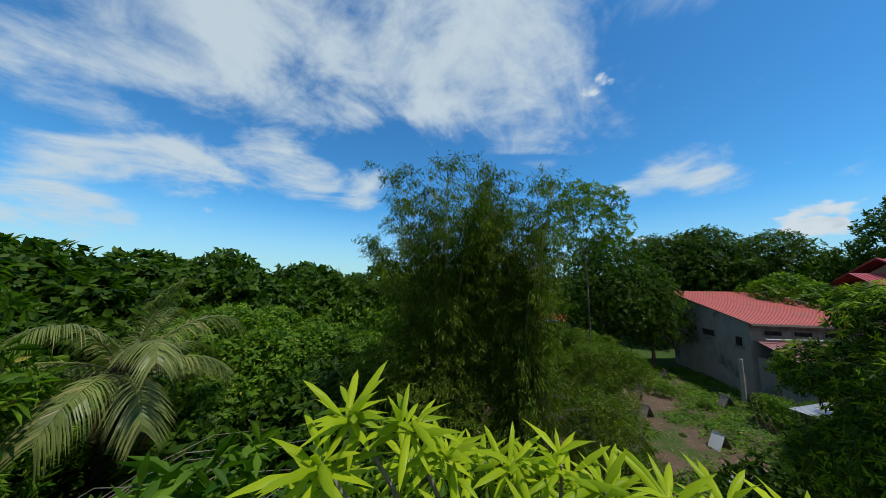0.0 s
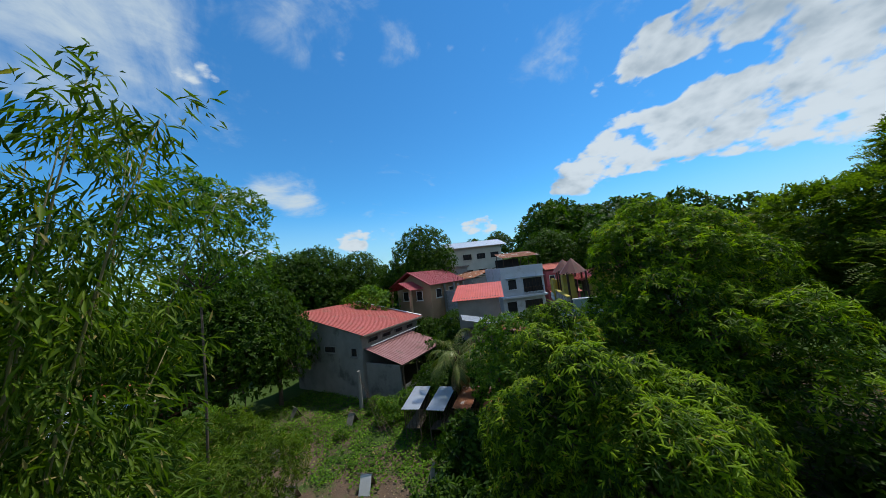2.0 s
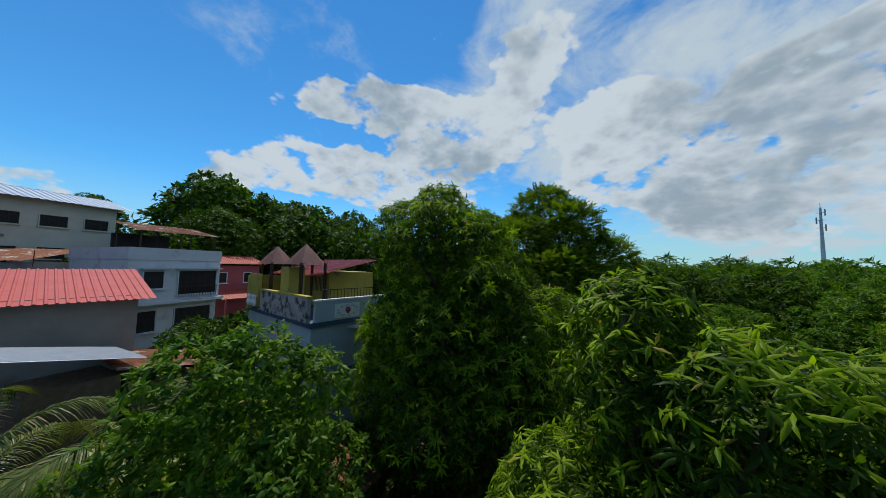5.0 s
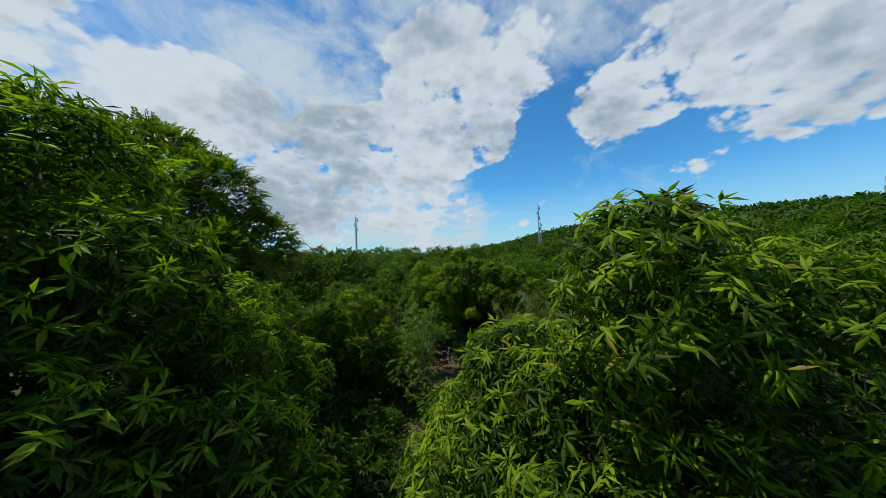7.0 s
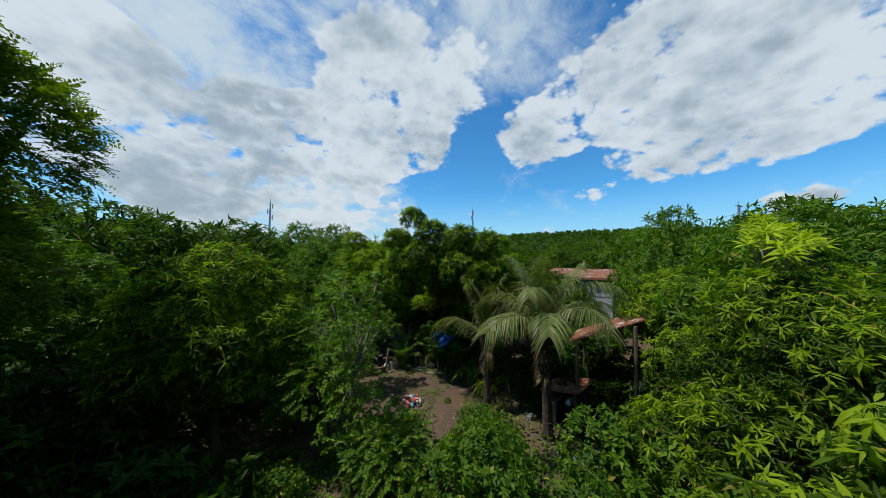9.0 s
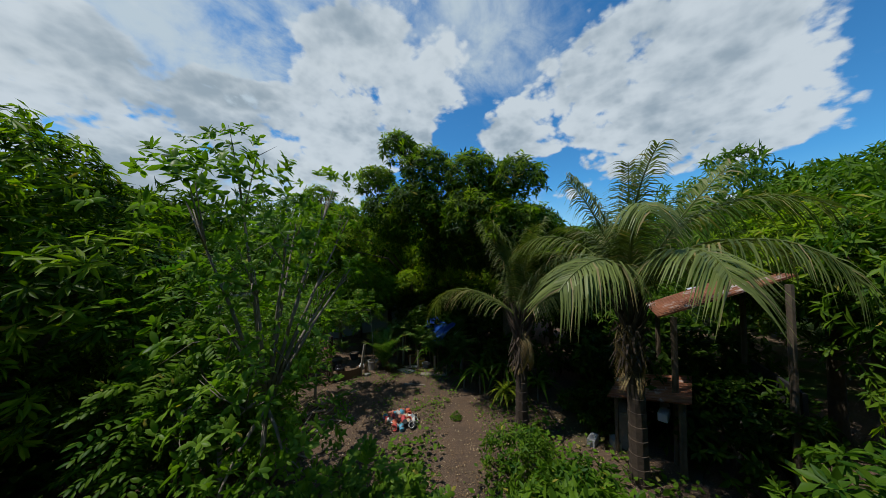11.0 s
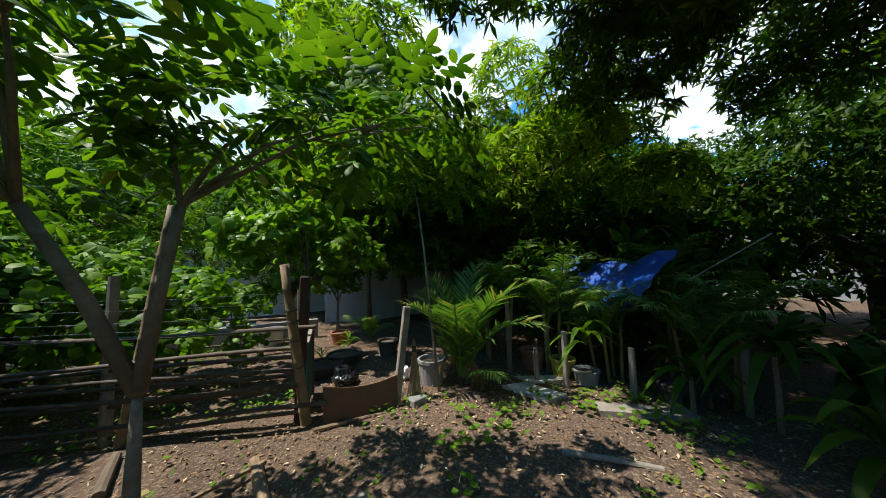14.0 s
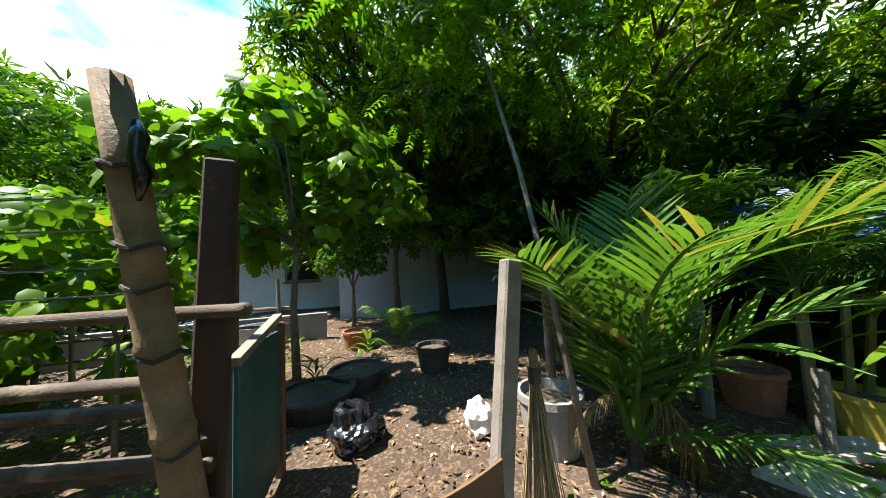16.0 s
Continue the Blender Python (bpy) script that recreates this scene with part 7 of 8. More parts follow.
lean_pole("fence_post", "grey wooden fence post wound with vines", (8.86, -19.75), (8.84, -19.75, 1.9), 0.06, 0.05, M_GREYWOOD)
lean_pole("fence_post", "grey wooden fence post in the vines", (10.15, -20.1), (10.2, -20.1, 1.8), 0.055, 0.05, M_GREYWOOD)
lean_pole("fence_post", "wooden fence post at the garden edge", (11.6, -20.45), (11.6, -20.45, 1.6), 0.05, 0.045, M_GREYWOOD)
rng = np.random.default_rng(101)
for k, z in enumerate((0.12, 0.24, 0.42, 0.50, 0.59, 0.70, 0.81, 0.94, 1.15)):
    x0, x1 = (6.45, 6.55, 6.8, 6.86, 6.79, 6.9, 6.95, 6.9, 6.68)[k] + 0.04 * rng.random(), 12.4
    off = 0.07 if k % 2 else -0.07
    r = thing("bamboo_rail", "weathered bamboo fence rail tied to posts", "fence rail", (x0, fence_y(x0) + off, z), group="rails of the bamboo fence")
    tilt = rng.normal() * 0.03
    pts, rad = [], []
    for i in range(15):
        f = i / 14
        x = (x1 - x0) * f
        for d, q in ((0, 1.0), (0.02, 1.14), (0.04, 1.0)):
            pts.append((x + d, fence_y(x0 + x + d) - fence_y(x0) + 0.015 * math.sin(x * 2 + k), tilt * x * 0.3 + 0.02 * math.sin(x * 1.6 + k)))
            rad.append((0.027 - 0.008 * f) * q)
    part("culm", Bits().tube(pts, rad, 8), M_RAIL if k % 4 else M_OLDWOOD, r, smooth=True)
for k, z in enumerate((1.18, 1.26, 1.36, 1.5, 1.62)):
    w = Bits().tube([(6.95, -19.1, z), (8.2, fence_y(8.2), z - 0.02), (10.2, fence_y(10.2), z + 0.02), (12.5, fence_y(12.5), z)], 0.004, 4)
    solo("fence_wire", w, M_STEEL, "thin grey wire strung between fence posts", "wire", group="wires of the fence")
# second, older fence behind
for k, z in enumerate((0.3, 0.55, 0.8)):
    r = thing("bamboo_rail", "old bamboo rail of the inner pen", "fence rail", (7.0, -22.6, z), group="rails of the inner pen")
    part("culm", Bits().tube([(0, 0, 0), (2.4, -0.2, 0.03), (5.0, -0.5, 0)], [0.025, 0.022, 0.018], 7), M_DRYCULM, r)
for x, y in ((7.1, -22.6), (9.4, -22.8), (11.9, -23.1), (8.2, -23.6), (9.8, -24.4)):
    lean_pole("stake", "rough wooden stake of the inner pen", (x, y), (x + 0.05, y, 1.2), 0.03, 0.025, M_GREYWOOD)

gp = thing("gate_post", "squared grey weathered timber gatepost", "post", (5.68, -18.95, 0))
part("timber", Bits().box((0.10, 0.085, 1.46), (-0.08, -0.04, 0.61), (3, -9, 0), 0.01), M_GREYWOOD, gp)
gt = thing("plywood_gate", "low bowed sheet of brown plywood across the gateway", "gate", (6.62, -18.98, 0))
sh = Bits()
n = 10
for i in range(n):
    f0, f1 = i / n, (i + 1) / n
    for a, c in ((f0, f1),):
        p0 = (-0.93 * a, 0.09 * a + 0.10 * math.sin(math.pi * a))
        p1 = (-0.93 * c, 0.09 * c + 0.10 * math.sin(math.pi * c))
        h0, h1 = 0.44 - 0.03 * math.sin(math.pi * a), 0.44 - 0.03 * math.sin(math.pi * c)
        for o in (0.0, 0.012):
            sh.quad((p0[0], p0[1] - o, 0.0), (p1[0], p1[1] - o, 0.0), (p1[0], p1[1] - o, h1), (p0[0], p0[1] - o, h0))
        sh.quad((p0[0], p0[1], h0), (p1[0], p1[1], h1), (p1[0], p1[1] - 0.012, h1), (p0[0], p0[1] - 0.012, h0))
part("sheet", sh, M_GATEBROWN, gt)
part("foot_pole", Bits().tube([(0.1, 0.16, 0.03), (-0.5, 0.2, 0.04), (-0.95, 0.2, 0.03)], 0.022, 7), M_DRYCULM, gt)
tg = thing("open_gate", "small open gate of teal-painted boards", "gate", (6.80, -19.30, 0.0), -96)
part("board", Bits().box((0.62, 0.03, 0.86), (0.34, 0, 0.50), (0, 0, 0), 0.006), M_TEAL, tg)
part("top_strip", Bits().box((0.66, 0.05, 0.04), (0.34, 0.0, 0.97), (0, -9, 0)), M_GREYWOOD, tg)
part("edge_post", Bits().box((0.07, 0.07, 1.0), (0.68, 0.0, 0.48), bev=0.008), M_GATEBROWN, tg)
part("latch", Bits().box((0.035, 0.02, 0.05), (0.22, 0.025, 0.72)), mat("yellow_tag", (0.7, 0.6, 0.05), 0.5), tg)

# broom and bucket
bm_t = thing("broom", "stick broom of palm midribs standing upside down", "broom", (5.40, -19.0, 0.02))
rng = np.random.default_rng(103)
bs = Bits()
for k in range(90):
    a, q = rng.uniform(0, 6.28), rng.random() ** 0.5
    bs.tube([(0.14 * q * math.cos(a), 0.10 * q * math.sin(a), 0.0), (0.03 * q * math.cos(a), 0.03 * q * math.sin(a), 0.62), (0.022 * q * math.cos(a), 0.022 * q * math.sin(a), 0.80 + 0.04 * rng.random())], [0.003, 0.003, 0.002], 3)
part("bristles", bs, M_BROOM, bm_t, "bundle of dry palm midribs", kind="stuff")
part("binding", Bits().tube([(0, 0, 0.66), (0, 0, 0.74)], 0.034, 10), M_RUBBER, bm_t)


def pot(name, label, x, y, r, h, m, cat="plant pot", soil=True, taper=0.8, group="", wall=0.02, tilt=(0, 0), z=None):
    t = thing(name, label, cat, (x, y, gz(x, y) if z is None else z), group=group)
    part("shell", Bits().lathe([(r * taper, 0), (r * 0.97, h * 0.85), (r * 1.05, h * 0.88), (r * 1.05, h), (r - wall, h), (r * taper - wall, 0.03), (0.001, 0.03)], (0, 0, 0), 18), m, t)
    if soil:
        part("soil", Bits().lathe([(0.001, h * 0.86), (r * 0.5, h * 0.88), (r - wall - 0.004, h * 0.82)], (0, 0, 0), 14), M_BARK, t)
    return t


pot("tub_planter", "low wide black tyre planter with soil", 6.55, -20.85, 0.36, 0.22, M_RUBBER, group="tyre planters")
pot("tub_planter", "low wide black tyre planter with soil", 6.12, -21.25, 0.32, 0.22, M_RUBBER, group="tyre planters")
pot("bucket", "old cement-streaked white bucket by the gatepost", 4.95, -19.42, 0.22, 0.40, M_CEMENT, "bucket")
pot("bucket", "white bucket standing at the back of the pen", 8.85, -24.9, 0.26, 0.42, M_WHITE, "bucket")
pot("tub", "dull green plastic tub at the back of the pen", 8.35, -25.1, 0.3, 0.36, M_TEAL, "tub")
pot("bucket", "grey bucket standing at the back of the pen", 9.6, -25.3, 0.24, 0.36, M_CEMENT, "bucket")
pot("plant_pot", "grey round plant pot under the arecas", 2.85, -18.15, 0.19, 0.22, M_CEMENT)
pot("plant_pot", "dark plastic plant pot in the shade", 2.35, -17.1, 0.27, 0.24, M_RUBBER)
pot("plant_pot", "rounded brown clay jar under the arecas", 3.05, -19.1, 0.22, 0.34, M_TERRA)
pot("plant_pot", "mossy yellow-brown pot beside the post", 2.9, -18.55, 0.2, 0.3, M_YELLOW)
pot("plant_pot", "dark plant pot along the path", 5.2, -21.2, 0.22, 0.3, M_RUBBER)
pot("plant_pot", "dark plant pot with a round shrub", 6.0, -22.9, 0.24, 0.3, M_TERRA)
for k, (x, y, m) in enumerate(((8.7, -24.6, M_TIN), (9.7, -25.6, M_RUBBER), (8.5, -25.7, M_TEAL), (10.6, -26.3, M_RUBBER), (7.6, -23.4, M_TIN))):
    pot("pail", ("grey", "black", "teal green", "black", "silver")[k] + " plastic pail in the pen", x, y, 0.3, 0.42, m, "pail", False, 0.82)

bag = thing("garbage_bag", "knotted shiny black plastic bag on the path", "plastic bag", (6.24, -20.1, 0))
me = bpy.data.meshes.new("bag")
bmx = bmesh.new()
bmesh.ops.create_icosphere(bmx, subdivisions=4, radius=0.2)
for v in bmx.verts:
    k = noise.noise(v.co * 9) * 0.05 + abs(noise.noise(v.co * 22)) * 0.035
    v.co += v.co.normalized() * k
    v.co.z = max(v.co.z * 0.62 + 0.1, 0.0) + (0.06 if v.co.z > 0.15 else 0)
bmx.to_mesh(me)
bmx.free()
me.materials.append(M_BAG)
part("bag", me, M_BAG, bag)
part("knot", Bits().tube([(0, 0, 0.2), (0.02, 0.02, 0.28), (0.07, 0.0, 0.31)], [0.04, 0.025, 0.03], 6), M_BAG, bag)
bmx = bmesh.new()
bmesh.ops.create_icosphere(bmx, subdivisions=3, radius=0.13)
for v in bmx.verts:
    v.co += v.co.normalized() * (noise.noise(v.co * 14) * 0.045 + abs(noise.noise(v.co * 30)) * 0.03)
    v.co.z = max(v.co.z * 1.25 + 0.13, 0.0)
me = bpy.data.meshes.new("plastic_sack")
bmx.to_mesh(me)
bmx.free()
solo("plastic_sack", me, mat("blue_white_plastic", (0.26, 0.33, 0.38), 0.4, (0.08, 0.24, 0.42), 9, fine=20), "crumpled blue and white plastic sack", "sack", pose(5.34, -19.78, 0) @ Matrix.Diagonal((0.8, 0.8, 0.9, 1)))
solo("concrete_block", Bits().box((0.26, 0.2, 0.13), (0, 0, 0.055), (4, -3, 0), 0.012), M_MORTAR, "rough grey concrete block at the foot of the gatepost", "block", pose(5.45, -18.82, 0, 0, 0, 24))

# boards on the ground, logs and stick heap
def slab(pts, h, label, m):
    b = Bits()
    lo = [(x, y, gz(x, y) - 0.01) for x, y in pts]
    hi = [(x, y, gz(x, y) + h) for x, y in pts]
    b.quad(*hi).quad(*lo[::-1])
    for i in range(len(pts)):
        j = (i + 1) % len(pts)
        b.quad(lo[i], lo[j], hi[j], hi[i])
    solo("board", b, m, label, "board", group="boards on the ground")


slab([(4.05, -18.74), (3.86, -17.98), (3.52, -17.95), (3.66, -18.66)], 0.045, "bleached split board lying beside the plants", M_SLAB)
slab([(3.62, -18.95), (3.56, -18.62), (3.14, -18.36), (2.95, -18.5)], 0.04, "bleached narrow board on the earth", M_SLAB)
slab([(3.62, -17.42), (2.75, -16.78), (2.62, -16.98), (3.45, -17.6)], 0.06, "grey weathered plank in the weeds", M_GREYWOOD)
slab([(2.9, -9.05), (2.3, -8.2), (2.7, -7.9), (3.3, -8.75)], 0.05, "pale plank on the leaf litter", M_SLAB)
for (x0, y0, x1, y1, r, lab, m) in ((7.27, -18.56, 7.03, -17.5, 0.055, "cut length of yellow bamboo on the ground", M_DRYCULM), (8.38, -18.6, 8.57, -19.3, 0.05, "short split log by the fence", M_OLDWOOD), (8.75, -18.5, 10.0, -18.75, 0.03, "thin pole lying along the fence", M_GREYWOOD), (9.6, -19.3, 10.2, -19.35, 0.06, "grey stump end by the fence", M_GREYWOOD), (4.5, -17.2, 3.9, -16.6, 0.03, "thin stick on the earth", M_GREYWOOD), (9.3, -19.0, 8.8, -18.2, 0.06, "squared timber lying before the fence", M_SLAB)):
    t = thing("log", lab, "log", (x0, y0, r * 0.9 + gz(x0, y0)))
    part("shaft", Bits().tube([(0, 0, 0), ((x1 - x0) / 2, (y1 - y0) / 2, 0.01), (x1 - x0, y1 - y0, 0)], [r, r * 0.95, r * 0.85], 9), m, t)
hp = thing("stick_heap", "heap of dry sticks and split bamboo", "stick heap", (8.3, -16.9, 0))
rng = np.random.default_rng(105)
for k in range(60):
    a = rng.normal() * 0.5 + 0.3
    x, y, z, l = rng.normal() * 0.55, rng.normal() * 0.5, rng.uniform(0.02, 0.22), rng.uniform(0.5, 1.7)
    part("stick", Bits().tube([(x - l / 2 * math.cos(a), y - l / 2 * math.sin(a), z), (x, y, z + 0.03), (x + l / 2 * math.cos(a), y + l / 2 * math.sin(a), z * rng.random())], [0.012 + 0.02 * rng.random(), 0.014, 0.007], 5), (M_GREYWOOD, M_DRYCULM, M_OLDWOOD)[k % 3], hp)

# the heap of old flower pots and cups
rng = np.random.default_rng(107)
cols = ((0.55, 0.12, 0.06), (0.62, 0.22, 0.14), (0.70, 0.68, 0.62), (0.03, 0.03, 0.03), (0.10, 0.38, 0.52), (0.60, 0.45, 0.28), (0.75, 0.10, 0.10), (0.35, 0.36, 0.36), (0.80, 0.76, 0.70), (0.45, 0.16, 0.10))
pot_m = [mat("heap_pot_%s" % "abcdefghij"[k], c, 0.6, None, 8) for k, c in enumerate(cols)]
for k in range(70):
    r = rng.uniform(0.05, 0.095)
    d = rng.random() ** 0.6 * 0.52
    a = rng.uniform(0, 6.28)
    z = max(0, 0.26 * (1 - d / 0.5)) * rng.random() + r * 0.7
    b = Bits().lathe([(0.001, 0), (r * 0.72, 0), (r, r * 1.7), (r * 1.08, r * 1.7), (r * 1.08, r * 1.95), (r * 0.92, r * 1.95), (r * 0.66, 0.02), (0.001, 0.02)], (0, 0, -r * 0.9), 12)
    nm = ("red", "salmon", "cream", "black", "blue", "tan", "bright red", "grey", "white", "brown")[k % 10]
    solo("flower_pot", b, pot_m[k % 10], "small discarded %s flower pot in a heap" % nm, "flower pot", pose(5.85 + d * math.cos(a), -15.0 + d * math.sin(a), z, rng.uniform(0, 180), rng.uniform(-60, 60), rng.uniform(0, 360)), "heap of old flower pots")

# posts under the arecas and the tarpaulin
for x, y, h, lab in ((3.24, -18.2, 0.85, "short grey post under the arecas"), (3.42, -18.62, 0.55, "thin pale post under the arecas"), (3.5, -19.2, 1.3, "leaning grey post behind the boards"), (2.83, -17.45, 0.7, "short mossy post in the shade"), (2.0, -16.6, 1.0, "short post in the shade"), (4.4, -20.0, 1.5, "grey post behind the young palm")):
    lean_pole("stake", lab, (x, y), (x + 0.03, y + 0.02, h), 0.045, 0.04, M_GREYWOOD)
tp = thing("tarpaulin", "sagging bright blue tarpaulin strung under the trees", "tarpaulin", (2.0, -18.6, 1.36))
V, F = [], []
nx, ny = 18, 10
for i in range(nx + 1):
    for j in range(ny + 1):
        u, v = i / nx * 2 - 1, j / ny * 2 - 1
        V.append((0.4 * v + 0.5 * u * 0.3, 1.15 * u - 0.15 * v, 0.28 - 0.22 * (1 - u * u) * (1 - 0.3 * v * v) - 0.42 * v + 0.035 * math.sin(9 * u + 5 * v) + 0.03 * math.sin(14 * v - 4 * u)))
for i in range(nx):
    for j in range(ny):
        a = i * (ny + 1) + j
        F.append((a, a + 1, a + ny + 2, a + ny + 1))
sheet = Bits().add(V, F).add([(x, y, z - 0.012) for x, y, z in V], [q[::-1] for q in F])
part("sheet", sheet, M_TARP, tp, smooth=True)
for a, b in (((0.0, 1.5, 0.25), (0.3, 2.4, 0.8)), ((-0.6, -1.5, 0.2), (-0.9, -2.4, 0.7))):
    part("rope", Bits().tube([a, b], 0.008, 4), M_STEEL, tp)

# low lean-to in the shade of the palms
ln = thing("lean_to", "low lean-to with rusty sheets and pale blocks under the palms", "shed", (0.7, -9.9, 0), 12)
part("roof", Bits().ribbed((-0.9, -0.9, 1.40), (2.1, 0, 0), (0.1, 1.7, 0.4), 0.2, 0.03), M_RUST, ln, "rusty ribbed roof sheets")
for x, y, h in ((-0.8, -0.7, 1.43), (1.1, -0.7, 1.43), (-0.7, 0.6, 1.73), (1.1, 0.6, 1.73)):
    part("post", Bits().tube([(x, y, -0.1), (x + 0.02, y, h)], 0.05, 7), M_OLDWOOD, ln)
part("back_wall", Bits().box((1.9, 0.06, 1.5), (0.2, 0.66, 0.75)), M_OLDWOOD, ln)
part("counter", Bits().box((1.9, 0.5, 0.07), (0.1, -0.5, 1.0)).box((0.1, 0.4, 1.0), (-0.6, -0.5, 0.5)).box((0.1, 0.4, 1.0), (0.8, -0.5, 0.5)), M_GREYWOOD, ln)
for k, (x, y, z, rz) in enumerate(((0.9, -9.6, 1.15, 20), (1.35, -9.5, 1.15, 8), (1.7, -10.5, 0.2, 40), (2.1, -10.9, 0.2, 10))):
    solo("concrete_block", Bits().box((0.4, 0.2, 0.2), (0, 0, 0), bev=0.01), M_WHITEWALL if k < 2 else M_BLOCK, "pale concrete block at the lean-to", "block", at=pose(x, y, z - 0.1 if k > 1 else z, 0, 0, rz), group="blocks at the lean-to")

# walls at the back of the garden
bw = thing("garden_house", "whitewashed garden building behind the trees", "house", (5.2, -29.5, 0))
part("wall", Bits().box((6.5, 0.2, 2.8), (3.2, 0, 1.3)), M_WHITE, bw)
part("side_wall", Bits().box((0.2, 4, 2.8), (0.0, -2.1, 1.3)), M_WHITE, bw)
part("roof", Bits().ribbed((-0.5, 0.5, 2.7), (7.6, 0, 0), (0, -5, 1.0), 0.22, 0.03), M_TIN, bw)
window(bw, (2.2, 0.12, 1.5), 1.1, 0.9, 180)
tagged(new("garden_wall", Bits().box((9.6, 0.15, 2.5), (1.4, -25.9, 1.15)).mesh("garden_wall", M_WHITEWALL)), "pale plastered garden wall behind shrubs", "wall")
tagged(new("low_wall", Bits().box((4.2, 0.15, 0.55), (8.6, -23.9, 0.24)).mesh("low_wall", M_CEMENT)), "low grey cement wall beside the pots", "wall")

# ---- garden plants ----
FR_SMALL = [frond_mesh(151, 1.7, 66, 70, False, 30, 0.42, 0.03, 0.45, M_ARECA), frond_mesh(152, 1.6, 48, 66, False, 30, 0.40, 0.028, 0.5, M_ARECA), frond_mesh(153, 1.4, 78, 66, False, 26, 0.38, 0.026, 0.4, M_ARECA)]
FR_YOUNG = [frond_mesh(154, 1.75, 76, 62, False, 34, 0.50, 0.034, 0.16, M_ARECA), frond_mesh(155, 1.7, 62, 74, False, 34, 0.50, 0.034, 0.24, M_ARECA), frond_mesh(156, 1.8, 85, 34, False, 32, 0.46, 0.032, 0.1, M_ARECA), frond_mesh(157, 1.3, 34, 50, False, 26, 0.40, 0.03, 0.35, M_ARECA)]


def frond_plant(name, label, at, n, scale, seed, stem=0.0, canes=1, fronds=FR_SMALL):
    rng = np.random.default_rng(seed)
    t = thing(name, label, "palm", at)
    for c in range(canes):
        ox, oy = (rng.normal() * 0.16, rng.normal() * 0.16) if canes > 1 else (0, 0)
        hgt = stem * rng.uniform(0.6, 1.1)
        if stem:
            part("cane", Bits().tube([(ox, oy, -0.05), (ox * 1.4, oy * 1.4, hgt)], [0.03, 0.022], 7), M_CULM, t)
        for k in range(n):
            q = scale * rng.uniform(0.85, 1.1)
            part("frond", fronds[k % 3], M_ARECA, t, at=pose(ox * 1.4, oy * 1.4, hgt, 0, 0, k * 137.5 + rng.normal() * 15 + c * 50) @ pose(0, 0, 0, rng.normal() * 8, rng.normal() * 7, 0) @ Matrix.Diagonal((q, q, q, 1)))
    return t


yp = thing("young_coconut_palm", "young coconut palm with bright spread fronds", "palm", (4.58, -19.08, 0))
part("stem", Bits().tube([(0, 0, -0.08), (0, 0, 0.12), (0, 0.01, 0.26)], [0.05, 0.045, 0.03], 9), M_PALMTRUNK, yp, "sheathed dark brown base")
for k, (az, kind, q) in enumerate(((200, 2, 1.05), (-62, 0, 1.0), (100, 0, 1.0), (14, 0, 0.92), (64, 0, 0.95), (150, 0, 1.05), (250, 1, 1.0), (120, 1, 1.0), (300, 2, 0.95), (-45, 0, 0.95), (100, 3, 0.7))):
    part("frond", FR_YOUNG[kind], M_ARECA, yp, at=pose(0, 0, 0.1, 0, 0, az) @ pose(0, 0, 0, 6 * math.sin(k * 2.3), 0, 0) @ Matrix.Diagonal((q, q, q, 1)))
part("dead_frond", DRY, M_DRYFROND, yp, "dry brown frond", at=pose(0, 0, 0.6, 0, 30, 128) @ Matrix.Diagonal((0.3, 0.2, 0.3, 1)))
part("dead_frond", DRY, M_DRYFROND, yp, "dry brown frond", at=pose(0, 0, 0.5, 0, 4, 350) @ Matrix.Diagonal((0.2, 0.05, 0.16, 1)))
for k, (x, y, q, h) in enumerate(((3.4, -19.7, 0.62, 1.25), (2.9, -18.8, 0.62, 1.2), (2.3, -18.0, 0.6, 1.0), (2.0, -16.9, 0.62, 1.0), (1.3, -17.8, 0.7, 1.3), (3.7, -20.4, 0.55, 1.0))):
    frond_plant("areca_palm", "clumped areca palm with arching fronds in shade", (x, y, 0), 6, q, 170 + k, h, 4)
frond_plant("areca_palm", "small palm beside the path behind the gate", (5.3, -22.6, 0), 7, 0.55, 181, 0.1, 1)


def strap_plant(name, label, at, n, length, width, seed, m, droop=0.5, cat="plant"):
    """A rosette of long strap leaves."""
    rng = np.random.default_rng(seed)
    t = thing(name, label, cat, at)
    for k in range(n):
        a, l = k * 2.4 + rng.normal() * 0.2, length * rng.uniform(0.7, 1.1)
        rise = rng.uniform(0.5, 1.0)
        b = Bits()
        prev = None
        V, F = [], []
        for i in range(6):
            f = i / 5
            r, z = l * f * (1.1 - 0.35 * rise), l * (rise * f - (0.55 + droop) * f * f * (1.1 - 0.4 * rise))
            w = width * (0.4, 0.9, 1.0, 0.85, 0.55, 0.03)[i]
            c = Vector((r * math.cos(a), r * math.sin(a), z + 0.25 * (k / n)))
            s = Vector((-math.sin(a), math.cos(a), 0)) * w / 2
            V += [c - s + Vector((0, 0, w * 0.12)), c, c + s + Vector((0, 0, w * 0.12))]
        for i in range(5):
            for j in (0, 1):
                q = 3 * i + j
                F.append((q, q + 1, q + 4, q + 3))
        part("leaf", b.add(V, F), m, t, smooth=True)
    return t


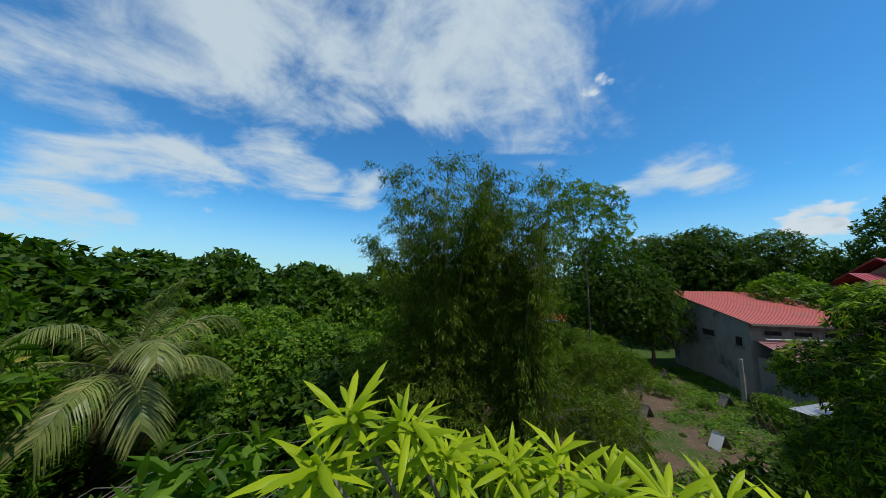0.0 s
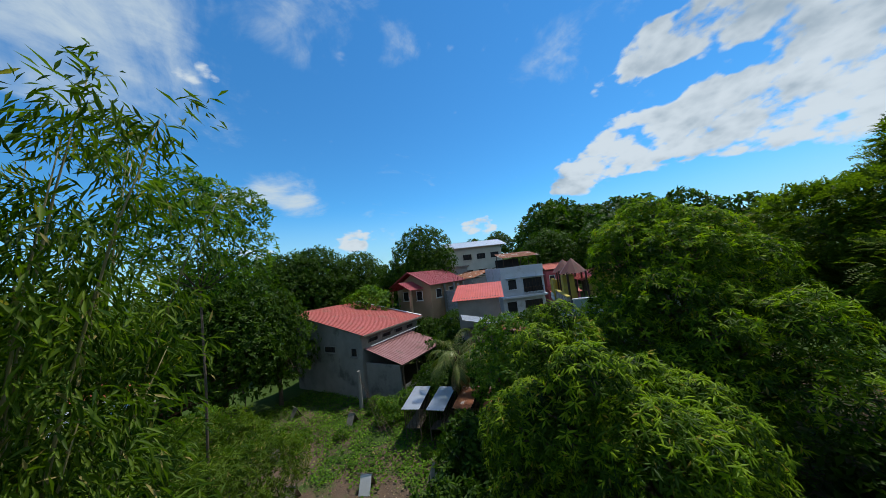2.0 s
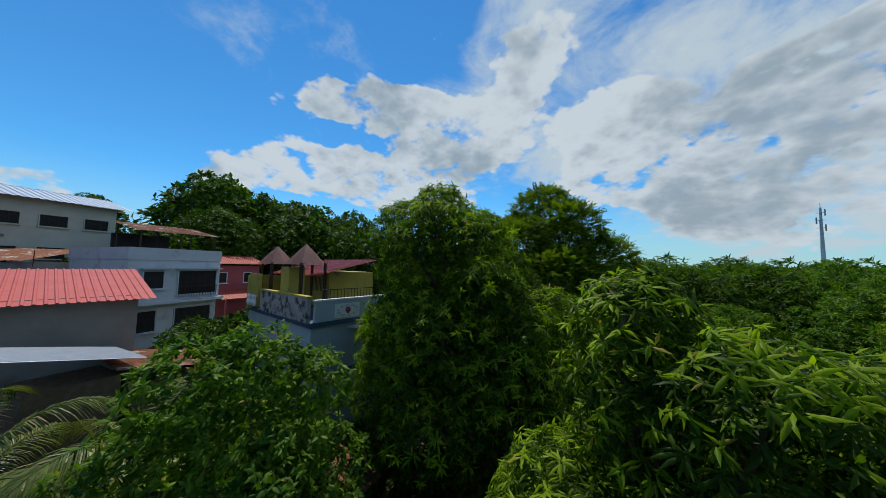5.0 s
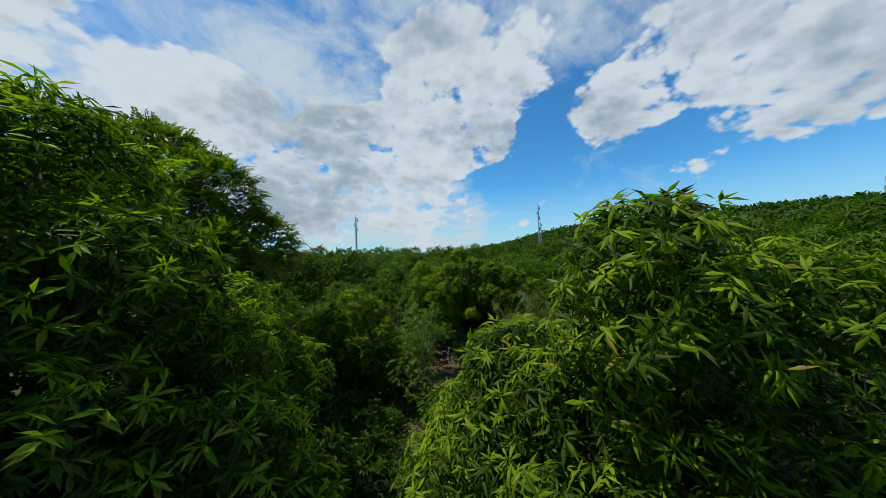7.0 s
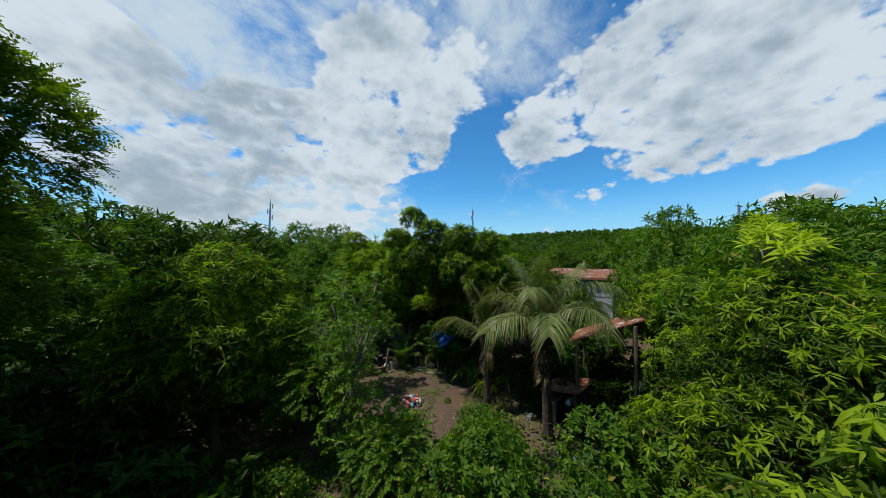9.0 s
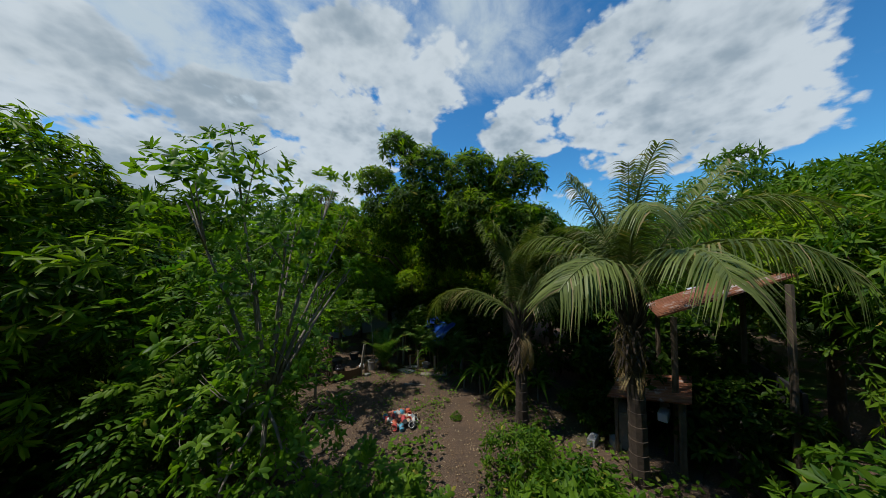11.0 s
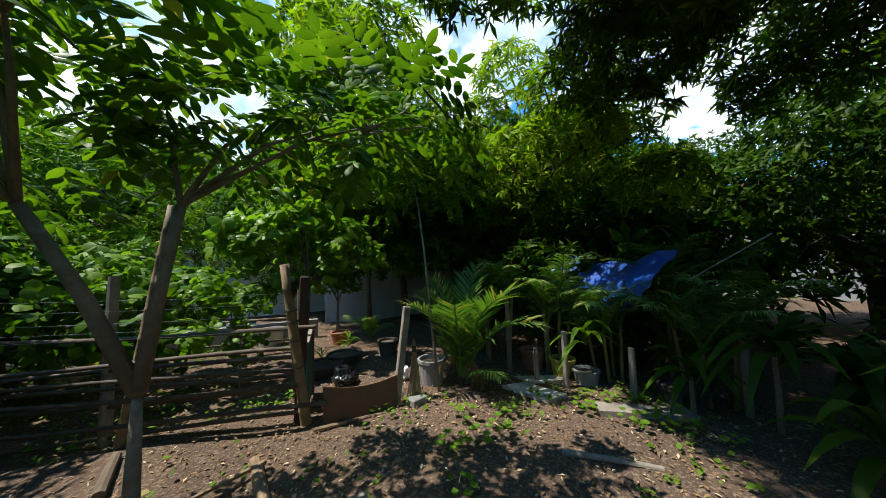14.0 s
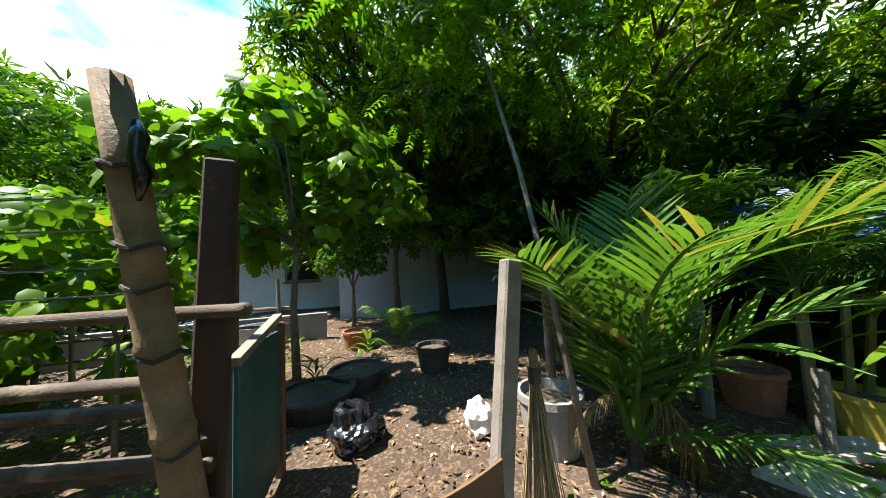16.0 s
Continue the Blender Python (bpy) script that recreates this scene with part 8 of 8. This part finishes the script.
strap_plant("strap_leaf_plant", "potted plant with long drooping strap leaves", (2.85, -18.15, 0.62), 12, 0.85, 0.11, 191, M_PALE)
strap_plant("croton", "yellow-green variegated croton by the palm", (2.5, -13.7, 0.35), 26, 0.75, 0.10, 192, M_CROTON)
strap_plant("croton", "yellow-green variegated croton by the palm", (2.15, -13.5, 0.15), 20, 0.65, 0.09, 193, M_CROTON)
strap_plant("strap_leaf_plant", "dark strap-leaved plant in the shade", (1.7, -15.8, 0.5), 16, 1.0, 0.12, 194, M_BROAD)
strap_plant("strap_leaf_plant", "dark strap-leaved plant under the arecas", (1.6, -17.2, 0.4), 16, 0.9, 0.12, 195, M_BROAD)
for k, (x, y, z, n, l) in enumerate(((2.5, -14.9, 0.7, 16, 1.05), (2.7, -15.6, 0.3, 14, 0.9), (2.2, -16.3, 0.8, 16, 1.0), (1.9, -14.2, 0.9, 16, 1.1), (2.6, -16.9, 0.4, 12, 0.8), (1.2, -15.0, 1.2, 16, 1.1), (1.3, -13.2, 0.5, 14, 1.0))):
    q = strap_plant("strap_leaf_plant", "dark strap-leaved plant in the shade of the mango", (x, y, gz(x, y)), n, l, 0.11, 400 + k, M_BROAD if k % 3 else M_PALE, 0.6)
    part("stem", Bits().tube([(0, 0, -0.05 - z), (0.02, 0.01, -z * 0.4), (0, 0, 0.05)], [0.03, 0.026, 0.02], 6), M_GREYBARK, q)
    q.location.z += z
strap_plant("strap_leaf_plant", "spiky plant in the tyre planter", (6.55, -20.85, 0.2), 12, 0.45, 0.03, 196, M_PALE, 0.2)
strap_plant("strap_leaf_plant", "light-green strap-leaved plant on the path", (5.9, -22.2, 0.05), 12, 0.4, 0.06, 197, M_PALE, 0.3)


def leafy(name, label, at, trunk_pts, r0, lumps, n, per, length, width, m, seed, form=LEAF7, spread=(30, 100), droop=0.4, cat="tree", bark=None, fill=0.3):
    """A small tree with a given stem and limbs to its leaf masses."""
    rng = np.random.default_rng(seed)
    t = thing(name, label, cat, at)
    st = Bits().tube(trunk_pts, [r0 * (1 - 0.5 * i / (len(trunk_pts) - 1)) for i in range(len(trunk_pts))], 8)
    top = Vector(trunk_pts[-1])
    for x, y, z, r in lumps:
        e = Vector((x, y, z))
        mid = top.lerp(e, 0.5) + Vector((0, 0, 0.1))
        st.tube([top, mid, e], [r0 * 0.5, r0 * 0.35, r0 * 0.12], 6)
        for _ in range(4):
            d = Vector(normed(rng.normal(size=3))) * float(r * 0.9)
            st.tube([mid.lerp(e, 0.6), e + d * 0.5, e + d], [r0 * 0.2, r0 * 0.12, r0 * 0.04], 4)
    part("trunk", st, bark or M_GREYBARK, t, smooth=True)
    part("crown", rosettes("crown", rng, lumps, n, per, length, width, m, droop, form, fill, -0.8, spread), m, t)
    return t


def pinnate(name, label, at, trunk_pts, r0, lumps, n, pairs, length, leaf, ratio, m, seed, bark=None, droop=0.35, limbs=()):
    """A small tree with feather-shaped compound leaves."""
    rng = np.random.default_rng(seed)
    t = thing(name, label, "tree", at)
    st = Bits().tube(trunk_pts, [r0 * (1 - 0.55 * i / (len(trunk_pts) - 1)) for i in range(len(trunk_pts))], 8)
    top = Vector(trunk_pts[-1])
    trunk_top = top
    for q in limbs:
        st.tube([trunk_top, trunk_top.lerp(Vector(q), 0.5) + Vector((0, 0, 0.06)), Vector(q)], [r0 * 0.8, r0 * 0.65, r0 * 0.5], 7)
    for x, y, z, r in lumps:
        e = Vector((x, y, z))
        top = min((Vector(q) for q in limbs), key=lambda q: (q - e).length) if limbs else trunk_top
        st.tube([top, top.lerp(e, 0.5) + Vector((0, 0, 0.12)), e], [r0 * 0.36, r0 * 0.24, r0 * 0.09], 6)
        for _ in range(4):
            d = Vector(normed(rng.normal(size=3))) * float(r * 0.8)
            st.tube([top.lerp(e, 0.8), e + d * 0.6, e + d], [r0 * 0.2, r0 * 0.12, r0 * 0.04], 4)
    part("trunk", st, bark or M_GREYBARK, t, smooth=True)
    p, d = lump_points(rng, lumps, n, 0.35, -0.7, 0.85)
    ax = normed(d * np.array([1, 1, 0.6]) + 0.45 * rng.normal(size=p.shape))
    side = normed(np.cross(ax, [0, 0, 1.0] + 0.25 * rng.normal(size=p.shape)))
    mcount = pairs * 2 + 1
    s = np.concatenate([np.linspace(0.25, 0.95, pairs).repeat(2), [1.0]])
    lr = np.concatenate([np.tile([1, -1], pairs), [0]])
    ln = length * rng.uniform(0.7, 1.2, n)
    pos = p[:, None] + ax[:, None] * (s[None] * ln[:, None])[..., None] - np.array([0, 0, droop]) * (s[None] ** 2 * ln[:, None])[..., None]
    way = side[:, None] * lr[None, :, None] + (0.5 + 0.8 * (lr[None, :, None] == 0)) * ax[:, None] + 0.12 * rng.normal(size=(n, mcount, 3))
    way[..., 2] -= 0.25
    upv = np.cross(side, ax)
    upv = upv * np.sign(upv[:, 2:3] + 1e-6)
    L = (leaf * rng.uniform(0.75, 1.15, (n, mcount))).ravel()
    part("crown", leaves_mesh("crown", pos.reshape(-1, 3), way.reshape(-1, 3), np.repeat(upv, mcount, 0), L, L * ratio, m, LEAF7), m, t)
    return t


# tree with the forked stem before the fence
pinnate("small_tree", "small tree with drooping compound leaves before the fence", (7.8, -17.6, 0), [(0, 0, -0.1), (-0.02, 0.02, 0.6), (-0.03, 0.02, 1.15)], 0.06, [(0.5, 0.3, 3.2, 0.7), (-0.7, 0.1, 3.0, 0.55), (-1.2, 0.1, 3.1, 0.5), (-1.7, 0.2, 3.2, 0.45), (0.1, -0.5, 3.3, 0.7), (0.2, 0.7, 3.3, 0.6), (1.2, 0.4, 3.0, 0.6), (0.9, -0.3, 2.8, 0.6)], 380, 4, 0.36, 0.16, 0.42, M_PALE, 201, limbs=((-0.25, 0.15, 2.35), (0.4, 0.2, 2.3)))
leafy("slender_tree", "slender airy tree with oval light-green leaves", (9.7, -11.7, 0), [(0, 0, -0.1), (0.05, 0, 1.6), (0.0, 0.1, 3.0)], 0.06, [(-0.2, 0.2, 5.4, 0.65), (0.2, 0.6, 4.9, 0.65), (-0.9, -0.2, 6.2, 0.5), (-0.4, -0.5, 5.6, 0.65), (-0.1, 0.0, 3.9, 0.75), (0.5, 0.1, 4.2, 0.75), (0.3, 0.6, 3.2, 0.75), (-1.3, -0.6, 5.8, 0.35), (0.4, 0.3, 6.2, 0.6), (-0.2, 0.6, 2.4, 0.7), (0.6, 0.8, 2.2, 0.7), (0.8, 0.9, 5.6, 0.6), (-1.25, -0.3, 4.85, 0.28), (-0.9, -0.5, 4.9, 0.3), (-0.6, -0.65, 4.65, 0.3), (-1.0, -0.55, 4.5, 0.2)], 560, 7, 0.13, 0.052, M_HEART, 212, LEAF7, (35, 100), 0.3)
pinnate("small_tree", "light-green sapling with compound leaves", (10.1, -12.9, 0), [(0, 0, -0.1), (0.1, 0, 1.4), (0.15, 0.05, 2.6)], 0.06, [(0.2, 0.1, 4.5, 0.7), (-0.6, 0.2, 4.0, 0.7), (0.8, -0.3, 4.1, 0.8), (0.1, 0.8, 3.5, 0.8), (-0.4, -0.7, 3.5, 0.8), (0.6, 0.6, 2.9, 0.8), (-0.7, 0.5, 2.6, 0.8), (0.9, -0.6, 2.4, 0.8)], 520, 5, 0.36, 0.12, 0.42, M_SAPLING, 202)
leafy("small_tree", "slender tree with light-green oval leaves", (9.1, -14.3, 0), [(0, 0, -0.1), (0.05, 0, 1.2), (0.1, 0.05, 2.0)], 0.07, [(0.2, -0.2, 3.3, 0.6), (0.6, 0.0, 2.9, 0.7), (-0.4, -0.2, 2.8, 0.6), (0.2, -0.5, 2.5, 0.7), (0.4, 0.6, 2.2, 0.6), (0.7, -0.2, 1.9, 0.7), (-0.75, -1.0, 3.6, 0.3), (-1.05, -1.35, 4.1, 0.35), (-0.85, -1.65, 3.8, 0.35), (-0.65, -1.1, 3.25, 0.3), (-1.2, -2.1, 3.9, 0.4)], 560, 7, 0.13, 0.05, M_SAPLING, 203)
leafy("heart_leaf_tree", "small tree with large bright heart-shaped leaves", (6.75, -21.3, 0), [(0, 0, -0.1), (0.04, 0, 0.9), (0.0, 0.05, 1.6)], 0.05, [(0.1, 0.2, 2.9, 0.5), (0.7, 0.1, 2.5, 0.45), (-0.6, 0.3, 2.5, 0.5), (-1.1, 0.1, 2.2, 0.4), (0.2, -0.5, 2.4, 0.5), (0.9, -0.3, 2.8, 0.4), (-0.3, 0.2, 1.9, 0.4), (0.4, 0.2, 1.7, 0.35), (1.2, 0.1, 2.6, 0.4), (1.1, -0.4, 2.2, 0.4), (0.3, -0.1, 3.2, 0.4)], 320, 6, 0.19, 0.145, M_HEART, 204, LEAF7, (50, 120), 0.6)
pinnate("thin_tree", "tall thin leaning tree with bright feathery leaves", (5.0, -19.0, 0), [(0, 0, -0.1), (0, -0.3, 1.2), (-0.05, -0.6, 2.1), (-0.1, -1.0, 3.1), (0.0, -1.2, 3.9)], 0.025, [(0.1, -1.2, 4.5, 0.5), (-0.5, -1.1, 4.0, 0.55), (0.6, -1.0, 3.8, 0.5), (-0.2, -0.9, 3.5, 0.45), (-0.9, -1.0, 3.5, 0.5), (0.9, -1.4, 4.2, 0.5), (0.4, -1.6, 3.2, 0.4)], 440, 7, 0.42, 0.085, 0.45, M_SAPLING, 205)
leafy("small_tree", "round dark-leaved shrub tree behind the gate", (6.0, -23.6, 0), [(0, 0, -0.1), (0, 0, 0.6), (0, 0.02, 1.0)], 0.05, [(0, 0, 1.7, 0.5), (0.3, 0.1, 1.5, 0.4), (-0.3, 0, 1.5, 0.4)], 420, 8, 0.08, 0.035, M_WEED, 206)
leafy("small_tree", "leafy dark tree overhanging the garden path", (4.9, -24.6, 0), [(0, 0, -0.1), (0.05, 0, 1.2), (0, 0.1, 2.2)], 0.11, [(0, 0.2, 3.6, 1.2), (1.1, 0.2, 3.2, 1.0), (-1.1, 0, 3.2, 1.1), (0.3, 1.0, 3.2, 0.8), (0.8, -0.8, 3.6, 1.1), (1.8, 0.4, 3.8, 1.0), (0.3, 0.8, 2.2, 0.7), (-0.7, 0.9, 2.1, 0.8), (-1.5, 1.3, 2.3, 0.8), (0.9, 0.8, 2.4, 0.6), (-2.3, 1.6, 2.6, 0.9)], 1500, 9, 0.17, 0.048, M_PALE, 207)
pinnate("small_tree", "bright feathery shrub beside the path", (9.0, -10.3, 0), [(0, 0, -0.1), (0, 0, 0.6), (0.05, 0, 1.1)], 0.05, [(0, 0, 2.0, 0.6), (0.5, 0.2, 1.7, 0.6), (-0.5, 0.1, 1.6, 0.6), (0.1, -0.5, 1.4, 0.6), (0.2, 0.6, 1.5, 0.6)], 380, 7, 0.42, 0.10, 0.5, M_PALE, 208)
leafy("bean_vines", "big-leaved climbing vines over the fence", (10.2, -20.6, 0), [(0, 0, -0.1), (0, 0, 0.6), (0, 0, 1.0)], 0.03, [(-0.9, 0, 1.2, 0.7), (0.2, -0.1, 1.5, 0.8), (1.3, -0.2, 1.3, 0.8), (-1.6, -0.4, 1.5, 0.6), (0.6, -0.7, 1.9, 0.8), (2.2, -0.5, 1.4, 0.9), (-0.6, -0.9, 1.8, 0.7), (-1.4, -0.2, 0.8, 0.5)], 560, 5, 0.17, 0.15, M_PALE, 209, LEAF7, (50, 120), 0.5, "vine")
leafy("bean_vines", "big-leaved vines on wires in the pen", (9.2, -22.0, 0), [(0, 0, -0.1), (0, 0, 0.6), (0, 0, 1.0)], 0.03, [(-0.8, 0, 1.3, 0.6), (0.2, 0, 1.6, 0.7), (1.2, -0.1, 1.4, 0.7), (2.4, 0, 1.5, 0.8)], 330, 5, 0.16, 0.14, M_HEART, 210, LEAF7, (50, 120), 0.5, "vine")
leafy("bean_vines", "tangled bright vines on stakes beside the gatepost", (7.7, -20.3, 0), [(0, 0, -0.1), (0, 0, 0.5), (0, 0, 0.9)], 0.02, [(0.1, 0, 1.2, 0.3), (-0.2, -0.3, 1.5, 0.3), (0.4, -0.2, 1.7, 0.35), (0.0, -0.4, 0.7, 0.3), (0.6, 0.1, 1.0, 0.3)], 130, 5, 0.12, 0.10, M_HEART, 213, LEAF7, (50, 120), 0.5, "vine")
leafy("small_tree", "low leafy tree at the back of the pen", (12.0, -25.6, 0), [(0, 0, -0.1), (0, 0, 0.8), (0.1, 0, 1.4)], 0.1, [(0, 0, 2.4, 1.0), (1.2, 0.2, 2.2, 0.9), (-1.2, 0.2, 2.1, 0.9), (0.1, 1.0, 1.8, 0.8)], 420, 8, 0.2, 0.08, M_PALE, 211, LEAF4)


def seedling(x, y, s, seed):
    rng = np.random.default_rng(seed)
    t = thing("seedling", "young squash plant with round bright leaves", "seedling", (x, y, gz(x, y)), rng.uniform(0, 360), "squash seedlings in the bed", s=s)
    for k in range(6):
        a, l = k * 1.05 + rng.normal() * 0.2, rng.uniform(0.12, 0.24)
        e = Vector((math.cos(a) * l, math.sin(a) * l, 0.14 + 0.08 * rng.random()))
        part("stalk", Bits().tube([(0, 0, 0), e * 0.5 + Vector((0, 0, 0.05)), e], 0.004, 4), M_WEED, t)
        V = [e + Vector((0, 0, -0.01))]
        r = 0.07 * rng.uniform(0.8, 1.2)
        for i in range(9):
            q = 6.28 * i / 9
            rr = r * (1 + 0.12 * math.cos(5 * q))
            V.append(e + Vector((rr * math.cos(q), rr * math.sin(q), 0.018 + 0.012 * math.cos(3 * q))))
        part("leaf", Bits().add(V, [(0, 1 + i, 1 + (i + 1) % 9) for i in range(9)]), M_HEART, t)


rng = np.random.default_rng(111)
for k in range(32):
    seedling(2.9 + 2.9 * rng.random(), -18.5 + 4.2 * rng.random(), rng.uniform(0.35, 0.85) ** 1.3, 300 + k)
